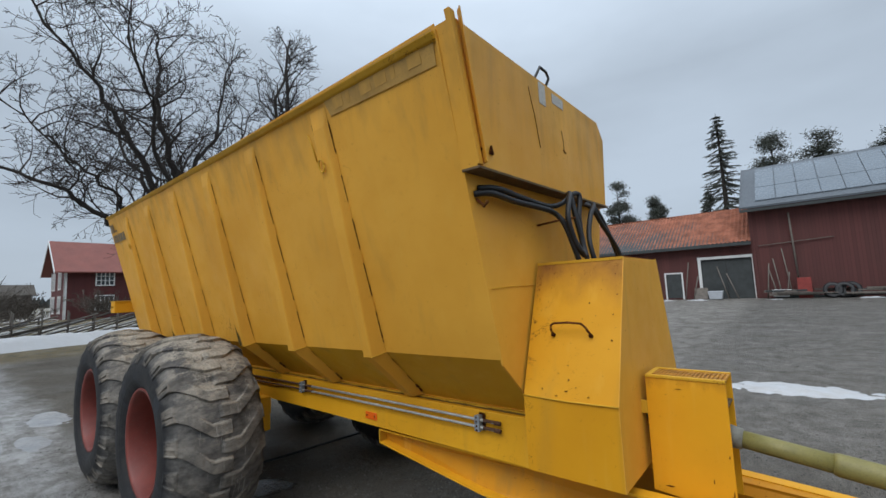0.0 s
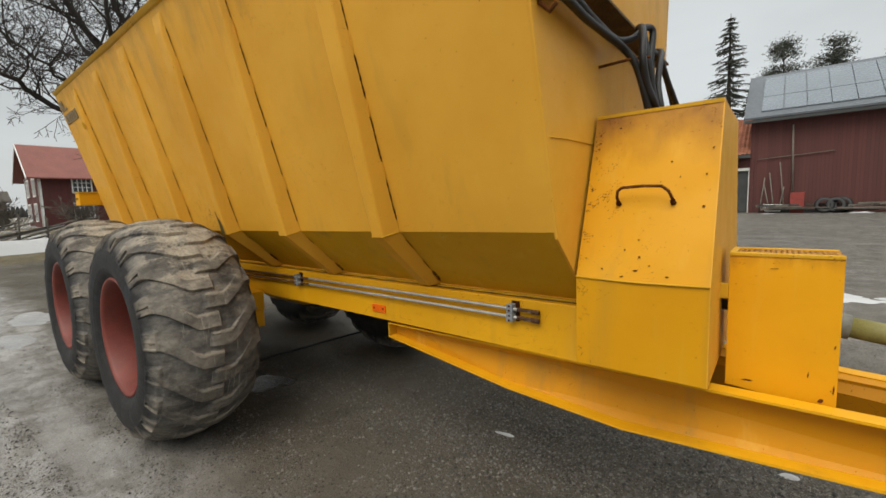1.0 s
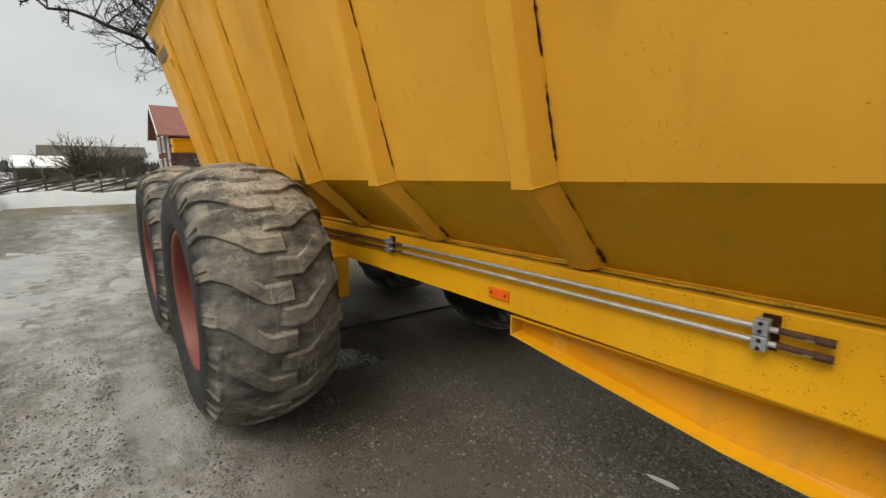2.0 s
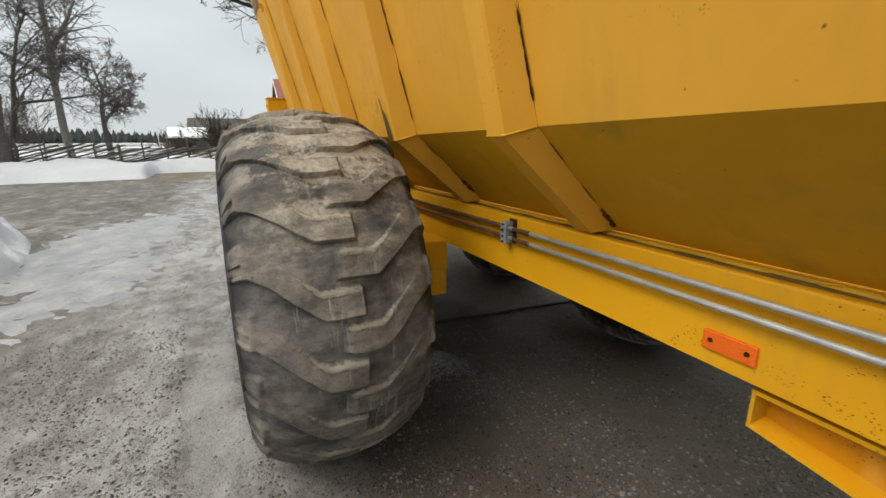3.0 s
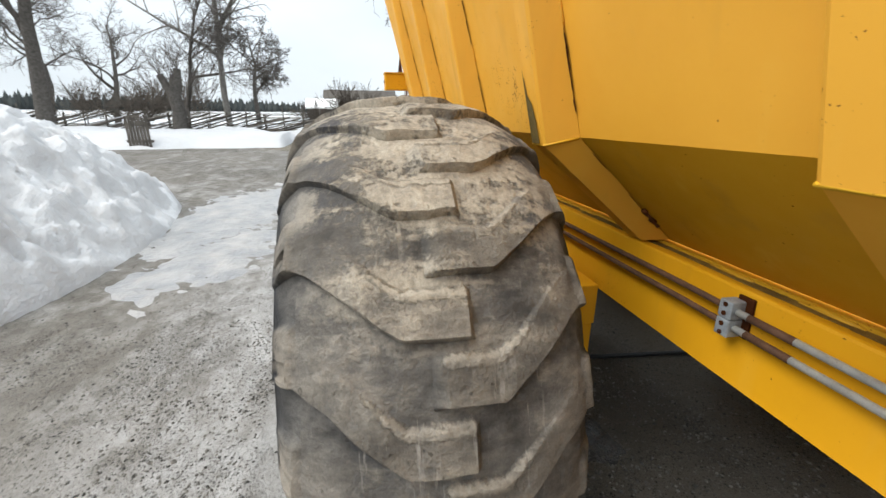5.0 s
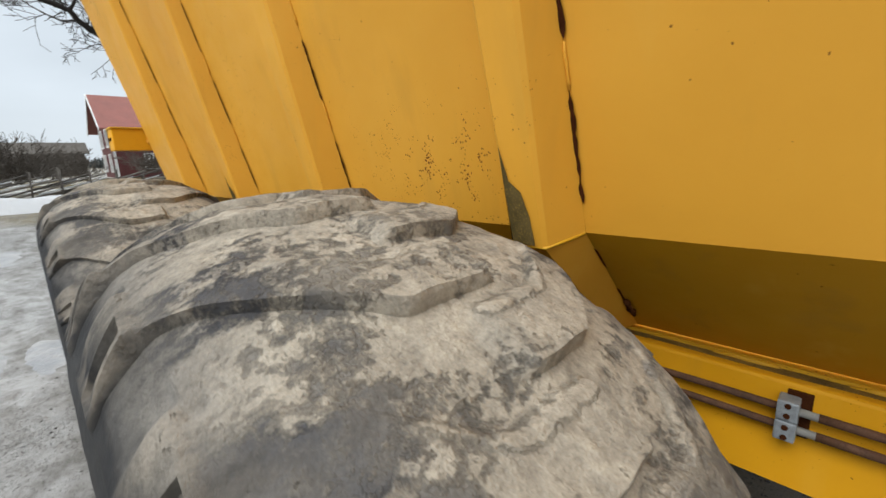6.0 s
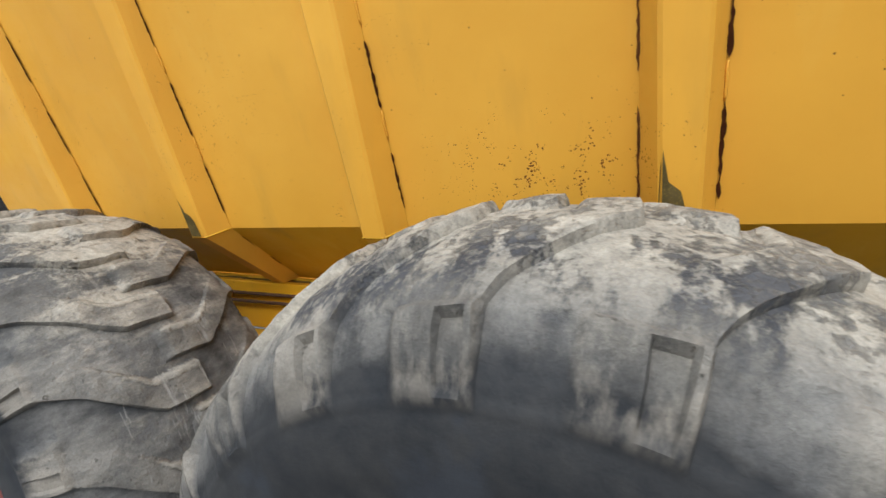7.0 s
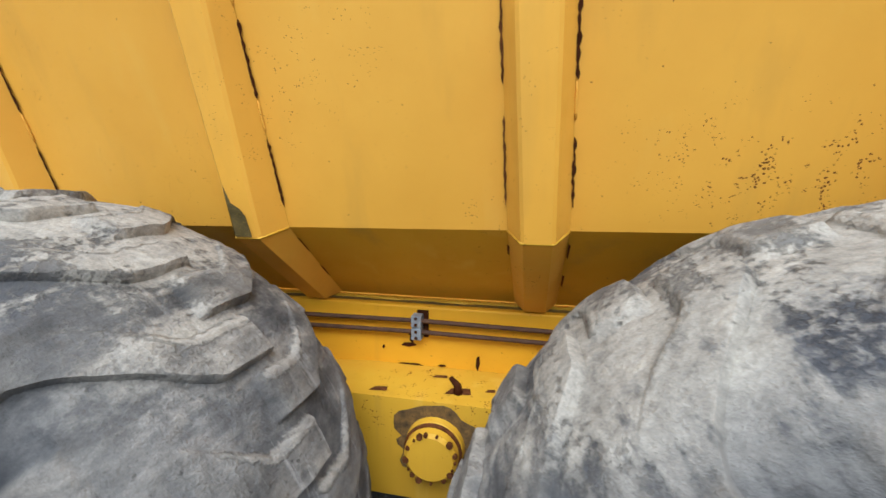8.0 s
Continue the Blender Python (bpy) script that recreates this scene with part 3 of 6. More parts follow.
def relief(x, y):
    """The yard's small unevenness, with the crumbled edge of a wheel track beside the tyres."""
    z = -0.012 + 0.010 * noise.noise(Vector((x * 0.5, y * 0.5, 0.3))) + 0.006 * noise.noise(Vector((x * 2.3, y * 2.3, 1.7)))
    if -10 < x < 3 and -3 < y < 6:
        z += 0.0045 * noise.noise(Vector((x * 7, y * 9, 5.1))) + 0.0030 * noise.noise(Vector((x * 17, y * 21, 2.2)))
        rut = y - 0.38 - 0.035 * noise.noise(Vector((x * 1.3, 0.7, 0))) - 0.05 * (x + 4.6)
        if abs(rut) < 0.2:
            z += 0.013 * math.exp(-(rut / 0.022) ** 2) * (0.5 + 0.9 * abs(noise.noise(Vector((x * 9, 3.3, 0))))) - 0.006 * math.exp(-((rut - 0.12) / 0.09) ** 2)
    return z


def build_ground():
    def steps(lo, hi, near_lo, near_hi, fine):
        out, v, step = [], near_lo, fine
        while v < near_hi:
            out.append(v)
            v += fine
        step = fine
        while v < hi:
            out.append(v)
            step = min(step * 1.22, 140)
            v += step
        out.append(hi)
        v, step = near_lo, fine
        low = []
        while v > lo:
            step = min(step * 1.22, 140)
            v -= step
            low.append(max(v, lo))
        return sorted(set(low)) + out
    xs, ys = steps(-1500, 1500, -7.5, 0.5, 0.032), steps(-1500, 1500, -2.0, 3.5, 0.032)
    verts = []
    for x in xs:
        for y in ys:
            verts.append((x, y, ground_z(x, y) + relief(x, y)))
    k = len(ys)
    faces = [(i * k + j, (i + 1) * k + j, (i + 1) * k + j + 1, i * k + j + 1) for i in range(len(xs) - 1) for j in range(k - 1)]
    ob = raw("ground", verts, faces, GROUND, None, "", True)
    return tagged(ob, "wet gravelled farm yard with grey ice streaks", "ground", kind="structure")


build_ground()

# ---- the spreader: measures ----
YC = 2.12                     # its middle
BELT_Y, BELT_Z = 1.5, 1.395   # the fold between the upper and the lower side
SLOPE = 0.265
TOP_Z, FRONT_X, REAR_X = 2.885, -1.22, -6.78
LOW_Y, LOW_Z = 1.83, 1.10
RIBS = [-2.020, -2.865, -3.632, -4.408, -5.168, -5.945]


def on_side(x, z, d=0.0, far=False):
    """A point on the sloping side, d metres proud of it."""
    y, zz = BELT_Y - SLOPE * (z - BELT_Z) - 0.967 * d, z - 0.256 * d + 0.0105 * (x + 3.63)
    return (x, 2 * YC - y, zz) if far else (x, y, zz)


LD = Vector((0, LOW_Y - BELT_Y, LOW_Z - BELT_Z)).normalized()
LN = Vector((0, LD.z, -LD.y))


def on_low(x, s, d=0.0, far=False):
    """A point on the lower side, s metres below the fold and d metres proud."""
    p = Vector((x, BELT_Y, BELT_Z)) + LD * s + LN * d
    p.z += 0.0105 * (x + 3.63) * (1 - s / LOW_LEN)
    return (x, 2 * YC - p.y, p.z) if far else (x, p.y, p.z)


LOW_LEN = math.hypot(LOW_Y - BELT_Y, LOW_Z - BELT_Z)
spreader = thing("manure_spreader", (-3.9, YC, 0), "large yellow steel manure spreader with ribbed sides and twin axles", "trailer")


def panel_grid(name, rows, material, parent, thick, label=""):
    """A sheet of rows of points, given a thickness by a second skin."""
    verts, faces, nu = [], [], len(rows[0])
    for r in rows:
        verts += r
    for i in range(len(rows) - 1):
        for j in range(nu - 1):
            faces.append((i * nu + j, i * nu + j + 1, (i + 1) * nu + j + 1, (i + 1) * nu + j))
    ob = raw(name, verts, faces, material, parent, label, True)
    s = ob.modifiers.new("thickness", "SOLIDIFY")
    s.thickness, s.offset = thick, 0.0
    e = ob.modifiers.new("edges", "EDGE_SPLIT")
    e.split_angle = radians(35)
    return ob


def side_skin(far):
    xs = np.linspace(REAR_X, FRONT_X, 57)
    zs = np.linspace(BELT_Z, TOP_Z, 15)
    rows = []
    for z in zs:
        row = []
        for x in xs:
            inner = min(abs(x - r + 0.08) for r in RIBS)
            dent = 0.010 * noise.noise(Vector((x * 1.4, z * 1.1, 4.0 + far))) * min(inner / 0.25, 1) * min((z - BELT_Z) / 0.2, 1)
            row.append(on_side(float(x), float(z), dent - 0.004, far))
        rows.append(row)
    panel_grid("side_panel", rows, YELLOW, spreader, 0.006)
    low = [[on_low(float(x), s, -0.004 + 0.004 * noise.noise(Vector((x * 1.5, s * 3, 2.0))) * (0 < s < LOW_LEN), far) for x in xs] for s in np.linspace(0, LOW_LEN, 4)]
    panel_grid("lower_panel", low, YELLOW_L, spreader, 0.006, "grimy yellow lower side sheet with olive film and shade in its colour")


side_skin(False)
side_skin(True)


def rib_meshes(x0):
    """A hat-section rib, deep at its foot and flat at its top, and its continuation along the lower side; x is relative to its front seam."""
    up_v, up_f = [], []
    levels = [(BELT_Z - 0.0, 0.083), (BELT_Z + 0.12, 0.079), (1.85, 0.064), (2.3, 0.042), (2.70, 0.024), (2.80, 0.004)]
    for z, d in levels:
        lean = -0.03 * (z - BELT_Z)
        inset = 0.010 + 0.34 * d
        rnd = min(0.006, d * 0.3)
        ring = [(-0.150, 0.0), (-0.150 + inset - rnd * 0.5, d - rnd), (-0.150 + inset + rnd, d), (-inset - rnd, d), (-inset + rnd * 0.5, d - rnd), (0.0, 0.0)]
        up_v += [on_side(x0 + x + lean, z, dd) for x, dd in ring]
    n = 6
    for i in range(len(levels) - 1):
        up_f += [(i * n + j, i * n + j + 1, (i + 1) * n + j + 1, (i + 1) * n + j) for j in range(n - 1)]
    up_f.append(tuple(range(n))[::-1])
    lo_v, lo_f = [], []
    m = 5
    for k in range(m):
        s = k / (m - 1)
        wide = 1.0 - 0.10 * s
        nose = -0.046 + s * (LOW_LEN - 0.004)
        d = 0.068 * (1 - s) + 0.052 * s
        at = 0.002 + s * (LOW_LEN - 0.010)
        lo_v += [on_low(x0 - 0.075 - 0.075 * wide, at, 0.0), on_low(x0 - 0.109, nose, d), on_low(x0 - 0.042, nose, d), on_low(x0 - 0.075 + 0.075 * wide, at, 0.0)]
    for i in range(m - 1):
        lo_f += [(i * 4 + j, i * 4 + j + 1, (i + 1) * 4 + j + 1, (i + 1) * 4 + j) for j in range(3)]
    lo_f += [tuple(range(4))[::-1], tuple(range((m - 1) * 4, m * 4))]
    return up_v, up_f, lo_v, lo_f



def seam_piece(rng, x0, z, wide):
    """One rust-filled gap between two stitch welds along the edge of a rib."""
    b = bmesh.new()
    length, n = 0.19 + rng.uniform(-0.035, 0.02), 16
    left, right = [], []
    for i in range(n + 1):
        zz = z + length * i / n
        c = x0 - 0.03 * (zz - BELT_Z) + rng.uniform(-0.0015, 0.0015)
        w = wide * rng.uniform(0.25, 1.25) * (0.3 if i in (0, n) else 1)
        left.append(b.verts.new(on_side(c - w, zz, 0.0035)))
        right.append(b.verts.new(on_side(c + w, zz, 0.0035)))
    for i in range(n):
        b.faces.new((left[i], right[i], right[i + 1], left[i + 1]))
    return b


def bead_piece(rng, x0, z):
    """One short raised weld bead."""
    pts = [on_side(x0 - 0.03 * (zz - BELT_Z) + rng.uniform(-.001, .001), zz, 0.002) for zz in np.linspace(z, z + 0.075, 6)]
    return tube(pts, [0.0015, 0.0035, 0.0025, 0.0038, 0.0025, 0.0015], 6)


rng = random.Random(5)
for far in (False, True):
    for x in RIBS:
        upv, upf, lov, lof = rib_meshes(x)
        flip = lambda p: (p[0], 2 * YC - p[1] if far else p[1], p[2])  # noqa: E731
        rib = raw("rib", [flip(p) for p in upv], upf, YELLOW, spreader)
        raw("rib_foot", [flip(p) for p in lov], lof, YELLOW, rib)
        if far:
            continue
        # the foot's lower rim, a thin weld line
        foot = [on_side(x + px, BELT_Z - 0.001, d) for px, d in ((-0.149, 0.002), (-0.112, 0.081), (-0.039, 0.081), (-0.001, 0.002))]
        pipe("weld_bead", foot, 0.0035, YELLOW_R, rib, "", 5)
        for k in range(5):
            z = 1.455 + 0.272 * k
            part("seam_rust", seam_piece(rng, x + 0.003, z, 0.0050), DARKRUST, rib, "rust-filled gap in the stitch weld")
            if rng.random() < 0.8:
                part("seam_rust", seam_piece(rng, x - 0.152, z, 0.0036), RUST, rib, "rust-filled gap in the stitch weld")
            if k < 4:
                v, f = bead_piece(rng, x + 0.002, z + 0.193)
                raw("weld_bead", v, f, YELLOW, rib, "", True)
        for s0, s1, xx in ((0.05, 0.13, 0.003), (0.22, 0.30, 0.0), (0.06, 0.12, -0.151)):
            b = bmesh.new()
            q = [b.verts.new(on_low(x + xx + dx, s, 0.004)) for dx, s in ((-0.002, s0), (0.004, s0 + 0.01), (0.002, s1), (-0.003, s1 - 0.015))]
            b.faces.new(q)
            part("seam_rust", b, RUST, rib, "rust-filled gap in the stitch weld")

for x, s0 in ((RIBS[1], 0.33), (RIBS[2], 0.29), (RIBS[0], 0.32)):
    pts = [on_low(x + 0.002 + 0.004 * math.sin(9 * k), s0 + 0.011 * k, 0.004) for k in range(8)]
    pipe("rust_lump", pts, [0.002 + 0.0060 * abs(math.sin(2.3 * k + s0 * 40)) for k in range(8)], RUST, spreader, "thick flaking rust on a weld", 6)

# scuffed bare patch at the foot of two ribs
for k, size in ((2, 1.0), (4, 0.75)):
    x = RIBS[k]
    b = bmesh.new()
    pts = [(-0.1075, 0.19 * size, 0.0790), (-0.096, 0.125 * size, 0.0815), (-0.073, 0.105 * size, 0.0825), (-0.062, 0.06, 0.0835), (-0.058, 0.004, 0.0860), (-0.1075, 0.004, 0.0860)]
    vs = [b.verts.new(on_side(x + px - 0.03 * pz, BELT_Z + pz, d)) for px, pz, d in pts]
    b.faces.new(vs)
    vs2 = [b.verts.new(on_side(x + px, BELT_Z + pz, d)) for px, pz, d in ((-0.1150, 0.17 * size, 0.077), (-0.1140, 0.004, 0.081), (-0.128, 0.004, 0.055), (-0.122, 0.07 * size, 0.062))]
    b.faces.new(vs2)
    part("scuff", b, SCUFF, spreader, "bare scuffed steel patch")

# top rims
for far in (False, True):
    a, b_, c, d = on_side(REAR_X, TOP_Z - 0.010, 0.002, far), on_side(REAR_X, TOP_Z + 0.02, 0.018, far), on_side(REAR_X, TOP_Z + 0.03, -0.05, far), on_side(REAR_X, TOP_Z - 0.03, -0.05, far)
    part("top_rim", slab_bm([a, b_, c, d], (FRONT_X - REAR_X, 0, 0), 0.006), YELLOW_R, spreader)


def end_wall(x, name, thick):
    yt, yb = BELT_Y - SLOPE * (TOP_Z - BELT_Z), BELT_Y
    pts = [(x, yt, TOP_Z), (x, yb, BELT_Z), (x, LOW_Y, LOW_Z), (x, 2 * YC - LOW_Y, LOW_Z), (x, 2 * YC - yb, BELT_Z), (x, 2 * YC - yt, TOP_Z)]
    return part(name, slab_bm(pts, (thick, 0, 0), 0.003), YELLOW, spreader)


end_wall(FRONT_X - 0.004, "front_wall", 0.012)
end_wall(REAR_X + 0.25, "rear_wall", -0.01)
part("floor_plate", box_bm(REAR_X, FRONT_X, LOW_Y - 0.02, 2 * YC - LOW_Y + 0.02, LOW_Z - 0.02, LOW_Z - 0.002), YELLOW_R, spreader)
# a horizontal weld seam across the front wall
pipe("weld_bead", [(FRONT_X + 0.010, 1.435, 1.757), (FRONT_X + 0.010, 1.60, 1.765), (FRONT_X + 0.010, 1.95, 1.77)], 0.0022, YELLOW_R, spreader)

# overhanging front plate with its cut corner, corner flange and lip
PX = -1.135
yl, yt = BELT_Y - SLOPE * (2.29 - BELT_Z), BELT_Y - SLOPE * (2.90 - BELT_Z)
front_plate = part("front_plate", slab_bm([(PX, yl, 2.29), (PX, 2.88, 2.32), (PX, 2.94, 2.83), (PX, 2.83, 2.94), (PX, yt + 0.02, 2.92)], (-0.008, 0, 0), 0.002), YELLOW, spreader)
# lip coloured for the shade beneath it as well as its grime
part("lip", slab_bm([(PX + 0.012, yl - 0.004, 2.280), (FRONT_X, yl - 0.004, 2.280), (FRONT_X, 2.9, 2.312), (PX + 0.012, 2.9, 2.312)], (0, 0, 0.012), 0.002), LIPS, front_plate, "grimy underside lip with its shade in the colour")
part("side_cheek", slab_bm([(PX, yl, 2.29), (FRONT_X, yl, 2.29), (FRONT_X, yt + 0.01, 2.90), (PX, yt + 0.01, 2.90)], (0, 0.008, 0)), YELLOW, front_plate)
part("corner_flange", slab_bm([(PX + 0.002, yl + 0.045, 2.31), (PX + 0.030, yl + 0.03, 2.31), (PX + 0.034, yt + 0.035, 2.955), (PX + 0.002, yt + 0.06, 2.955)], (0, 0.010, 0), 0.002), YELLOW, front_plate)
part("corner_flange", slab_bm([(PX - 0.008, yl - 0.002, 2.30), (PX + 0.010, yl - 0.002, 2.30), (PX + 0.010, yt - 0.004, 2.94), (PX - 0.02, yt - 0.004, 2.94)], (0, 0.035, 0), 0.002), YELLOW, front_plate)
for yy, zz in ((1.285, 2.385), (1.355, 2.385)):
    part("bolt", slab_bm([(PX + 0.002, yy, zz - 0.02), (PX + 0.002, yy + 0.03, zz - 0.02), (PX + 0.002, yy + 0.012, zz + 0.02)], (0.01, 0, 0)), DARKRUST, front_plate, "rusty weld tab")
pipe("grab_loop", [(PX - 0.01, 1.885, 2.90), (PX - 0.01, 1.90, 2.945), (PX - 0.015, 1.975, 3.035), (PX - 0.015, 2.055, 3.035), (PX - 0.01, 2.075, 3.0), (PX - 0.01, 2.02, 2.92)], 0.008, STEEL, front_plate, "bent dark steel rod loop", curved=False)
part("sticker", box_bm(PX + 0.001, PX + 0.003, 1.905, 1.985, 2.79, 2.915), STICKER, front_plate, "torn pale sticker")
part("sticker", box_bm(PX + 0.001, PX + 0.003, 2.075, 2.23, 2.845, 2.905), STICKER, front_plate, "torn pale sticker")
for y0, z0, y1, z1, r in ((1.78, 2.84, 1.88, 2.52, 0.0016), (2.18, 2.70, 2.20, 2.56, 0.0016), (2.19, 2.58, 2.225, 2.565, 0.003)):
    pipe("scratch", [(PX + 0.002, y0, z0), (PX + 0.002, (y0 + y1) / 2 + 0.01, (z0 + z1) / 2), (PX + 0.002, y1, z1)], r, RUST, front_plate, "rusty scratch")

# big faded maker's panel, its lettering worn away to pale shapes
zt, zb = 2.868, 2.728
part("faded_panel", slab_bm([on_side(-1.245, zb - 0.005, 0.003), on_side(-1.235, zt, 0.003), on_side(-2.07, zt, 0.003), on_side(-2.02, zb + 0.01, 0.003)], (0, -0.002, 0)), FADED, spreader, "dull faded sign panel with worn lettering")
for k, w in enumerate((0.085, 0.03, 0.085, 0.085, 0.03, 0.085)):
    x = -1.98 + 0.115 * k
    part("worn_letter", slab_bm([on_side(x, zb + 0.030, 0.006), on_side(x + w, zb + 0.030, 0.006), on_side(x + w, zb + 0.115, 0.006), on_side(x, zb + 0.115, 0.006)], (0, -0.001, 0)), FADED_B, spreader, "pale worn letter shape")
# darker lettering bars near the tail
for x0, x1, z0, z1 in ((-6.74, -6.66, 2.70, 2.80), (-6.64, -6.60, 2.70, 2.80), (-6.58, -6.50, 2.70, 2.72), (-6.72, -6.64, 2.575, 2.665), (-6.62, -6.54, 2.575, 2.665), (-6.52, -6.44, 2.575, 2.665), (-6.42, -6.34, 2.575, 2.665), (-6.32, -6.25, 2.575, 2.665)):
    part("letter_bar", slab_bm([on_side(x0, z0, 0.003), on_side(x1, z0, 0.003), on_side(x1, z1, 0.003), on_side(x0, z1, 0.003)], (0, -0.002, 0)), LETTER, spreader, "faded brown lettering bar")


def ring(name, x, z, parent, w=0.024, h=0.036, lift=0.045):
    pts = [on_side(x + w * math.cos(a), z + h * math.sin(a), lift) for a in np.linspace(0, 2 * math.pi, 17)]
    pipe(name, pts, 0.005, YELLOW_R, parent, "small welded steel eye")


ring("tarp_eye", -2.15, 2.50, spreader)
ring("tarp_eye", -6.02, 2.47, spreader, 0.022, 0.032)
pipe("scratch", [on_side(-2.27, 2.70, 0.003), on_side(-2.25, 2.62, 0.003), on_side(-2.24, 2.54, 0.003)], 0.004, YELLOW_R, spreader)

# lamp bracket at the tail
bracket = part("lamp_bracket", box_bm(-6.98, -6.80, 1.215, 1.44, 1.66, 1.80, 0.006), YELLOW_B, spreader, "yellow lamp bracket with round holes")
part("cover_plate", box_bm(-6.99, -6.79, 1.21, 1.45, 1.80, 1.812, 0.003), YELLOW_R, bracket)
for xx in (-6.94, -6.87):
    v, f = tube([(xx, 1.211, 1.735), (xx, 1.218, 1.735)], 0.013, 10)
    raw("hole", v, f, DARKRUST, bracket)
pipe("lamp_arm", [(-6.78, 1.46, 1.72), (-6.86, 1.38, 1.72)], 0.03, YELLOW, bracket)

# ---- chassis ----
RAIL_T, RAIL_B = 1.088, 0.835
for far in (False, True):
    y0, y1 = (1.760, 1.840) if not far else (2 * YC - 1.840, 2 * YC - 1.760)
    rail = part("chassis_rail", slab_bm([(-6.70, y0, RAIL_T), (-1.15, y0, RAIL_T), (-1.15, y0, RAIL_B), (-3.0, y0, RAIL_B + 0.022), (-6.70, y0, RAIL_B + 0.028)], (0, y1 - y0, 0), 0.008), YELLOW_B, spreader)
    if not far:
        # patches of intermittent weld where the hopper sits on the rail
        rw = random.Random(9)
        x = -6.4
        while x < -1.4:
            if min(abs(x + 0.06 - r + 0.08) for r in RIBS) > 0.17:
                pipe("weld_bead", [(x, 1.806, RAIL_T + 0.002), (x + 0.04, 1.808, RAIL_T + 0.004), (x + 0.09, 1.806, RAIL_T + 0.003), (x + 0.12, 1.808, RAIL_T + 0.002)], [0.003, 0.0075, 0.007, 0.003], YELLOW_R, rail, "", 6)
            x += rw.uniform(0.20, 0.26)
        for k in range(11):
            x0 = -6.45 + k * 0.475
            part("dirt_line", slab_bm([(x0, 1.820, RAIL_T + 0.006), (x0 + 0.15, 1.816, RAIL_T + 0.006), (x0 + 0.31, 1.821, RAIL_T + 0.006), (x0 + 0.46, 1.818, RAIL_T + 0.006), (x0 + 0.46, 1.826, RAIL_T + 0.006), (x0, 1.826, RAIL_T + 0.006)], (0, 0, 0.004)), DARKRUST, rail)
            part("dirt_film", slab_bm([(x0, 1.790 - 0.006 * (k % 3), RAIL_T + 0.0012), (x0 + 0.25, 1.782, RAIL_T + 0.0012), (x0 + 0.475, 1.787, RAIL_T + 0.0012), (x0 + 0.475, 1.83, RAIL_T + 0.0012), (x0, 1.83, RAIL_T + 0.0012)], (0, 0, 0.001)), GRIME, rail)
        for x0, z0, w, h in ((-4.93, 0.945, 0.055, 0.012), (-4.90, 0.965, 0.02, 0.025), (-4.905, 0.985, 0.03, 0.008), (-4.67, 0.89, 0.015, 0.04), (-4.80, 0.88, 0.03, 0.006), (-4.95, 0.872, 0.10, 0.010), (-5.0, 0.93, 0.01, 0.01)):
            part("paint_chip", slab_bm([(x0, 1.758, z0), (x0 + w * 0.5, 1.758, z0 - h * 0.4), (x0 + w, 1.758, z0 + h * 0.3), (x0 + w * 0.8, 1.758, z0 + h), (x0 + w * 0.2, 1.758, z0 + h * 0.8)], (0, -0.0015, 0)), DARKRUST, rail, "dark chip in the paint")
for x in (-1.8, -3.1, -4.78, -6.3):
    part("cross_member", box_bm(x - 0.05, x + 0.05, 1.84, 2 * YC - 1.84, 0.87, 1.07, 0.006), YELLOW_R, spreader)

# hydraulic pipes with their clamps
for z in (1.043, 1.004):
    pts = [(-1.43, 1.735, z - 0.002), (-1.6, 1.735, z), (-2.4, 1.734, z + 0.003), (-3.31, 1.735, z)]
    pipe("hydraulic_pipe", pts, 0.0080, GALV, spreader, "grey galvanised hydraulic pipe")
    pts = [(-3.30, 1.735, z), (-3.45, 1.735, z + 0.001), (-4.2, 1.738, z - 0.006), (-4.85, 1.735, z + 0.002), (-5.6, 1.735, z - 0.008), (-6.5, 1.735, z)]
    pipe("hydraulic_pipe", pts, 0.0078, PIPE_RUST, spreader, "rusty brown hydraulic pipe")
    pipe("pipe_nut", [(-1.438, 1.735, z - 0.002), (-1.402, 1.735, z - 0.002)], 0.012, PIPE_RUST, spreader, "rusty pipe nut", 6)
    pipe("rust_sleeve", [(-1.51, 1.735, z), (-1.43, 1.735, z)], 0.0088, PIPE_RUST, spreader)
    pipe("rust_sleeve", [(-3.27, 1.735, z), (-3.17, 1.735, z)], 0.0087, PIPE_RUST, spreader)


def pipe_clamp(x, material, label):
    c = part("pipe_clamp", box_bm(x - 0.017, x + 0.017, 1.717, 1.758, 0.9815, 1.0225, 0.004), material, spreader, label)
    part("clamp_half", box_bm(x - 0.017, x + 0.017, 1.717, 1.758, 1.0245, 1.0655, 0.004), material, c)
    part("back_plate", box_bm(x - 0.006, x + 0.034, 1.752, 1.759, 0.982, 1.076, 0.002), DARKRUST, c, "dark rusty back plate")
    for z in (0.990, 1.011, 1.036, 1.057):
        v, f = tube([(x, 1.7145, z), (x, 1.721, z)], 0.0055, 8)
        raw("bolt_hole", v, f, DARKRUST, c)


pipe_clamp(-1.545, CLAMP, "grey steel twin pipe clamp")
pipe_clamp(-3.315, CLAMP, "grey steel twin pipe clamp")
pipe_clamp(-4.865, CLAMP, "blue-grey steel twin pipe clamp")
refl = part("reflector", box_bm(-2.535, -2.418, 1.752, 1.760, 0.892, 0.940, 0.004), ORANGE, spreader, "orange plastic side reflector")
for xx in (-2.516, -2.437):
    v, f = tube([(xx, 1.750, 0.917), (xx, 1.754, 0.917)], 0.006, 8)
    raw("screw", v, f, DARKRUST, refl)

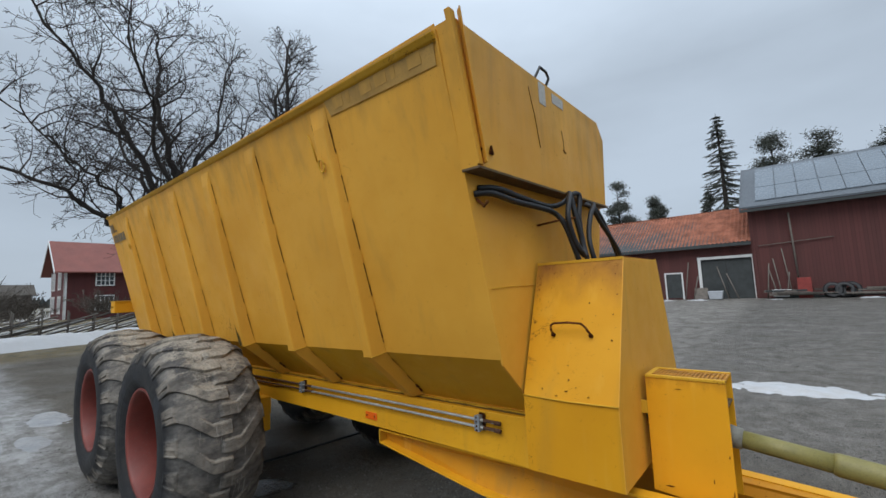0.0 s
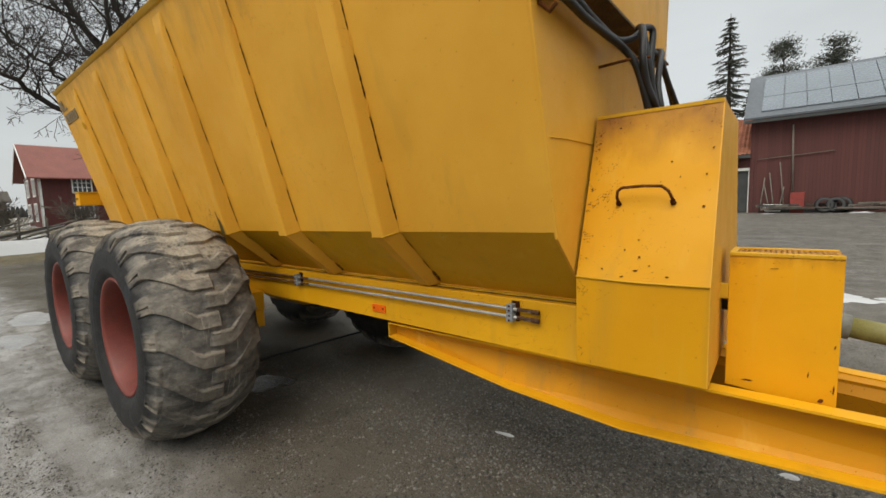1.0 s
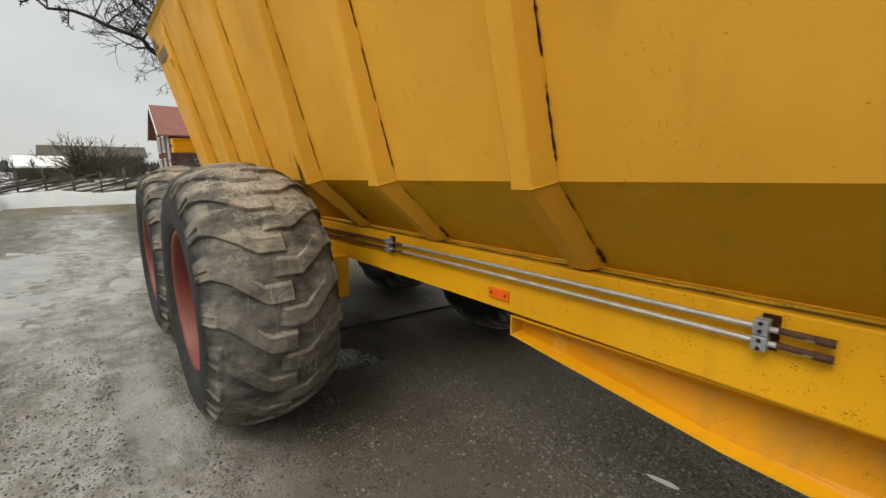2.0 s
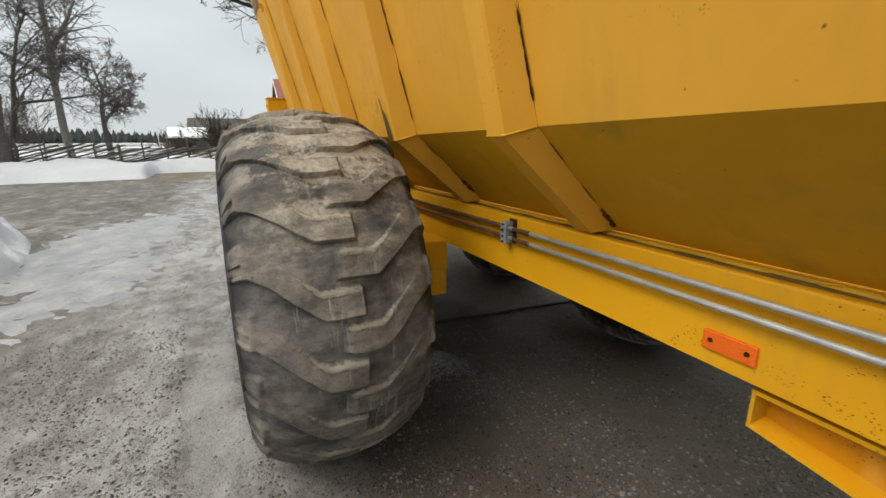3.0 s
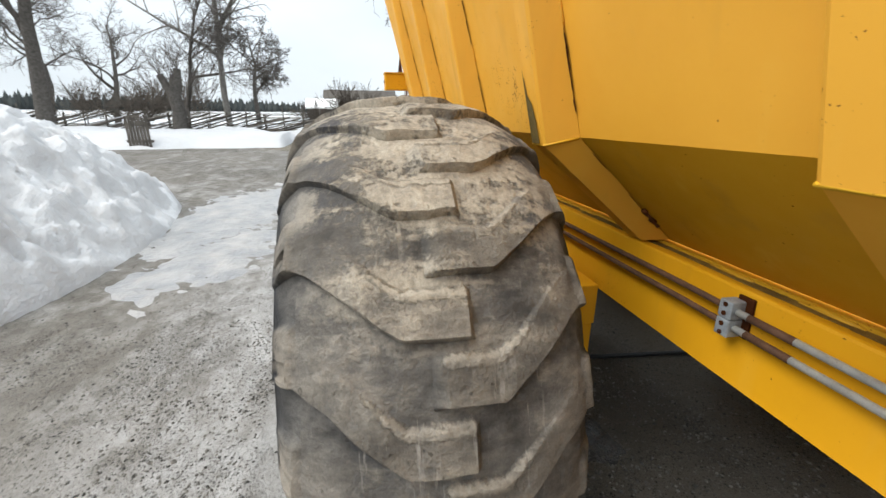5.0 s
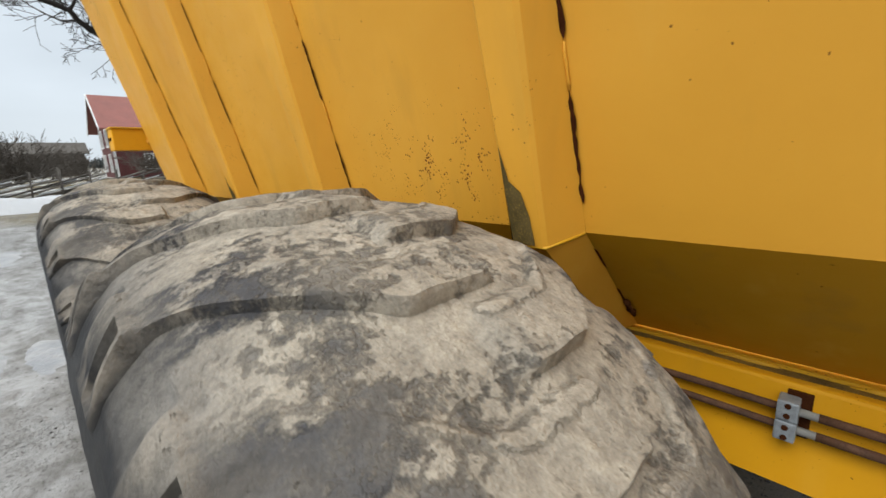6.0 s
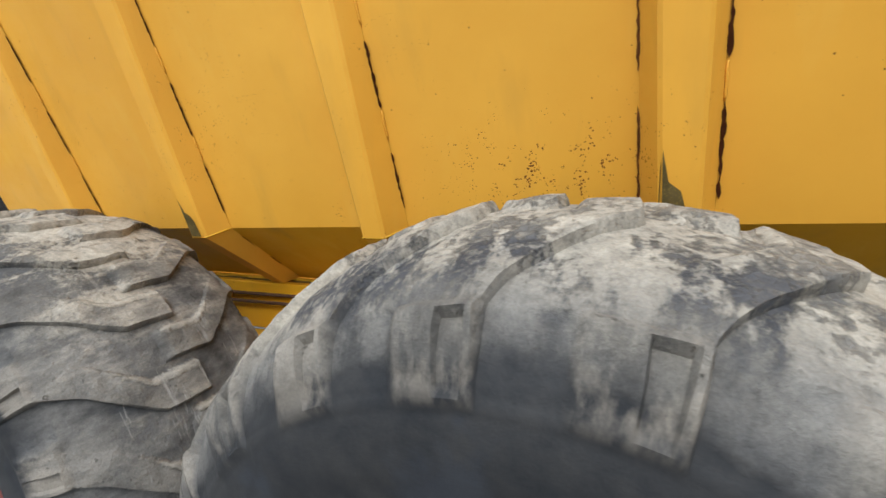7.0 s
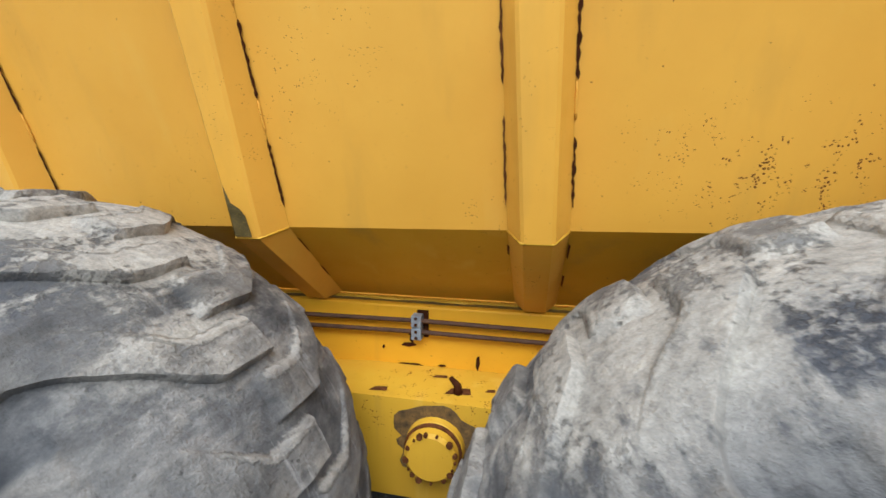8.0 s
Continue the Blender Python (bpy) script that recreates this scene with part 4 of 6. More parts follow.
# bogie beam, pivot cap, axles
for far in (False, True):
    mir = lambda a, b_: (a, b_) if not far else (2 * YC - b_, 2 * YC - a)  # noqa: E731
    ya, yb = mir(1.535, 1.775)
    prof = [(-3.97, 0.62), (-3.97, 0.845), (-4.45, 0.875), (-5.05, 0.875), (-5.46, 0.845), (-5.46, 0.62), (-5.05, 0.545), (-4.40, 0.545)]
    bogie = part("bogie_beam", slab_bm([(x, ya, z) for x, z in prof], (0, yb - ya, 0), 0.008), YELLOW_R, spreader, "chipped yellow bogie beam")
    if not far:
        v, f = tube([(-4.755, y, 0.742) for y in (1.545, 1.512, 1.508, 1.470, 1.462)], [0.090, 0.086, 0.080, 0.077, 0.066], 28)
        raw("pivot_cap", v, f, YELLOW_R, bogie, "round rusty-rimmed pivot cap", False)
        v, f = tube([(-4.755, 1.507, 0.742), (-4.755, 1.502, 0.742), (-4.755, 1.494, 0.742)], [0.0845, 0.0862, 0.0838], 28)
        raw("rust_ring", v, f, RUST, bogie)
        for k in range(16):
            a = 0.4 * k + 0.13 * math.sin(5 * k)
            q = 0.072 + 0.004 * math.sin(7 * k)
            v, f = tube([(-4.755 + q * math.cos(a), 1.470, 0.742 + q * math.sin(a)), (-4.755 + q * math.cos(a), 1.460, 0.742 + q * math.sin(a))], 0.004 + 0.003 * (k % 3), 6)
            raw("rust_spot", v, f, RUST, bogie)
        pts = []
        for k in range(40):
            a = 2 * math.pi * k / 40
            q = 0.112 + 0.045 * noise.noise(Vector((math.cos(a) * 2.2, math.sin(a) * 2.2, 5))) + (0.03 if math.sin(a) > 0.2 else 0)
            pts.append((-4.755 + q * math.cos(a), 1.5335, 0.742 + q * math.sin(a) * 0.85))
        part("grease_patch", slab_bm(pts, (0, -0.0012, 0)), plain("grease", (0.23, 0.125, 0.03), 0.7, 0, 0.85, 30, (0.05, 0.035, 0.02), 0.95), bogie, "dark greasy patch")
        pipe("grease_nipple", [(-4.70, 1.60, 0.872), (-4.702, 1.60, 0.90), (-4.722, 1.595, 0.925)], [0.016, 0.012, 0.007], DARKRUST, bogie, "dark bent nipple")
        for x0, y0, w, h in ((-4.97, 1.56, 0.055, 0.03), (-4.74, 1.585, 0.08, 0.045), (-4.80, 1.68, 0.05, 0.02), (-4.62, 1.62, 0.03, 0.02)):
            part("paint_chip", slab_bm([(x0, y0, 0.8765), (x0 + w, y0 + h * 0.2, 0.8765), (x0 + w * 0.9, y0 + h, 0.8765), (x0 + w * 0.2, y0 + h * 0.8, 0.8765)], (0, 0, 0.001)), RUST, bogie, "dark chip in the paint")
    # hub stop plate at the end of the beam
    ya, yb = mir(1.60, 1.738)
    part("end_block", box_bm(-3.985, -3.840, ya, yb, 0.595, 0.735, 0.006), YELLOW_B, bogie)
    part("end_block", box_bm(-3.99, -3.834, ya - 0.004, yb + 0.004, 0.735, 0.885, 0.006), YELLOW_B, bogie)
for x in (-3.895, -5.545):
    for y0, y1 in ((1.05, 1.59), (2 * YC - 1.59, 2 * YC - 1.05)):
        pipe("axle", [(x, y0, 0.744), (x, y1, 0.744)], 0.062, STEEL, spreader, "dark steel stub axle", 14)

# ---- wheels ----
LUGS, ROWS = 20, 56            # lugs round each half of the tread, rows of the mesh to a lug


def lug_rise(w):
    """Turn in radians by which a lug trails at the place w across the tread: level in the middle, swept back to the shoulder."""
    s = min(max((abs(w) - 0.085) / 0.185, 0.0), 1.0)
    return radians(12.3) * (s * 0.75 + 0.25 * s * s * (3 - 2 * s))


def lug_height(f0, w, r):
    """Height of the worn lugs, 0 to 1, and the share of mud on their ledges; f0 is the turn in lug pitches, w the place across."""
    best, crumb = 0.0, 0.0
    for sgn, off, stop in ((1, 0.0, 0.037), (-1, 0.505, 0.029)):
        u = w * sgn
        if u > stop + 0.004:
            continue
        f = (f0 - off) % 1.0
        k = min(max((-u - 0.10) / 0.12, 0.0), 1.0)
        far_edge = 0.350 + 0.05 * k + (0.09 if r < 0.66 else 0.0)
        lo = min(f / 0.042, 1.0)
        lo = 1 - (1 - lo) ** 2.4
        back = min(max((far_edge + 0.10 - f) / 0.10, 0.0), 1.0)
        back = back * back * (3 - 2 * back) * (1 - 0.30 * f / far_edge)
        ramp_down = max(1 - f / 0.96, 0.0)                    # heel-and-toe wear: a long slope behind the edge on the shoulder
        if r > 0.66:
            back = max(back * (1 - 0.30 * k), ramp_down * (0.25 + 0.50 * k))
        end = min(max((stop + 0.004 - u) / 0.008, 0.0), 1.0)
        h = min(lo, back) * end
        if h > best:
            best = h
        near = 1.0 - min(abs(f - far_edge - 0.01) / (0.13 + 0.10 * k), 1.0)
        crumb = max(crumb, near * end * (1 - 0.85 * k))
    return best, crumb


def tyre_profile():
    """Section of the groove surface as (across, radius), outer bead to inner bead."""
    half = [(-0.283, 0.381), (-0.296, 0.388), (-0.308, 0.405), (-0.324, 0.432), (-0.334, 0.465), (-0.338, 0.500)]
    steps = 58
    for i in range(1, steps + 1):
        a = 0.5 * math.pi * i / steps
        half.append((-0.338 * math.cos(a) ** (1 / 1.18), 0.500 + 0.235 * math.sin(a) ** (1 / 1.18)))
    half[-1] = (0.0, 0.735)
    prof = half + [(-w, r) for w, r in half[-2::-1]]
    fine = []
    for (w0, r0), (w1, r1) in zip(prof, prof[1:]):
        k = max(1, int(math.hypot(w1 - w0, r1 - r0) / 0.0085))
        fine += [(w0 + (w1 - w0) * s / k, r0 + (r1 - r0) * s / k) for s in range(k)]
    return fine + [prof[-1]]


def tyre_mesh():
    fine = tyre_profile()
    n, seg = len(fine), LUGS * ROWS
    normals = []
    for i in range(n):
        (w0, r0), (w1, r1) = fine[max(i - 1, 0)], fine[min(i + 1, n - 1)]
        d = math.hypot(w1 - w0, r1 - r0)
        normals.append((-(r1 - r0) / d, (w1 - w0) / d))
    rises = [lug_rise(w) for w, _ in fine]
    pitch, turn0 = 2 * math.pi / LUGS, radians(8.4 - 7 * 18)     # the seam of the coordinates lies on the ground
    verts, lugs, ledges, skins = [], [], [], []
    for s in range(seg):
        f0 = s / ROWS
        for (w, r), (nw, nr), rise in zip(fine, normals, rises):
            t = turn0 + pitch * f0 + rise
            ct, st = math.cos(t), math.sin(t)
            jag = noise.noise(Vector((ct * 9, w * 17, st * 9)))
            t += 0.0055 * jag + 0.0022 * noise.noise(Vector((ct * 26, w * 38, st * 26)))
            ct, st = math.cos(t), math.sin(t)
            h, crumb, tall = 0.0, 0.0, 0.0
            if r > 0.575:
                h, crumb = lug_height(f0, w + 0.003 * noise.noise(Vector((ct * 30, w * 40, st * 30))), r)
                tall = 0.0222 - 0.001 * min(max((abs(w) - 0.15) / 0.10, 0), 1)
                if r < 0.655:
                    tall = 0.007 + 0.018 * max((r - 0.60) / 0.055, 0)
                    tall *= min((r - 0.575) / 0.006, 1)
            lift = h * tall
            if 0.588 < r < 0.650 and 0.085 < (f0 - (0.0 if w < 0 else 0.505)) % 1.0 < 0.235:   # sunk tabs in the feet of the lugs
                lift = 0.35 * lift - 0.001
            if 0.571 < r < 0.583 or 0.452 < r < 0.462:
                lift += 0.0018
            wob = 0.0042 * noise.noise(Vector((ct * 6, w * 13, st * 6))) + 0.0022 * noise.noise(Vector((ct * 22, w * 40, st * 22)))
            if h > 0.5:
                wob -= 0.005 * max(noise.noise(Vector((ct * 13, w * 21, st * 13 + 3))) - 0.25, 0)
            lift += wob * (1 if r > 0.6 else 0.3) + 0.004 * crumb * max(noise.noise(Vector((ct * 34, w * 50, st * 34))) + 0.2, 0)
            rr, ww = r + nr * lift, w + nw * lift
            verts.append((rr * ct, ww, rr * st))
            lugs.append(h)
            ledges.append(crumb)
            skins += (t * 0.72, w, r)
    faces = []
    for s in range(seg):
        t = (s + 1) % seg
        faces += [(s * n + i, s * n + i + 1, t * n + i + 1, t * n + i) for i in range(n - 1)]
    mesh = bpy.data.meshes.new("tyre")
    mesh.from_pydata(verts, [], faces)
    mesh.polygons.foreach_set("use_smooth", [True] * len(mesh.polygons))
    mesh.set_sharp_from_angle(angle=radians(40))
    mesh.materials.append(TYRE)
    mesh.attributes.new("lug", "FLOAT", "POINT").data.foreach_set("value", lugs)
    mesh.attributes.new("ledge", "FLOAT", "POINT").data.foreach_set("value", ledges)
    mesh.attributes.new("skin", "FLOAT_VECTOR", "POINT").data.foreach_set("vector", skins)
    mesh.update()
    return mesh


TYRE_MESH = tyre_mesh()
RIM_PROFILE = [(-0.272, 0.384), (-0.300, 0.394), (-0.308, 0.390), (-0.306, 0.376), (-0.288, 0.364), (-0.25, 0.360), (-0.23, 0.352), (-0.12, 0.346), (0.02, 0.344), (0.05, 0.335), (0.06, 0.290), (0.05, 0.20), (0.03, 0.16), (-0.03, 0.155), (-0.035, 0.12), (-0.09, 0.115), (-0.10, 0.09), (-0.10, 0.001)]


def wheel(x, y, far, spin):
    w = new("wheel", None)
    w.location = (x - spreader.location.x, y - spreader.location.y, 0.744)
    w.rotation_euler = (0, 0, math.pi if far else 0)
    w.parent = spreader
    t = new("tyre", TYRE_MESH)
    t.parent = w
    t.rotation_euler = (0, -radians(spin), 0)
    tagged(t, "worn muddy tractor tyre with deep slanted lugs")
    r = bpy.data.objects.get("rim")
    if r is None:
        v, f = lathe(RIM_PROFILE, 56)
        mesh = bpy.data.meshes.new("rim")
        mesh.from_pydata(v, [], f)
        mesh.polygons.foreach_set("use_smooth", [True] * len(mesh.polygons))
        mesh.materials.append(RIM)
        r = new("rim", mesh)
    else:
        r = new("rim", r.data)
    r.parent = w
    tagged(r, "dusty red painted steel rim")
    for k in range(8):
        a = 2 * math.pi * k / 8 + 0.2
        src = bpy.data.meshes.get("wheel_nut")
        if src is None:
            v, f = tube([(0, 0.0, 0), (0, -0.028, 0)], 0.017, 6)
            src = bpy.data.meshes.new("wheel_nut")
            src.from_pydata(v, [], f)
            src.materials.append(RUST)
        nut = new("wheel_nut", src)
        nut.parent = w
        nut.location = (0.225 * math.cos(a), 0.058, 0.225 * math.sin(a))
    return w


for x, spin in ((-3.902, 0.0), (-5.572, 10.1)):
    wheel(x, 1.086, False, spin)
    wheel(x, 2 * 2.19 - 1.086, True, spin)

# ---- drawbar, gearbox cover, shaft guard ----
for far in (False, True):
    m = lambda p: (p[0], 2 * YC - p[1], p[2]) if far else p  # noqa: E731
    sgn = -1 if far else 1
    web = [(-2.42, 1.84, 0.745), (-2.42, 1.84, 0.826), (-1.06, 1.85, 0.826), (0.55, 1.99, 0.775), (1.45, 2.08, 0.76), (1.45, 2.08, 0.66), (0.55, 1.99, 0.60), (-1.06, 1.85, 0.585), (-1.60, 1.845, 0.625)]
    beam = part("drawbar_beam", slab_bm([m(p) for p in web], (0, 0.010 * sgn, 0)), YELLOW_D, spreader)
    def flange(line, lift, width=0.062):
        b = bmesh.new()
        rows = []
        for p in line:
            q = Vector(p)
            rows.append([b.verts.new(m(tuple(q + Vector(o)))) for o in ((0, 0.008, 0), (0, -width, 0), (0, -width, lift), (0, 0.008, lift))])
        for r0, r1 in zip(rows, rows[1:]):
            for i in range(4):
                b.faces.new((r0[i], r0[(i + 1) % 4], r1[(i + 1) % 4], r1[i]))
        b.faces.new(rows[0])
        b.faces.new(rows[-1][::-1])
        return b
    part("flange", flange([(-2.42, 1.84, 0.738), (-1.60, 1.845, 0.618), (-1.06, 1.85, 0.577), (0.55, 1.99, 0.592), (1.45, 2.08, 0.652)], 0.010), YELLOW_B, beam)
    part("flange", flange([(-2.42, 1.84, 0.822), (-1.06, 1.85, 0.822), (0.55, 1.99, 0.771), (1.45, 2.08, 0.756)], 0.010), YELLOW_B, beam)
    part("end_lip", slab_bm([m(p) for p in ((-2.425, 1.778, 0.738), (-2.425, 1.85, 0.738), (-2.425, 1.85, 0.832), (-2.425, 1.778, 0.832))], (0.008, 0, 0)), YELLOW_R, beam)
part("hitch_plate", box_bm(1.35, 1.70, YC - 0.09, YC + 0.09, 0.66, 0.76, 0.01), YELLOW_R, spreader)

prof = [(1.655, 0.885), (1.650, 1.235), (1.890, 1.880), (2.510, 1.885), (2.760, 1.235), (2.760, 0.885)]


def shell(points, x0, x1, t):
    """A bent sheet along a profile of (y, z), between two places along x."""
    b = bmesh.new()
    cy = sum(p[0] for p in points) / len(points)
    cz = sum(p[1] for p in points) / len(points)
    inner = [(p[0] + (cy - p[0]) * t / 0.5, p[1] + (cz - p[1]) * t / 0.5) for p in points]
    o0, o1 = [b.verts.new((x0, *p)) for p in points], [b.verts.new((x1, *p)) for p in points]
    i0, i1 = [b.verts.new((x0, *p)) for p in inner], [b.verts.new((x1, *p)) for p in inner]
    for k in range(len(points) - 1):
        b.faces.new((o0[k], o0[k + 1], o1[k + 1], o1[k]))
        b.faces.new((i0[k], i1[k], i1[k + 1], i0[k + 1]))
        b.faces.new((o0[k], i0[k], i0[k + 1], o0[k + 1]))
        b.faces.new((o1[k], o1[k + 1], i1[k + 1], i1[k]))
    for k in (0, -1):
        b.faces.new((o0[k], o1[k], i1[k], i0[k]))
    return b


cover = part("gearbox_cover", shell(prof[:3], -1.200, -0.752, 0.006), COVER, spreader, "rust-flecked yellow gearbox cover")
part("far_sheet", shell(prof[3:], -1.200, -0.752, 0.006), YELLOW_B, cover)
part("front_sheet", slab_bm([(-0.748, y, z) for y, z in prof], (-0.006, 0, 0), 0.0015), YELLOW, cover)
part("frame_strip", box_bm(-1.20, -0.75, 1.884, 1.90, 1.872, 1.886), YELLOW_R, cover)
part("frame_strip", box_bm(-1.20, -0.75, 2.50, 2.514, 1.875, 1.889), YELLOW_R, cover)


def expanded_metal(x0, x1, y0, y1, z, cell, wire, name, parent):
    """Diamond mesh of flat strands."""
    b = bmesh.new()
    nx, ny = int((x1 - x0) / cell), int((y1 - y0) / (cell * 0.9))
    dx, dy = (x1 - x0) / nx, (y1 - y0) / ny
    for i in range(nx):
        for j in range(ny):
            for (ax, ay), (bx, by) in (((0, 0.5), (0.5, 1)), ((0.5, 1), (1, 0.5)), ((1, 0.5), (0.5, 0)), ((0.5, 0), (0, 0.5))):
                p, q = Vector((x0 + (i + ax) * dx, y0 + (j + ay) * dy, z)), Vector((x0 + (i + bx) * dx, y0 + (j + by) * dy, z))
                s = (q - p).cross(Vector((0, 0, 1))).normalized() * wire
                up = Vector((0, 0, 0.0035))
                vs = [b.verts.new(v) for v in (p - s, q - s, q + s, p + s, p - s + up, q - s + up, q + s + up, p + s + up)]
                for f in ((4, 5, 6, 7), (0, 1, 5, 4), (2, 3, 7, 6)):
                    b.faces.new([vs[k] for k in f])
    return part(name, b, MESH, parent, "rusty yellow expanded-metal mesh")


expanded_metal(-1.19, -0.76, 1.90, 2.50, 1.884, 0.032, 0.0048, "mesh_top", cover)
# added plate: its dark colour gives the shade seen through the mesh holes
part("shade_plate", box_bm(-1.19, -0.76, 1.93, 2.47, 1.842, 1.848), LIPS, cover, "added dark plate for the shaded inside under the mesh")
# handle on the slanting face
sl = Vector((0, 0.240, 0.645)).normalized()
sn = Vector((0, -sl.z, sl.y))
h0 = Vector((0, 1.650, 1.235)) + sl * 0.315
hp = lambda x, u, d: tuple(h0 + Vector((x, 0, 0)) + sl * u + sn * d)  # noqa: E731
pipe("handle", [hp(-1.070, -0.012, 0.002), hp(-1.071, 0.0, 0.035), hp(-1.066, 0.020, 0.052), hp(-1.05, 0.030, 0.055), hp(-0.98, 0.034, 0.055), hp(-0.915, 0.030, 0.055), hp(-0.892, 0.012, 0.052), hp(-0.884, -0.004, 0.035), hp(-0.882, -0.010, 0.002)], 0.0056, RUST, cover, "rusty bent rod handle")
for x in (-1.07, -0.882):
    pipe("bolt", [hp(x, -0.015, 0.0), hp(x, -0.015, 0.016)], 0.010, DARKRUST, cover, "rusty bolt head", 6)
sr = random.Random(21)
for k in range(34):
    x, u, r = sr.uniform(-1.18, -0.77), sr.uniform(-0.30, 0.36), 0.0012 + 0.0035 * sr.random() ** 4
    v, f = tube([hp(x, u, 0.003), hp(x, u, 0.005)], r, 6)
    raw("rust_spot", v, f, RUST, cover)
for x, u, w in ((-0.985, -0.275, 0.009), (-0.88, -0.29, 0.006), (-1.03, -0.30, 0.007)):
    part("rust_spot", slab_bm([hp(x - w, u, 0.003), hp(x, u - 0.003, 0.003), hp(x + w, u + 0.001, 0.003), hp(x, u + 0.003, 0.003)], (0, -0.001, 0)), DARKRUST, cover)
pipe("edge_seam", [(-1.202, 1.649, 1.235), (-0.98, 1.645, 1.232), (-0.75, 1.646, 1.236)], 0.0035, YELLOW_R, cover)

guard = part("shaft_guard", slab_bm([(-0.722, 1.965, 0.80), (-0.400, 1.965, 0.775), (-0.400, 1.968, 1.312), (-0.722, 1.968, 1.312)], (0, 0.008, 0), 0.002), GUARD, spreader, "yellow sheet-steel shaft guard, rusty at the edges")
part("far_sheet", slab_bm([(-0.722, 2.18, 0.80), (-0.400, 2.18, 0.775), (-0.400, 2.165, 1.318), (-0.722, 2.165, 1.318)], (0, 0.008, 0), 0.002), YELLOW_B, guard)
part("frame_strip", box_bm(-0.722, -0.400, 1.964, 1.985, 1.308, 1.322, 0.003), YELLOW_R, guard)
part("frame_strip", box_bm(-0.722, -0.400, 2.155, 2.176, 1.308, 1.322, 0.003), YELLOW_R, guard)
part("frame_strip", box_bm(-0.722, -0.700, 1.985, 2.155, 1.308, 1.322, 0.003), YELLOW_R, guard)
expanded_metal(-0.70, -0.402, 1.985, 2.155, 1.314, 0.032, 0.0048, "mesh_top", guard)
# a second added plate, dark for the guard's shaded inside
part("shade_plate", box_bm(-0.70, -0.402, 1.985, 2.155, 1.202, 1.208), LIPS, guard, "added dark plate for the shaded inside under the mesh")
for k, (x0, z0, w, h) in enumerate(((-0.450, 0.80, 0.042, 0.035), (-0.412, 0.84, 0.012, 0.075), (-0.48, 0.885, 0.010, 0.045), (-0.60, 1.266, 0.075, 0.006), (-0.70, 1.20, 0.008, 0.008), (-0.64, 1.235, 0.008, 0.01), (-0.67, 0.83, 0.09, 0.014), (-0.415, 1.0, 0.012, 0.03))):
    yy, w, h = 1.9635, w * 0.40, h * 0.40
    part("rust_smudge", slab_bm([(x0, yy, z0), (x0 + w * 0.6, yy, z0 - h * 0.15), (x0 + w, yy, z0 + h * 0.5), (x0 + w * 0.7, yy, z0 + h), (x0 + w * 0.25, yy, z0 + h * 0.7)], (0, -0.001, 0)), RUST, guard, "rusty smudge")
part("hinge", box_bm(-0.765, -0.722, 1.963, 1.975, 1.14, 1.20, 0.003), YELLOW_R, guard)
pipe("drive_shaft", [(-0.75, 2.07, 1.11), (-0.42, 2.07, 1.065)], 0.035, STEEL, spreader, "dark steel drive shaft")
shaft = pipe("shaft_cover", [(-0.395, 2.07, 1.062), (-0.08, 2.07, 1.018)], 0.037, SHAFT, spreader, "greenish-yellow plastic shaft cover", 18)
pipe("outer_cover", [(-0.085, 2.07, 1.019), (-0.07, 2.07, 1.017), (1.0, 2.07, 0.87)], [0.039, 0.044, 0.044], SHAFT, shaft, "", 18)
pipe("bell", [(-0.43, 2.07, 1.067), (-0.37, 2.07, 1.058)], [0.050, 0.044], plain("grey_bell", (0.22, 0.21, 0.17), 0.6), shaft, "grey plastic bell", 18)
pipe("yoke", [(0.98, 2.07, 0.873), (1.15, 2.07, 0.85)], 0.045, STEEL, shaft, "dark steel yoke", 10)

# hoses hanging under the overhang
HOSES = [
    [(FRONT_X + 0.01, 1.33, 2.190), (-1.16, 1.40, 2.195), (-1.15, 1.60, 2.182), (-1.14, 1.80, 2.180), (-1.12, 1.96, 2.165), (-1.08, 2.00, 2.10), (-1.05, 2.03, 1.98), (-1.03, 2.07, 1.86)],
    [(FRONT_X + 0.01, 1.36, 2.222), (-1.16, 1.46, 2.225), (-1.16, 1.70, 2.215), (-1.15, 1.95, 2.205), (-1.11, 2.05, 2.225), (-1.08, 2.15, 2.29), (-1.06, 2.20, 2.28), (-1.06, 2.17, 2.15), (-1.05, 2.17, 2.02), (-1.03, 2.19, 1.86)],
    [(-1.13, 2.20, 2.31), (-1.09, 2.13, 2.29), (-1.06, 2.03, 2.21), (-1.05, 1.99, 2.12), (-1.04, 2.02, 2.02), (-1.02, 2.05, 1.95), (-1.02, 2.11, 1.925), (-1.04, 2.14, 2.00), (-1.06, 2.12, 2.15), (-1.09, 2.14, 2.29)],
    [(-1.13, 2.50, 2.29), (-1.08, 2.48, 2.27), (-1.06, 2.36, 2.19), (-1.05, 2.28, 2.07), (-1.03, 2.24, 1.97), (-1.01, 2.26, 1.86)],
    [(-1.13, 2.46, 2.28), (-1.09, 2.48, 2.25), (-1.07, 2.56, 2.16), (-1.05, 2.66, 2.07), (-1.03, 2.74, 1.98), (-1.0, 2.78, 1.84)],
    [(-1.14, 2.55, 2.28), (-1.10, 2.58, 2.25), (-1.08, 2.68, 2.14), (-1.06, 2.77, 2.00), (-1.03, 2.82, 1.84)],
]
for pts in HOSES:
    pipe("hydraulic_hose", pts, 0.0150, BLACK, spreader, "black rubber hydraulic hose", 10, True)
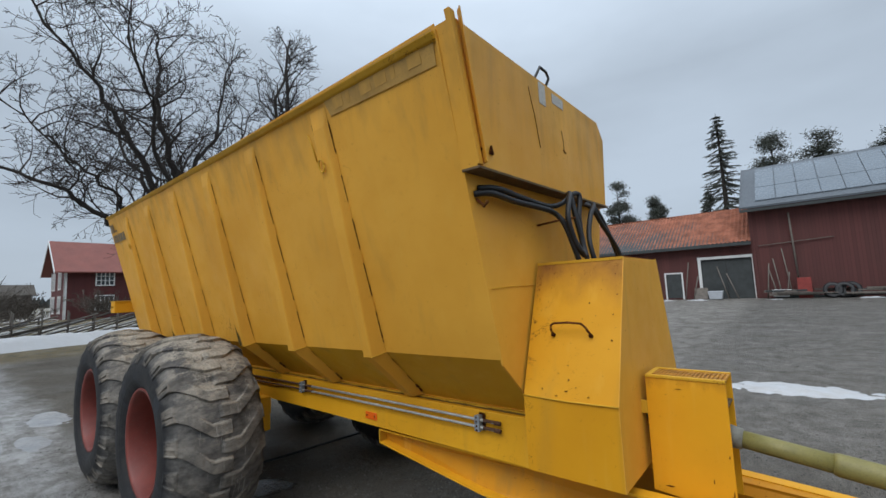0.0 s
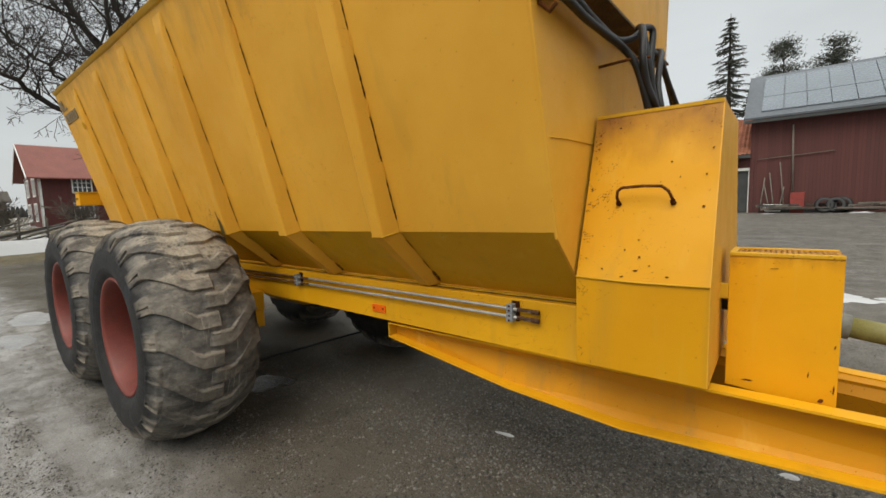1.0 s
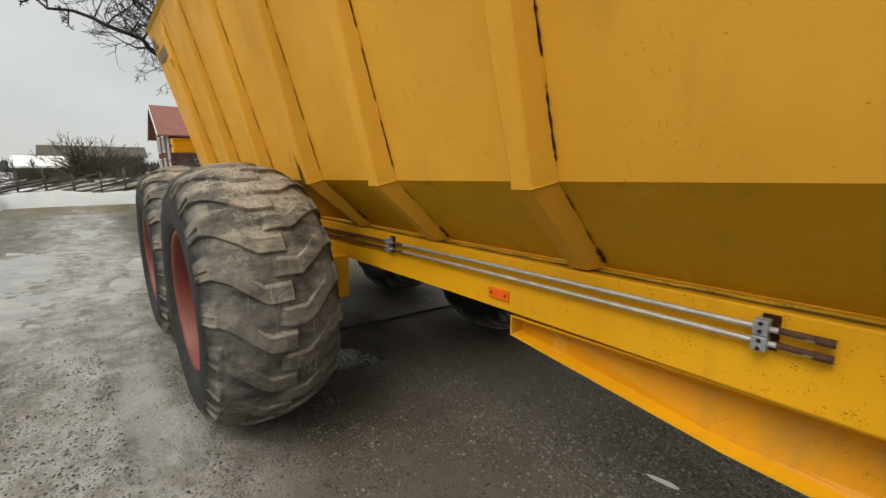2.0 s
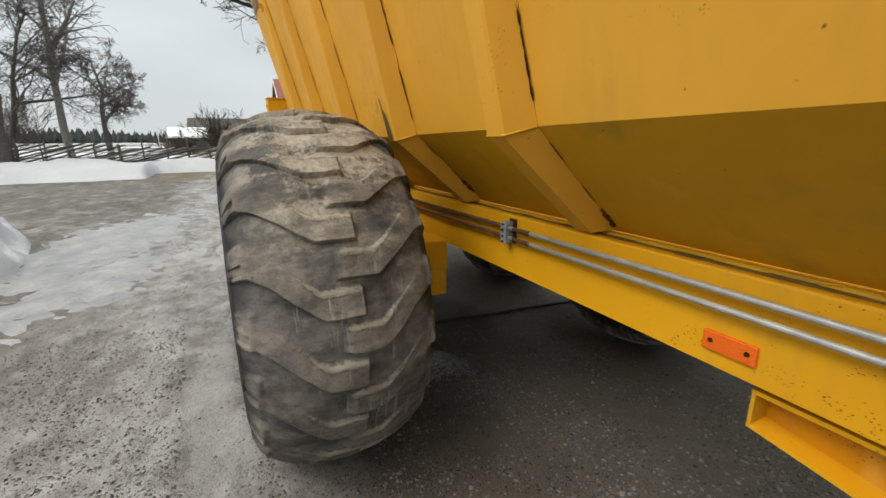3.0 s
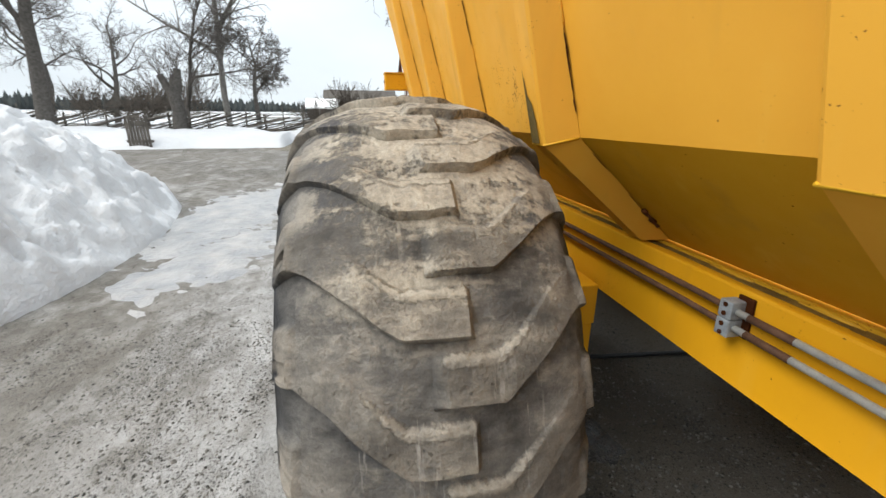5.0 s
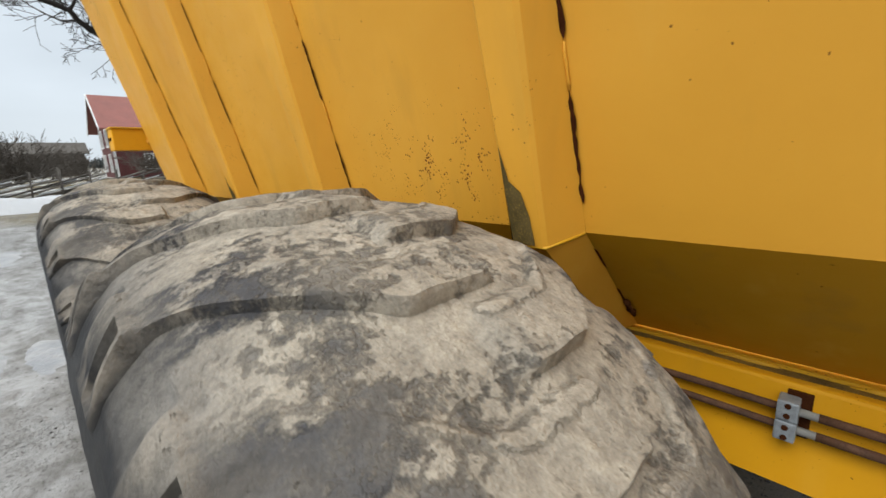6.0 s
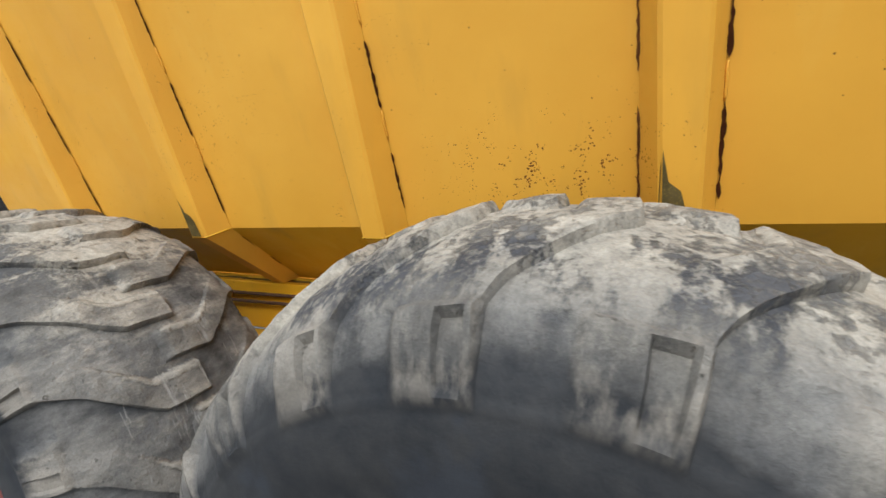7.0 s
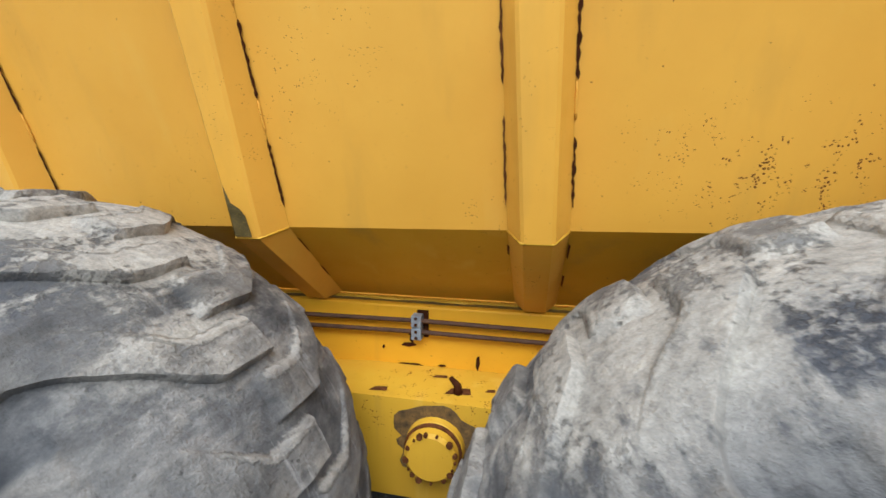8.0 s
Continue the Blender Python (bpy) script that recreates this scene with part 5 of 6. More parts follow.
pipe("hose_hook", [(FRONT_X + 0.01, 1.35, 2.17), (-1.17, 1.35, 2.13), (-1.15, 1.35, 2.15)], 0.008, RUST, spreader, "rusty hook")
pipe("hose_hook", [(FRONT_X + 0.01, 1.93, 2.10), (-1.10, 1.98, 2.12), (-1.04, 2.06, 2.135)], 0.006, RUST, spreader, "rusty hook")

# ---- snow and ice on the yard ----


def heap(name, x0, x1, y0, y1, step, height, material, label, category):
    """Snow as a height field; only the part above the ground is kept."""
    nx, ny = int((x1 - x0) / step), int((y1 - y0) / step)
    idx, verts, faces = {}, [], []
    hs = {}
    for i in range(nx + 1):
        for j in range(ny + 1):
            hs[i, j] = height(x0 + i * step, y0 + j * step)

    def vert(i, j):
        if (i, j) not in idx:
            x, y = x0 + i * step, y0 + j * step
            idx[i, j] = len(verts)
            verts.append((x, y, ground_z(x, y) - 0.02 + max(hs[i, j], -0.07)))
        return idx[i, j]
    for i in range(nx):
        for j in range(ny):
            if max(hs[i, j], hs[i + 1, j], hs[i, j + 1], hs[i + 1, j + 1]) > 0.0:
                faces.append((vert(i, j), vert(i + 1, j), vert(i + 1, j + 1), vert(i, j + 1)))
    ob = raw(name, verts, faces, material, None, "", True)
    return tagged(ob, label, category, kind="stuff")


def fbm(x, y, s, seed=0.0, oct=4):
    v, a, t = 0.0, 1.0, 0.0
    for _ in range(oct):
        v += a * noise.noise(Vector((x * s, y * s, seed)))
        t += a
        a *= 0.5
        s *= 2.1
    return v / t


def clods(x, y):
    """Rounded lumps as the plough left them."""
    x, y = x + 0.05 * noise.noise(Vector((x * 5, y * 5, 2))), y + 0.05 * noise.noise(Vector((x * 5, y * 5, 7)))
    out = 0.0
    for s, a in ((4.6, 0.13), (9.0, 0.10), (18.0, 0.055)):
        d = noise.voronoi(Vector((x * s, y * s, 0.5)))[0][0]
        out += a * (math.sqrt(max(0.0, 1 - d * d * 1.6)) - 0.75) * (0.45 + 1.1 * abs(noise.noise(Vector((x * s * 0.6, y * s * 0.6, 4)))))
    return out


def pile(x, y):
    r = ((x + 7.4) / 4.9) ** 2 + ((y + 4.7) / 3.25) ** 2
    h = 1.90 * max(1 - r, -0.2) ** 0.85 if r < 1 else -0.3
    return h + 0.45 * fbm(x, y, 0.9, 3.0) * min(max(h, 0) * 2 + 0.15, 1) + ((0.34 * fbm(x, y, 2.4, 8.0) + 0.10 * fbm(x, y, 8.0, 1.0, 3)) * min(h * 3, 1) + clods(x, y) * min(h * 2.5, 1) if h > 0 else 0)


heap("snow_pile", -12.6, -2.2, -8.2, -0.9, 0.036, pile, SNOW, "tall ploughed heap of old white snow", "snow")


def bank(x, y):
    edge = -20.2 - 0.75 * fbm(x, y, 0.35, 5.0) - 0.10 * (y + 2) if y < -2 else -22.5 - 0.8 * fbm(x, y, 0.35, 5.0) - 0.10 * (y + 2)
    d = edge - x
    back = x + 25.6 + 0.8 * fbm(x, y, 0.3, 9.0)
    h = min(d, back) * 0.55
    return min(h, 0.45 + 0.35 * fbm(x, y, 0.5, 2.0)) + 0.03 * fbm(x, y, 3, 1) if h > 0 else -0.1


heap("snow_bank", -27, -18, -16, 9, 0.16, bank, SNOW, "low ploughed snow bank along the yard edge", "snow")


def blotch(cx, cy, ax, ay, seed, thick=0.035, turn=0.0):
    def f(x, y):
        c, s = math.cos(turn), math.sin(turn)
        u, v = ((x - cx) * c + (y - cy) * s) / ax, (-(x - cx) * s + (y - cy) * c) / ay
        return thick * (1 - u * u - v * v + 1.5 * fbm(x, y, 1.5, seed, 6) + 1.15 * fbm(x, y, 7.0, seed + 3, 4)) + 0.008
    return f


def patch(name, cx, cy, ax, ay, seed, mat, label, thick=0.03, turn=0.0, step=0.06):
    m = 1.7 * max(ax, ay)
    heap(name, cx - m, cx + m, cy - m, cy + m, step, blotch(cx, cy, ax, ay, seed, thick, turn), mat, label, "snow")


patch("snow_patch", -0.35, 8.4, 0.95, 0.42, 1.0, SNOW_D, "melting patch of dirty snow on gravel", 0.035, 0.1, 0.045)
patch("snow_patch", 3.4, 9.8, 0.5, 0.25, 2.0, SNOW_D, "melting patch of dirty snow on gravel", 0.05)
patch("ice_patch", -9.6, -0.9, 2.3, 0.75, 3.0, ICE, "grey-white sheet of melting ice", 0.03, -0.15, 0.07)
patch("ice_patch", -7.2, -0.55, 1.1, 0.5, 6.0, ICE, "grey-white sheet of melting ice", 0.028, -0.3)
patch("ice_patch", -9.5, 1.0, 0.55, 0.22, 4.0, ICE, "grey-white sheet of melting ice", 0.028)
patch("ice_patch", -8.0, 0.65, 0.45, 0.16, 5.0, ICE, "grey-white sheet of melting ice", 0.028)
patch("ice_patch", -8.1, 0.2, 0.30, 0.20, 9.0, ICE, "grey-white sheet of melting ice", 0.028)
patch("ice_patch", -14.0, 0.3, 0.8, 0.2, 12.0, ICE, "grey-white sheet of melting ice", 0.028, 0, 0.09)
patch("ice_patch", -4.15, 1.88, 0.21, 0.17, 14.0, PUDDLE, "thin wet ice in a hollow of the gravel", 0.02, 0.3, 0.03)
patch("snow_crumb", -1.97, 2.36, 0.095, 0.024, 7.0, SNOW_D, "small crumb of snow on gravel", 0.02, 0.1, 0.012)
patch("snow_crumb", -0.47, 2.87, 0.05, 0.02, 8.0, SNOW_D, "small crumb of snow on gravel", 0.02, 0.2, 0.012)


pr = random.Random(3)
pv, pf = [], []
for k in range(104000):
    s = 0.0028 + 0.0085 * pr.random() ** 2.2
    if k % 4 == 0:
        x, y = pr.uniform(-5.6, -2.0), pr.uniform(-1.6, 1.5)
    elif k % 4 == 1:
        x, y = pr.uniform(-4.6, 0.3), pr.uniform(0.9, 2.8)
        s *= 0.75
    elif k % 4 == 2:
        x, y = pr.gauss(-1.1, 1.2), pr.gauss(2.8, 0.85)
        s *= 1.25
    else:
        x, y = pr.uniform(-9, 2.5), pr.uniform(-2, 7)
        s *= 1.2
    heaped = 0.5 + 0.9 * noise.noise(Vector((x * 1.7, y * 2.6, 8.0))) + 0.5 * noise.noise(Vector((x * 6, y * 7, 4.0)))
    beside = y - 0.05 * (x + 4.6)
    if 0.31 < beside < 0.40:
        heaped += 0.40
    elif 0.40 < beside < 0.70 and x < -3.4:
        heaped *= 0.15
    if k % 4 == 2:
        heaped += 0.35
    if pr.random() > heaped:
        continue
    z = ground_z(x, y) + relief(x, y)
    o = len(pv)
    turn = pr.uniform(0, 1.2)
    for q in range(5):
        g = s * pr.uniform(0.7, 1.3)
        pv.append((x + g * math.cos(turn + 1.257 * q), y + g * math.sin(turn + 1.257 * q), z - 0.1 * s))
    pv.append((x + s * pr.uniform(-0.3, 0.3), y + s * pr.uniform(-0.3, 0.3), z + s * pr.uniform(0.45, 1.0)))
    pf += [(o + q, o + (q + 1) % 5, o + 5) for q in range(5)]
tagged(raw("gravel", pv, pf, PEBBLE), "loose small grey stones on the yard", "gravel", kind="stuff")
cable = pipe("ground_cable", [(-5.2, 1.45, 0.008), (-4.8, 1.75, 0.008), (-4.72, 2.05, 0.008), (-4.66, 2.45, 0.008), (-4.61, 2.95, 0.008), (-4.5, 3.6, 0.008), (-4.2, 4.6, 0.006)], 0.014, BLACK, None, "", 8, True)
tagged(cable, "black cable lying on the gravel under the spreader", "cable")

# ---- barn with its lower wing ----
BZ = ground_z(0, 34)


def planks_box(name, x0, x1, y0, y1, z0, z1, mat, parent, label=""):
    return part(name, box_bm(x0, x1, y0, y1, z0, z1), mat, parent, label)


barn = thing("barn", (6, 39, BZ), "tall dark red timber barn with grey roof and solar panels", "barn")
RX0, RX1 = -2.05, 22.0
eave, ridge, depth = 6.65, 9.9, 5.0
part("wall", slab_bm([(RX0, 34, BZ - 0.3), (RX0, 34 + 2 * depth, BZ - 0.3), (RX0, 34 + 2 * depth, eave), (RX0, 34 + depth, ridge - 0.1), (RX0, 34, eave)], (0.2, 0, 0)), BARNRED, barn)
planks_box("wall", RX0 + 0.2, RX1, 34.0, 34.2, BZ - 0.3, eave, BARNRED, barn)
planks_box("wall", RX0 + 0.2, RX1, 34 + 2 * depth - 0.2, 34 + 2 * depth, BZ - 0.3, eave, BARNRED, barn)
rk = (ridge - eave) / depth


def roof_pt(x, s, up=0.0):
    """On the front slope; s is the distance in from the eave along y."""
    return (x, 33.4 + s, eave - 0.6 * rk + rk * s + up)


roof = part("roof", slab_bm([roof_pt(RX0 - 0.35, 0), roof_pt(RX1, 0), roof_pt(RX1, depth + 0.6), roof_pt(RX0 - 0.35, depth + 0.6)], (0, 0, 0.12)), SHEET, barn, "dark grey sheet roof")
part("roof", slab_bm([(RX0 - 0.35, 34 + depth, ridge), (RX1, 34 + depth, ridge), (RX1, 34 + 2 * depth + 0.6, eave - 0.4), (RX0 - 0.35, 34 + 2 * depth + 0.6, eave - 0.4)], (0, 0, 0.12)), SHEET, barn)
part("barge_board", slab_bm([roof_pt(RX0 - 0.42, -0.05, -0.16), roof_pt(RX0 - 0.42, depth + 0.6, -0.16), roof_pt(RX0 - 0.42, depth + 0.6, 0.16), roof_pt(RX0 - 0.42, -0.05, 0.16)], (0.08, 0, 0)), SHEET, barn)
part("gutter", box_bm(RX0 - 0.35, RX1, 33.25, 33.42, eave - 0.62, eave - 0.45), DARKDOOR, barn)
for r, (s0, s1) in enumerate(((0.55, 2.30), (2.36, 5.05))):
    for c in range(15):
        x = RX0 + 0.45 + c * 1.10
        part("solar_panel", slab_bm([roof_pt(x, s0, 0.15), roof_pt(x + 1.055, s0, 0.15), roof_pt(x + 1.055, s1, 0.15), roof_pt(x, s1, 0.15)], (0, 0, 0.05)), SOLAR, roof, "pale grey solar panel" if c == 0 else "")
# corner boards, pole and brace on the wall
planks_box("corner_board", RX0 - 0.04, RX0 + 0.16, 33.95, 33.998, BZ, eave - 0.4, BARNRED, barn)
pipe("wall_pole", [(0.10, 33.8, 1.55), (-0.02, 33.8, 5.75)], 0.05, PALEWOOD, barn, "pale weathered pole on the wall")
pipe("wall_brace", [(-1.7, 33.9, 3.80), (1.95, 33.9, 4.02)], 0.025, PALEWOOD, barn, "thin pale rail on the wall")

wing = thing("barn_wing", (-8, 38, BZ), "low red timber shed wing with a clay tile roof", "barn")
WE, WR, WD = 4.35, 7.05, 4.3
planks_box("wall", -19, -5.25, 34.1, 34.3, BZ - 0.3, WE, BARNRED, wing)
planks_box("wall", -1.98, RX0, 34.1, 34.3, BZ - 0.3, WE, BARNRED, wing)
planks_box("wall", -5.25, -1.98, 34.1, 34.3, 3.30, WE, BARNRED, wing)
planks_box("wall", -19, -18.8, 34.3, 34 + 2 * WD, BZ - 0.3, WE, BARNRED, wing)
planks_box("wall", -19, RX0, 34 + 2 * WD, 34.2 + 2 * WD, BZ - 0.3, WE, BARNRED, wing)
door = part("barn_door", box_bm(-5.10, -2.10, 34.20, 34.27, BZ - 0.05, 3.18), DARKDOOR, wing, "large dark double door in a white frame")
for x0, x1, z0, z1 in ((-5.25, -5.07, BZ, 3.32), (-2.15, -1.98, BZ, 3.32), (-5.07, -2.15, 3.14, 3.32)):
    part("door_frame", box_bm(x0, x1, 34.03, 34.16, z0, z1, 0.01), WHITE, door, "white painted frame")
part("plank_joint", box_bm(-3.62, -3.58, 34.18, 34.20, BZ, 3.14), STEEL, door)
win = part("side_door", box_bm(-7.35, -6.35, 34.06, 34.12, BZ + 0.1, 2.25), DARKDOOR, wing, "small dark door in a white frame")
for x0, x1, z0, z1 in ((-7.45, -7.35, BZ, 2.35), (-6.35, -6.25, BZ, 2.35), (-7.35, -6.35, 2.25, 2.35)):
    part("door_frame", box_bm(x0, x1, 34.03, 34.16, z0, z1, 0.01), WHITE, win, "white painted frame")


def tile_roof(x0, x1, y0, z0, y1, z1, name, parent, label, mat, pitch=0.24, course=0.36):
    """Pantiles: rolls across and a small step at each course."""
    nx, ny = int((x1 - x0) / pitch * 4), int(math.hypot(y1 - y0, z1 - z0) / course)
    verts, faces = [], []
    rows = []
    for j in range(ny):
        rows += [(j / ny, 0.035), ((j + 0.98) / ny, 0.0)]
    rr = random.Random(2)
    for s, lift in rows:
        for i in range(nx + 1):
            x = x0 + (x1 - x0) * i / nx
            sag = -0.10 * math.sin(math.pi * (x - x0) / (x1 - x0)) - 0.04 * noise.noise(Vector((x * 0.6, s * 4, 0)))
            roll = 0.045 * math.cos(2 * math.pi * i / 4)
            verts.append((x, y0 + (y1 - y0) * s, z0 + (z1 - z0) * s + roll + lift + sag + rr.uniform(-0.008, 0.008)))
    k = nx + 1
    for j in range(len(rows) - 1):
        faces += [(j * k + i, j * k + i + 1, (j + 1) * k + i + 1, (j + 1) * k + i) for i in range(nx)]
    return tagged(raw(name, verts, faces, mat, parent, label), kind="stuff")


tile_roof(-19.3, RX0 - 0.02, 33.55, WE - 0.18, 34 + WD, WR, "roof", wing, "weathered orange clay pantile roof", TILE)
part("roof", slab_bm([(-19.3, 34 + WD, WR), (RX0, 34 + WD, WR), (RX0, 34.5 + 2 * WD, WE), (-19.3, 34.5 + 2 * WD, WE)], (0, 0, -0.06)), TILE, wing)
part("under_roof", slab_bm([(-19.3, 33.6, WE - 0.20), (RX0 - 0.02, 33.6, WE - 0.20), (RX0 - 0.02, 34 + WD, WR - 0.12), (-19.3, 34 + WD, WR - 0.12)], (0, 0, -0.05)), DARKDOOR, wing)
part("fascia", box_bm(-19.2, RX0 - 0.02, 33.52, 33.60, WE - 0.42, WE - 0.2), DARKDOOR, wing)

# things leaning on and lying before the barn
cr = random.Random(11)
for k, (x, h, lean) in enumerate(((-7.9, 2.9, 0.0), (-8.15, 2.4, 0.1), (-6.1, 2.6, 0.12), (-3.55, 2.2, -0.25), (-3.0, 1.7, -0.35), (-1.5, 2.2, 0.1), (-0.75, 2.5, -0.12), (-0.95, 1.9, -0.2), (-0.55, 1.6, 0.15), (-0.25, 3.1, -0.1), (-5.6, 1.6, 0.2))):
    z = ground_z(x, 33.5)
    p = pipe("plank", [(x, 33.45, z), (x + lean * h, 33.85, z + h)], 0.045, PALEWOOD, None, "", 4)
    tagged(p, "weathered plank leaning on the barn wall", "plank", "planks by the barn")
crate = part("oil_cabinet", box_bm(0.00, 0.66, 33.2, 33.6, BZ - 0.05, BZ + 1.22, 0.02), REDBOX, None)
tagged(crate, "faded red metal cabinet standing by the barn", "cabinet")
tub = part("plastic_tub", slab_bm([(-4.6, 33.0, BZ), (-3.9, 33.0, BZ), (-3.8, 33.0, BZ + 0.55), (-4.7, 33.0, BZ + 0.55)], (0, 0.6, 0), 0.04), plain("pale_plastic", (0.45, 0.47, 0.5), 0.5), None)
tagged(tub, "pale blue-grey plastic tub before the barn door", "tub")
trough = part("feed_trough", slab_bm([(-1.20, 33.0, BZ + 0.08), (-0.44, 33.0, BZ + 0.08), (-0.33, 33.0, BZ + 0.52), (-1.31, 33.0, BZ + 0.52)], (0, 0.45, 0), 0.03), WHITE, None)
tagged(trough, "white trough on timber by the barn wall", "trough")
for tx in (2.35, 1.55, 2.05):
    v, f = lathe([(-0.11, 0.26), (-0.13, 0.34), (-0.11, 0.43), (0.0, 0.46), (0.11, 0.43), (0.13, 0.34), (0.11, 0.26), (-0.11, 0.26)], 28)
    ty = 33.1 + 0.22 * (tx > 2.1)
    old = raw("old_tyre", [(x + tx, y + ty + 0.25 * z, z + ground_z(tx, ty) + 0.44) for x, y, z in v], f, BLACK, None, "", True)
    tagged(old, "old black tyre leaning in the timber heap", "tyre", "old tyres by the barn")
board = part("leaning_board", slab_bm([(-5.55, 33.4, BZ - 0.02), (-4.75, 33.4, BZ - 0.02), (-4.75, 33.75, BZ + 0.75), (-5.55, 33.75, BZ + 0.75)], (0, 0.03, 0.02)), PALEWOOD, None)
tagged(board, "brown weathered board leaning by the barn door", "board")
for k in range(46):
    x = cr.choice((cr.uniform(-1.7, -0.6), cr.uniform(0.7, 3.2), cr.uniform(0.7, 5.5), cr.uniform(4, 16)))
    y = cr.uniform(32.7, 33.6)
    z = ground_z(x, y) + cr.uniform(0.02, 0.45)
    ln = cr.uniform(0.8, 2.6)
    a = cr.uniform(-0.15, 0.15)
    p = part("timber", box_bm(x, x + ln, y, y + cr.uniform(0.08, 0.3), z, z + cr.uniform(0.05, 0.14)), cr.choice((PALEWOOD, GREYWOOD, DARKDOOR)), None)
    tagged(p, "old weathered timber in a heap by the barn", "timber", "timber heap")
for k in range(7):
    x = (-7.0, -5.2, -1.2, 3.0, 5.4, 7.4, 10.5)[k]
    patch("snow_patch", x, 32.3, 0.55, 0.12, 20.0 + k, SNOW, "thin rim of snow along the barn", 0.08, 0, 0.12)

# ---- house ----
HZ = ground_z(-50, 9)
house = thing("farmhouse", (-53.5, 11.5, HZ), "two-storey red farmhouse with white corners and red roof", "house")
hx0, hx1, hy0, hy1, he, hr = -57.0, -50.0, 6.75, 17.5, 5.25, 7.95
part("wall", box_bm(hx1 - 0.2, hx1, hy0, hy1, HZ - 0.3, he), HOUSERED, house)
part("wall", box_bm(hx0, hx0 + 0.2, hy0, hy1, HZ - 0.3, he), HOUSERED, house)
for y in (hy0, hy1 - 0.2):
    part("wall", slab_bm([(hx0 + 0.2, y, HZ - 0.3), (hx1 - 0.2, y, HZ - 0.3), (hx1 - 0.2, y, he), ((hx0 + hx1) / 2, y, hr - 0.1), (hx0 + 0.2, y, he)], (0, 0.2, 0)), HOUSERED, house)
for sgn in (1, -1):
    mx = (hx0 + hx1) / 2
    ex = mx + sgn * (3.5 + 0.55)
    ez = he - 0.55 * (hr - he) / 3.5
    part("roof", slab_bm([(mx, hy0 - 0.75, hr), (ex, hy0 - 0.75, ez), (ex, hy1 + 0.6, ez), (mx, hy1 + 0.6, hr)], (0, 0, 0.12)), HTILE, house, "dull red roof")
    part("barge_board", slab_bm([(mx, hy0 - 0.80, hr - 0.12), (ex, hy0 - 0.80, ez - 0.12), (ex, hy0 - 0.80, ez + 0.16), (mx, hy0 - 0.80, hr + 0.16)], (0, 0.05, 0)), WHITE, house)
for x, y in ((hx1 - 0.16, hy0 - 0.03), (hx0, hy0 - 0.03)):
    part("corner_board", box_bm(x, x + 0.19, y, y + 0.035, HZ, he), WHITE, house)
part("corner_board", box_bm(hx1 - 0.005, hx1 + 0.03, hy0 - 0.03, hy0 + 0.16, HZ, he), WHITE, house)
part("chimney", box_bm(-53.9, -53.1, 11.2, 12.0, 7.2, 8.9), REDBOX, house)


def window(y0, y1, z0, z1, x):
    w = part("window", box_bm(x, x + 0.03, y0, y1, z0, z1), GLASS_DARK, house, "white-framed window with dark panes")
    t = 0.10
    for a, b_, c, d in ((y0 - t, y0, z0 - t, z1 + t), (y1, y1 + t, z0 - t, z1 + t), (y0, y1, z1, z1 + t), (y0, y1, z0 - t, z0)):
        part("frame", box_bm(x, x + 0.07, a, b_, c, d), WHITE, w)
    for k in (1, 2, 3):
        y = y0 + (y1 - y0) * k / 4
        part("glazing_bar", box_bm(x + 0.02, x + 0.06, y - 0.035, y + 0.035, z0, z1), WHITE, w)
    for k in (1, 2):
        z = z0 + (z1 - z0) * k / 3
        part("glazing_bar", box_bm(x + 0.02, x + 0.055, y0, y1, z - 0.025, z + 0.025), WHITE, w)


for y in (9.0, 12.2, 15.0):
    window(y, y + 1.25, 3.75, 4.95, hx1)
    window(y, y + 1.25, 1.45, 2.70, hx1)
for x in (-55.8, -52.6):
    for z0, z1 in ((3.5, 4.9), (1.3, 2.7)):
        w = part("window", box_bm(x, x + 1.1, hy0 - 0.04, hy0 - 0.01, z0, z1), GLASS_DARK, house, "white-framed window with dark panes")
        for a, b_, c, d in ((x - 0.12, x, z0, z1), (x + 1.1, x + 1.22, z0, z1), (x - 0.12, x + 1.22, z1, z1 + 0.12), (x - 0.12, x + 1.22, z0 - 0.12, z0), (x + 0.5, x + 0.6, z0, z1)):
            part("frame", box_bm(a, b_, hy0 - 0.09, hy0 - 0.03, c, d), WHITE, w)
shed = thing("garden_shed", (-47, -1.9, ground_z(-47, -2)), "small pale far-off shed in the field", "shed")
sz = ground_z(-47, -2)
part("wall", box_bm(-49, -45.5, -3.6, -0.6, sz, sz + 1.3), GREYWOOD, shed)
part("roof", slab_bm([(-45.2, -3.8, sz + 1.2), (-45.2, -0.4, sz + 1.2), (-47.2, -0.4, sz + 2.0), (-47.2, -3.8, sz + 2.0)], (0, 0, 0.15)), WHITE, shed, "snow-covered roof")

far_shed = thing("grey_shed", (-66, 2.5, ground_z(-66, 2.5)), "low grey wooden outbuilding beyond the fence", "shed")
sz = ground_z(-66, 2.5)
part("wall", box_bm(-68, -64, -3.0, 6.0, sz - 0.2, sz + 2.4), GREYWOOD, far_shed)
part("roof", slab_bm([(-63.5, -3.4, sz + 2.3), (-63.5, 6.4, sz + 2.3), (-66, 6.4, sz + 3.5), (-66, -3.4, sz + 3.5)], (0, 0, 0.12)), GREYWOOD, far_shed)

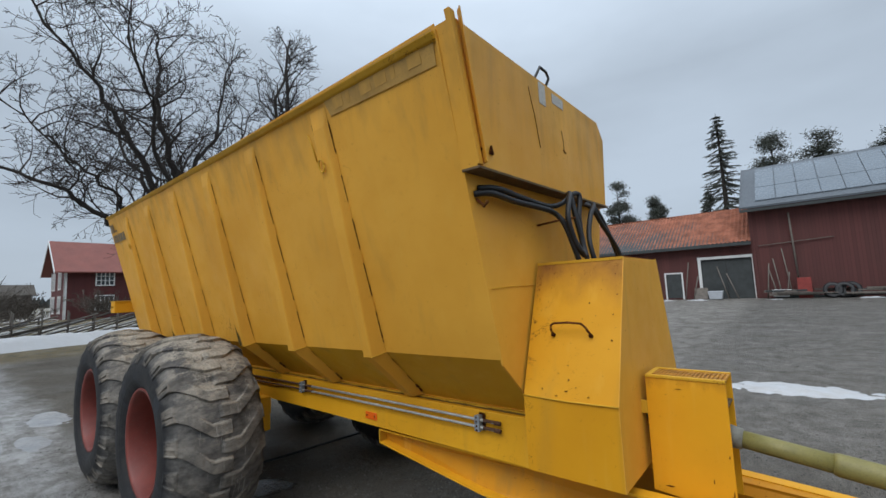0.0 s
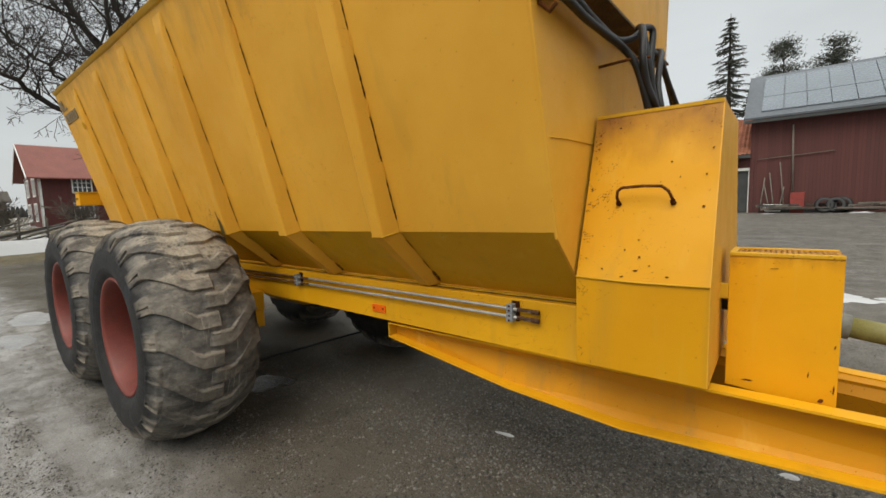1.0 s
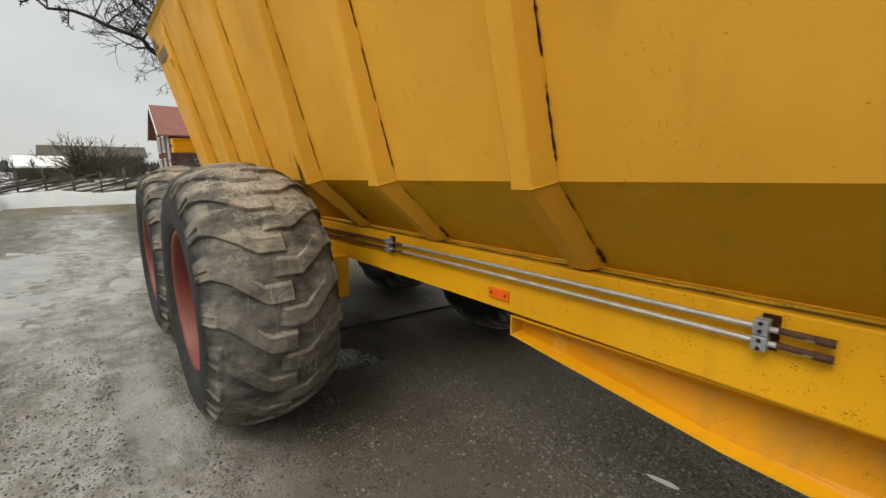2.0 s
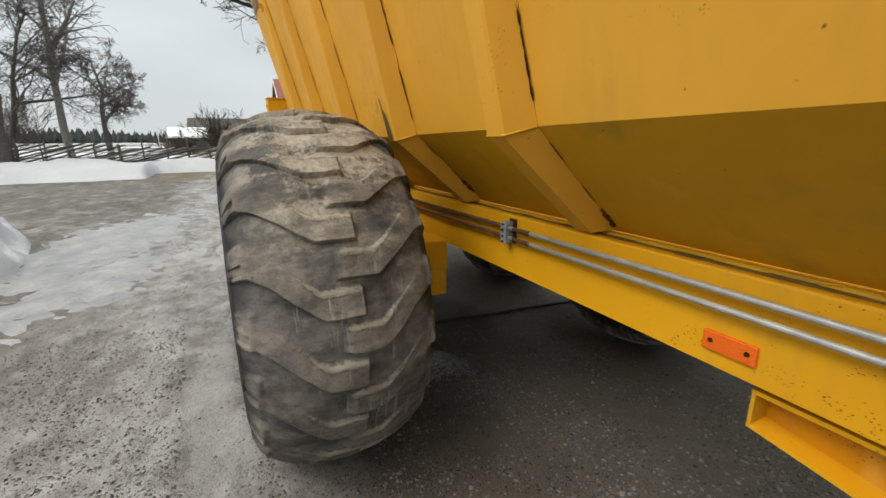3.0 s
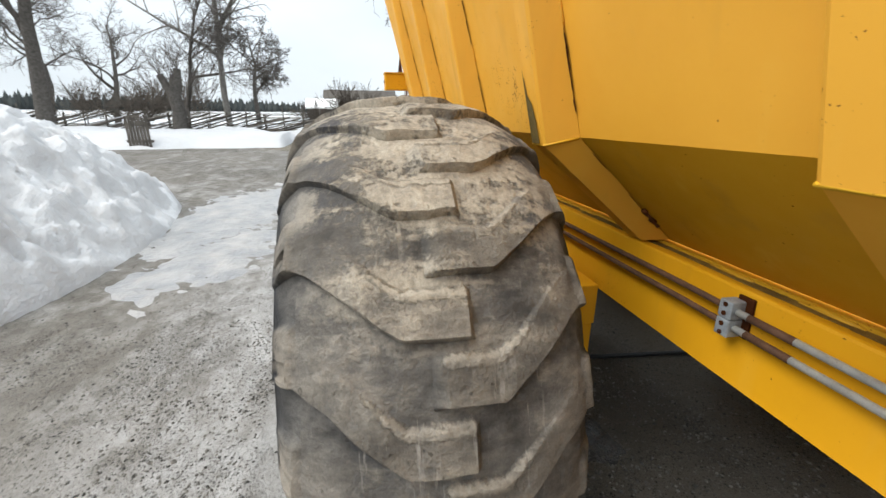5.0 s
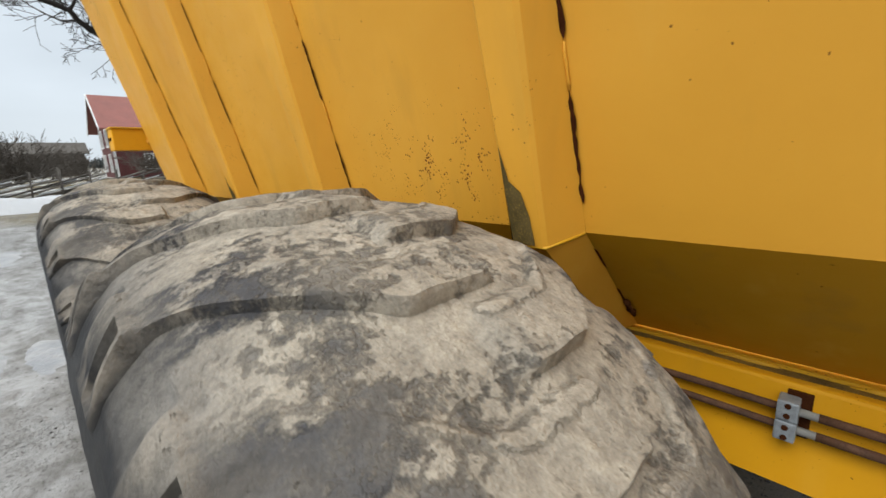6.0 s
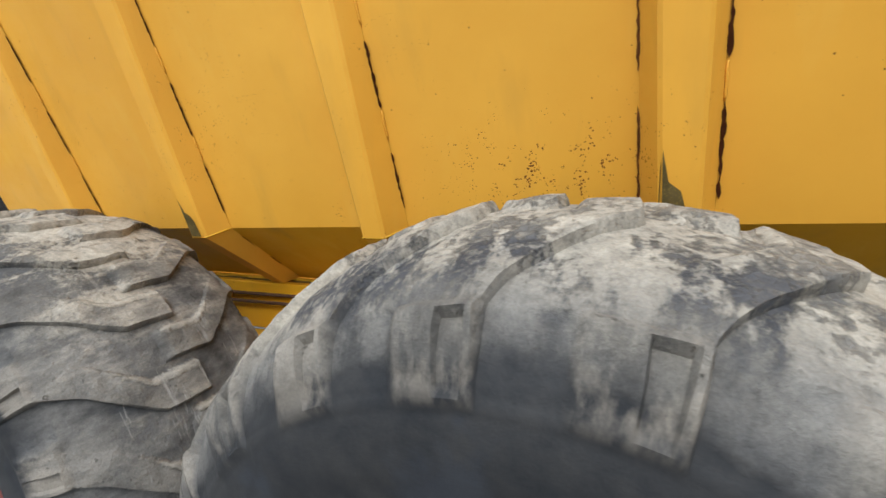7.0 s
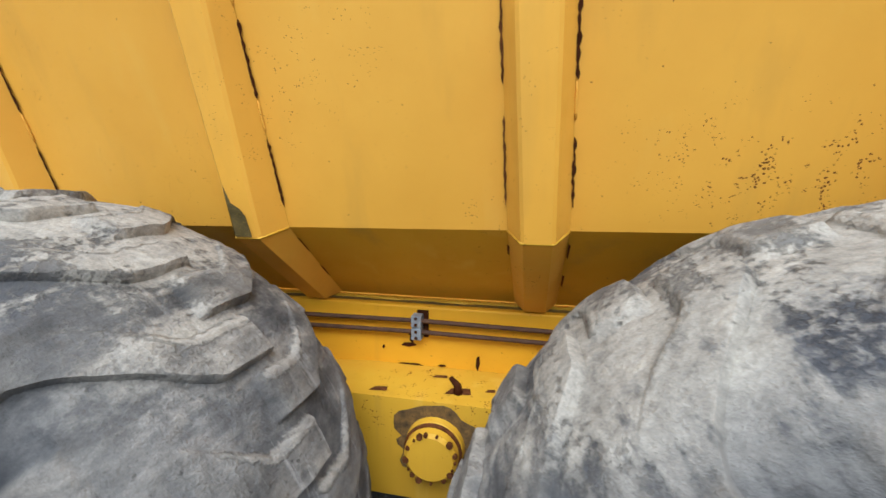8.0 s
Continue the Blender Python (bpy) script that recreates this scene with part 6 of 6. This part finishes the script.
# ---- pole fence ----
fence = thing("pole_fence", (-28, 2, ground_z(-28, 2)), "old grey slanting-pole fence with snow on it", "fence")
fr = random.Random(4)
for k in range(34):
    y = -20 + k * 0.95
    x = -27.3 + 0.02 * y
    z = ground_z(x, y)
    for dx in (-0.09, 0.09):
        pipe("post", [(x + dx, y, z - 0.1), (x + dx + fr.uniform(-0.05, 0.05), y + fr.uniform(-0.08, 0.08), z + fr.uniform(1.0, 1.45))], 0.035, GREYWOOD, fence, "", 5)
for k in range(64):
    y = -21 + k * 0.5
    x = -27.3 + 0.02 * y
    z = ground_z(x, y)
    pipe("rail", [(x, y, z + 0.1), (x + fr.uniform(-0.06, 0.06), y + 3.4, z + 0.95 + fr.uniform(-0.15, 0.2))], 0.04, PALEWOOD if k % 3 == 0 else GREYWOOD, fence, "", 5)
    if k % 2:
        pipe("snow_cap", [(x, y + 0.6, z + 0.31), (x, y + 2.9, z + 0.88)], 0.028, SNOW, fence, "strip of snow on a pole", 5)

pallet = thing("leaning_gate", (-19.6, -6.6, ground_z(-19.6, -6.6)), "weathered plank gate leaning by the snow bank", "gate")
gz0 = ground_z(-19.6, -6.6)
for k in range(7):
    y = -7.02 + k * 0.107
    part("slat", slab_bm([(-19.70, y, gz0 - 0.12), (-19.70, y + 0.085, gz0 - 0.12), (-19.95, y - 0.055, gz0 + 1.13 + 0.07 * math.sin(k * 2.1)), (-19.95, y - 0.145, gz0 + 1.12 + 0.05 * math.sin(k * 3.3))], (0.025, 0, 0)), GREYWOOD, pallet)
for h in (0.22, 0.80):
    part("crossbar", box_bm(-19.795 - 0.20 * h, -19.745 - 0.20 * h, -7.12 - 0.08 * h, -6.26 - 0.08 * h, gz0 + h, gz0 + h + 0.09), GREYWOOD, pallet)

# ---- trees ----


class Wood:
    """Collects the limbs of one tree as two meshes: thick wood and twigs."""

    def __init__(self, seed):
        self.r = random.Random(seed)
        self.crown = None
        self.thick, self.thin = ([], []), ([], [])

    def limb(self, points, radii, sides, thin):
        v, f = tube(points, radii, sides, False)
        dst = self.thin if thin else self.thick
        o = len(dst[0])
        dst[0].extend(v)
        dst[1].extend([tuple(i + o for i in q) for q in f])

    def grow(self, at, way, radius, length, level, top, spec):
        r = self.r
        n = 7 if level <= 1 else 5 if level == 2 else 4
        pts, rad = [Vector(at)], [radius]
        d = Vector(way).normalized()
        gnarl = spec["gnarl"] * (1.0, 1.25, 1.35, 0.85, 0.7, 0.7)[min(level, 5)]
        for i in range(n):
            d = (d + Vector((r.gauss(0, gnarl), r.gauss(0, gnarl), r.gauss(0, gnarl) + spec["lift"][min(level, 4)]))).normalized()
            nxt = pts[-1] + d * (length / n)
            if self.crown and i > 0:
                c, e = self.crown
                if sum(((nxt[q] - c[q]) / e[q]) ** 2 for q in range(3)) > r.uniform(0.85, 1.1):
                    break
            pts.append(nxt)
            rad.append(max(radius * (1 - 0.78 * (i + 1) / n), spec.get("least", 0.012)))
        if len(pts) < 2:
            return
        rad = [max(radius * (1 - 0.80 * i / (len(pts) - 1)), spec.get("least", 0.012)) for i in range(len(pts))]
        self.limb(pts, rad, 9 if level == 0 else 7 if level == 1 else 5 if level == 2 else 3, level >= 3)
        n = len(pts) - 1
        if level >= top:
            return
        count = spec["kids"][min(level, len(spec["kids"]) - 1)]
        for k in range(count):
            s = spec["bare"][min(level, 4)] + (1 - spec["bare"][min(level, 4)]) * (k + r.random()) / count
            i = min(int(s * n), n - 1)
            p = pts[i].lerp(pts[i + 1], s * n - i)
            axis = (pts[i + 1] - pts[i]).normalized()
            out = axis.orthogonal().normalized()
            out.rotate(Matrix.Rotation(r.uniform(0, 2 * math.pi), 3, axis))
            ang = radians(r.uniform(*spec["angle"]))
            nd = axis * math.cos(ang) + out * math.sin(ang)
            rr = max(rad[i] * r.uniform(0.42, 0.66), spec.get("least", 0.012))
            ll = length * spec["ratio"] * r.uniform(0.65, 1.15) * (1.15 - 0.5 * s)
            self.grow(p, nd, rr, ll, level + 1, top, spec)

    def done(self, name, at, label, bark, twig, group=""):
        t = thing(name, at, label, "tree", group)
        raw("trunk", *self.thick, bark, t, "", True)
        if self.thin[0]:
            raw("crown", *self.thin, twig, t, "bare winter twigs", False)
        return t


OAK = dict(gnarl=0.15, least=0.0075, lift=(0.06, 0.03, 0.02, 0.05, 0.06), kids=(9, 8, 6, 4, 3), bare=(0.30, 0.20, 0.14, 0.1, 0.1), angle=(30, 72), ratio=0.58)
FINE = dict(gnarl=0.19, least=0.009, lift=(0.08, 0.03, 0.03, 0.02, 0.0), kids=(10, 9, 7, 6), bare=(0.35, 0.2, 0.15, 0.1, 0.1), angle=(30, 75), ratio=0.55)
BIRCHES = dict(gnarl=0.05, lift=(0.10, 0.03, -0.05, -0.08, -0.1), kids=(20, 8, 5), bare=(0.25, 0.15, 0.1, 0.1, 0.1), angle=(30, 60), ratio=0.42)
BUSHES = dict(gnarl=0.10, lift=(0.05, 0.03, 0.0, 0.0, 0.0), kids=(7, 5), bare=(0.2, 0.2, 0.2, 0.2, 0.2), angle=(15, 45), ratio=0.6)

GNARLY = dict(gnarl=0.20, least=0.0085, lift=(0.06, 0.03, 0.035, 0.035, 0.02), kids=(9, 8, 6, 4, 3), bare=(0.30, 0.20, 0.16, 0.10, 0.08), angle=(28, 66), ratio=0.58)
big = Wood(21)
base = Vector((-20, 5.75, ground_z(-20, 5.75)))
big.crown = ((-20.0, 4.9, 9.6), (5.5, 4.9, 6.4))
big.limb([base - Vector((0, 0, 0.2)), base + Vector((0, 0, 1.2)), base + Vector((0, 0.0, 3.2))], [0.62, 0.50, 0.46], 12, False)
# main limbs as turns away from upright (towards x, towards y), one a stretch
MAIN_LIMBS = (
    (0.30, 1.9, ((0.0, -0.12), (0.1, -0.30), (-0.1, -0.45), (0.0, -0.55), (0.2, -0.9), (0.0, -0.6))),
    (0.34, 1.75, ((0.0, 0.06), (0.0, 0.12), (0.1, -0.25), (0.0, -0.30), (-0.1, 0.1), (0.1, -0.2))),
    (0.24, 1.75, ((0.1, 0.10), (0.0, 0.15), (-0.2, 0.45), (0.0, 0.50), (0.1, 0.1), (-0.1, 0.3))),
    (0.20, 1.45, ((-0.1, 0.25), (0.1, 0.45), (0.0, 0.75), (0.2, 0.25), (0.0, 0.7), (0.0, 0.2))),
    (0.23, 1.35, ((0.1, -0.95), (0.0, -1.2), (0.1, -1.3), (0.0, -2.2), (-0.1, -4.0), (0.1, -2.5))),
    (0.22, 1.75, ((-0.5, -0.15), (-0.6, 0.1), (-0.3, -0.3), (-0.5, -0.4), (-0.2, 0.1), (-0.4, -0.2))),
    (0.22, 1.70, ((0.5, 0.0), (0.6, -0.25), (0.3, -0.5), (0.4, -0.2), (0.5, -0.6), (0.2, -0.1))),
    (0.16, 1.35, ((0.2, -0.45), (-0.2, -0.7), (0.1, -0.9), (0.0, -1.3), (0.1, -1.0), (0.0, -1.4))),
)
for r0, stride, turns in MAIN_LIMBS:
    pts = [base + Vector((0, 0, 2.9))]
    for tx, ty in turns:
        pts.append(pts[-1] + Vector((tx, ty, 1.0)).normalized() * stride)
    pts = smooth_path(pts, 4)
    count = len(pts) - 1
    pts = [p + Vector([0.07 * big.r.gauss(0, 1) for _ in range(3)]) * (i > 2) for i, p in enumerate(pts)]
    rads = [0.68 * r0 * (1 - 0.86 * (i / count) ** 0.8) for i in range(count + 1)]
    big.limb(pts, rads, 8, False)
    for i in range(5, count + 1):
        for _ in range(1 if i > 9 else i % 2):
            ahead = (pts[i] - pts[i - 1]).normalized()
            side = Vector((big.r.gauss(0, 1), big.r.gauss(0, 1), big.r.gauss(0.15, 0.6))).normalized()
            big.grow(pts[i], ahead * 0.55 + side, max(rads[i] * big.r.uniform(0.35, 0.6), 0.03), big.r.uniform(1.9, 3.6) * (1.1 - 0.35 * i / count), 2, 5, dict(GNARLY, kids=(9, 8, 5, 4, 2)))
big.done("bare_tree", base, "big old bare broad-leaved tree with dark limbs", BARK, TWIG)


def simple_tree(seed, x, y, r, h, spec, name, label, bark, twig, top=3, way=(0, 0, 1)):
    w = Wood(seed)
    b = Vector((x, y, ground_z(x, y) - 0.1))
    w.grow(b, way, r, h, 0, top, spec)
    return w.done(name, b, label, bark, twig)


second = Wood(5)
sb2 = Vector((-31, 16.6, ground_z(-31, 16.6)))
second.crown = ((-31.0, 17.6, 18.2), (5.0, 4.6, 6.0))
second.limb([sb2 - Vector((0, 0, 0.2)), sb2 + Vector((0, 0, 3.0)), sb2 + Vector((0, 0.1, 11.5))], [0.50, 0.42, 0.30], 10, False)
for d, r, ln in (((0, -0.35, 1), 0.22, 12.0), ((0.1, 0.15, 1), 0.24, 13.0), ((0.3, 0.65, 1), 0.20, 11.0), ((0.5, 0.0, 1), 0.20, 11.0), ((-0.5, 0.1, 1), 0.20, 11.0), ((0.0, -0.8, 1), 0.16, 9.0)):
    second.grow(sb2 + Vector((0, 0.1, 10.8)), d, r, ln, 1, 4, dict(GNARLY, least=0.014, kids=(9, 10, 7, 5), ratio=0.48))
second.done("bare_tree", sb2, "bare broad-leaved tree standing behind the spreader", BARK, TWIG)
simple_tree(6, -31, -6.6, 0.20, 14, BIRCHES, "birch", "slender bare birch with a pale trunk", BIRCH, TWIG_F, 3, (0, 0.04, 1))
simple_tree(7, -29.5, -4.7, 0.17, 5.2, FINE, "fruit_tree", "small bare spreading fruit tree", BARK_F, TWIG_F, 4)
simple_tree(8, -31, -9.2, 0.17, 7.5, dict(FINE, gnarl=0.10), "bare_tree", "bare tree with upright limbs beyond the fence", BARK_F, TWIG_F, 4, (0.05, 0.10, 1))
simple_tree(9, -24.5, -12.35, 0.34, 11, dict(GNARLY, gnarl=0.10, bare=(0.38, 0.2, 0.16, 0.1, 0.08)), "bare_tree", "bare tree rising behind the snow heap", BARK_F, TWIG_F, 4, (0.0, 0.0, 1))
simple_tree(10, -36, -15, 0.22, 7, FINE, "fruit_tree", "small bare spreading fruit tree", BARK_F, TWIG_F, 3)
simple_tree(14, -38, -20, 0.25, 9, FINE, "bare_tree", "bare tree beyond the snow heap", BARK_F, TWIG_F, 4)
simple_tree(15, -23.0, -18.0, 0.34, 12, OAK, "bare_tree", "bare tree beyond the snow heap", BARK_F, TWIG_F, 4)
st = Wood(12)
sb = Vector((-27.5, -8.1, ground_z(-27.5, -8.1)))
st.limb([sb - Vector((0, 0, 0.1)), sb + Vector((0, 0.05, 1.2)), sb + Vector((0, -0.1, 2.3))], [0.40, 0.31, 0.29], 10, False)
for dy, h in ((-0.55, 0.8), (0.30, 1.1), (0.0, 0.7)):
    st.limb([sb + Vector((0, dy * 0.3, 2.0)), sb + Vector((0, dy, 2.1 + h))], [0.22, 0.17], 9, False)
    for k in range(9):
        a = st.r.uniform(0, 6.28)
        st.grow(sb + Vector((0, dy, 2.05 + h)), (0.5 * math.cos(a), 0.5 * math.sin(a), 1), 0.02, 1.4, 3, 4, FINE)
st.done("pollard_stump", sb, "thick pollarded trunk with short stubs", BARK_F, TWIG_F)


def bush(seed, x, y, h, n):
    w = Wood(seed)
    b = Vector((x, y, ground_z(x, y) - 0.05))
    for k in range(n):
        a = w.r.uniform(0, 6.28)
        s = w.r.uniform(0, h * 0.35)
        w.grow(b + Vector((s * math.cos(a), s * math.sin(a), 0)), (0.35 * math.cos(a), 0.35 * math.sin(a), 1), 0.022, h * w.r.uniform(0.6, 1.0), 2, 4, BUSHES)
    t = thing("bare_bush", b, "leafless brown bush beyond the yard", "bush", "bushes")
    raw("crown", *w.thin, BUSH, t)


for seed, x, y, h, n in ((31, -34, 0.6, 2.6, 46), (32, -46, 8.6, 2.2, 34), (33, -36, -10.8, 3.2, 36), (34, -38, -13.5, 3.0, 36), (35, -40, 3.5, 2.2, 30), (36, -33, -12.3, 2.2, 26), (38, -36, -16.5, 2.6, 30), (39, -35, -2.2, 1.6, 22)):
    bush(seed, x, y, h, n)


def spruce(seed, x, y, h, name, label, pine=False):
    r = random.Random(seed)
    b = Vector((x, y, ground_z(x, y)))
    v, f = tube([b, b + Vector((0.1, 0, h * 0.5)), b + Vector((0, 0, h))], [h * 0.017, h * 0.012, 0.02], 7)
    tv, tf, nv, nf = list(v), list(f), [], []

    def spray(p, d, ln, wide):
        o = len(nv)
        s = d.cross(Vector((r.gauss(0, 1), r.gauss(0, 1), r.gauss(0, 1)))).normalized() * wide
        nv.extend([tuple(p - s), tuple(p + s), tuple(p + d * ln + s * 0.3), tuple(p + d * ln - s * 0.3)])
        nf.append((o, o + 1, o + 2, o + 3))
    if not pine:
        z = h * 0.10
        while z < h * 0.985:
            span = 0.22 * h * (1 - z / h) ** 0.80 + 0.15
            for k in range(r.randint(6, 9)):
                if r.random() < 0.22:
                    continue
                a = r.uniform(0, 6.28)
                ln = span * r.uniform(0.5, 1.12)
                d = Vector((math.cos(a), math.sin(a), r.uniform(-0.42, 0.02)))
                p0 = b + Vector((0, 0, z))
                vv, ff = tube([p0, p0 + d * ln * 0.6 + Vector((0, 0, -0.06 * ln)), p0 + d * ln], [0.04, 0.025, 0.008], 3, False)
                o = len(tv)
                tv.extend(vv)
                tf.extend([tuple(i + o for i in q) for q in ff])
                for s in np.linspace(0.12, 1.0, int(14 + ln * 14)):
                    q = p0 + d * ln * float(s) + Vector((0, 0, -0.06 * ln))
                    for _ in range(2):
                        spray(q, Vector((d.x + r.gauss(0, .8), d.y + r.gauss(0, .8), -0.55 + r.gauss(0, .35))).normalized(), r.uniform(0.18, 0.45), r.uniform(0.018, 0.050))
            z += h * r.uniform(0.018, 0.030)
    else:
        for k in range(26):
            z = h * r.uniform(0.56, 1.0)
            a = r.uniform(0, 6.28)
            ln = 0.20 * h * r.uniform(0.3, 1.0) * (1.25 - z / h)
            tip = b + Vector((ln * math.cos(a), ln * math.sin(a), z + 0.25 * ln))
            vv, ff = tube([b + Vector((0, 0, z - 0.3 * ln)), tip], [0.09, 0.03], 4, False)
            o = len(tv)
            tv.extend(vv)
            tf.extend([tuple(i + o for i in q) for q in ff])
            for _ in range(330):
                q = tip + Vector((r.gauss(0, 0.028 * h), r.gauss(0, 0.028 * h), r.gauss(0, 0.020 * h)))
                spray(q, Vector((r.gauss(0, 1), r.gauss(0, 1), r.gauss(0.2, 0.7))).normalized(), r.uniform(0.14, 0.34), r.uniform(0.02, 0.055))
    t = thing(name, b, label, "tree")
    raw("trunk", tv, tf, BARK, t)
    raw("crown", nv, nf, NEEDLE, t)


spruce(1, -5.6, 60, 21.3, "spruce", "tall thin-crowned dark spruce behind the barn")
spruce(2, -0.7, 62, 17.3, "pine", "dark pine rising behind the barn roof", True)
spruce(3, 3.3, 61, 16.3, "pine", "dark pine rising behind the barn roof", True)
spruce(4, -18.0, 60, 14.6, "pine", "dark pine behind the tiled shed roof", True)
spruce(5, -13.4, 61, 11.8, "pine", "dark pine behind the tiled shed roof", True)
spruce(6, 8.9, 62, 15.4, "pine", "dark pine rising behind the barn roof", True)
spruce(7, -7.6, 63, 12.8, "spruce", "dark spruce behind the tiled shed roof")
spruce(8, -3.6, 62, 13.2, "spruce", "dark spruce behind the tiled shed roof")

# far woods round the horizon
wr = random.Random(8)
wv, wf = [], []
for k in range(1500):
    a = 2 * math.pi * k / 1500 + wr.uniform(-0.002, 0.002)
    d = 330 + 60 * math.sin(3 * a) + wr.uniform(-14, 14)
    x, y = d * math.cos(a) - 3, d * math.sin(a) + 1
    hgt = (6.5 + 3.5 * noise.noise(Vector((math.cos(a) * 9, math.sin(a) * 9, 0))) + wr.uniform(-1.5, 2.0)) * (1.0 if math.cos(a) < 0.3 else 1.3)
    z, w = ground_z(x, y) - 0.5, wr.uniform(1.0, 2.0)
    tx, ty = -math.sin(a), math.cos(a)
    o = len(wv)
    wv += [(x - tx * w, y - ty * w, z), (x + tx * w, y + ty * w, z), (x + tx * w * 0.8, y + ty * w * 0.8, z + hgt * 0.6), (x, y, z + hgt), (x - tx * w * 0.85, y - ty * w * 0.85, z + hgt * 0.55), (x - 2 * math.cos(a), y - 2 * math.sin(a), z + hgt * 0.4)]
    wf += [(o, o + 1, o + 5), (o + 1, o + 2, o + 5), (o + 2, o + 3, o + 5), (o + 3, o + 4, o + 5), (o + 4, o, o + 5), (o, o + 1, o + 2, o + 3, o + 4)]
tagged(raw("backdrop", wv, wf, FARWOOD), "hazy dark line of far woods", "woods", kind="structure")
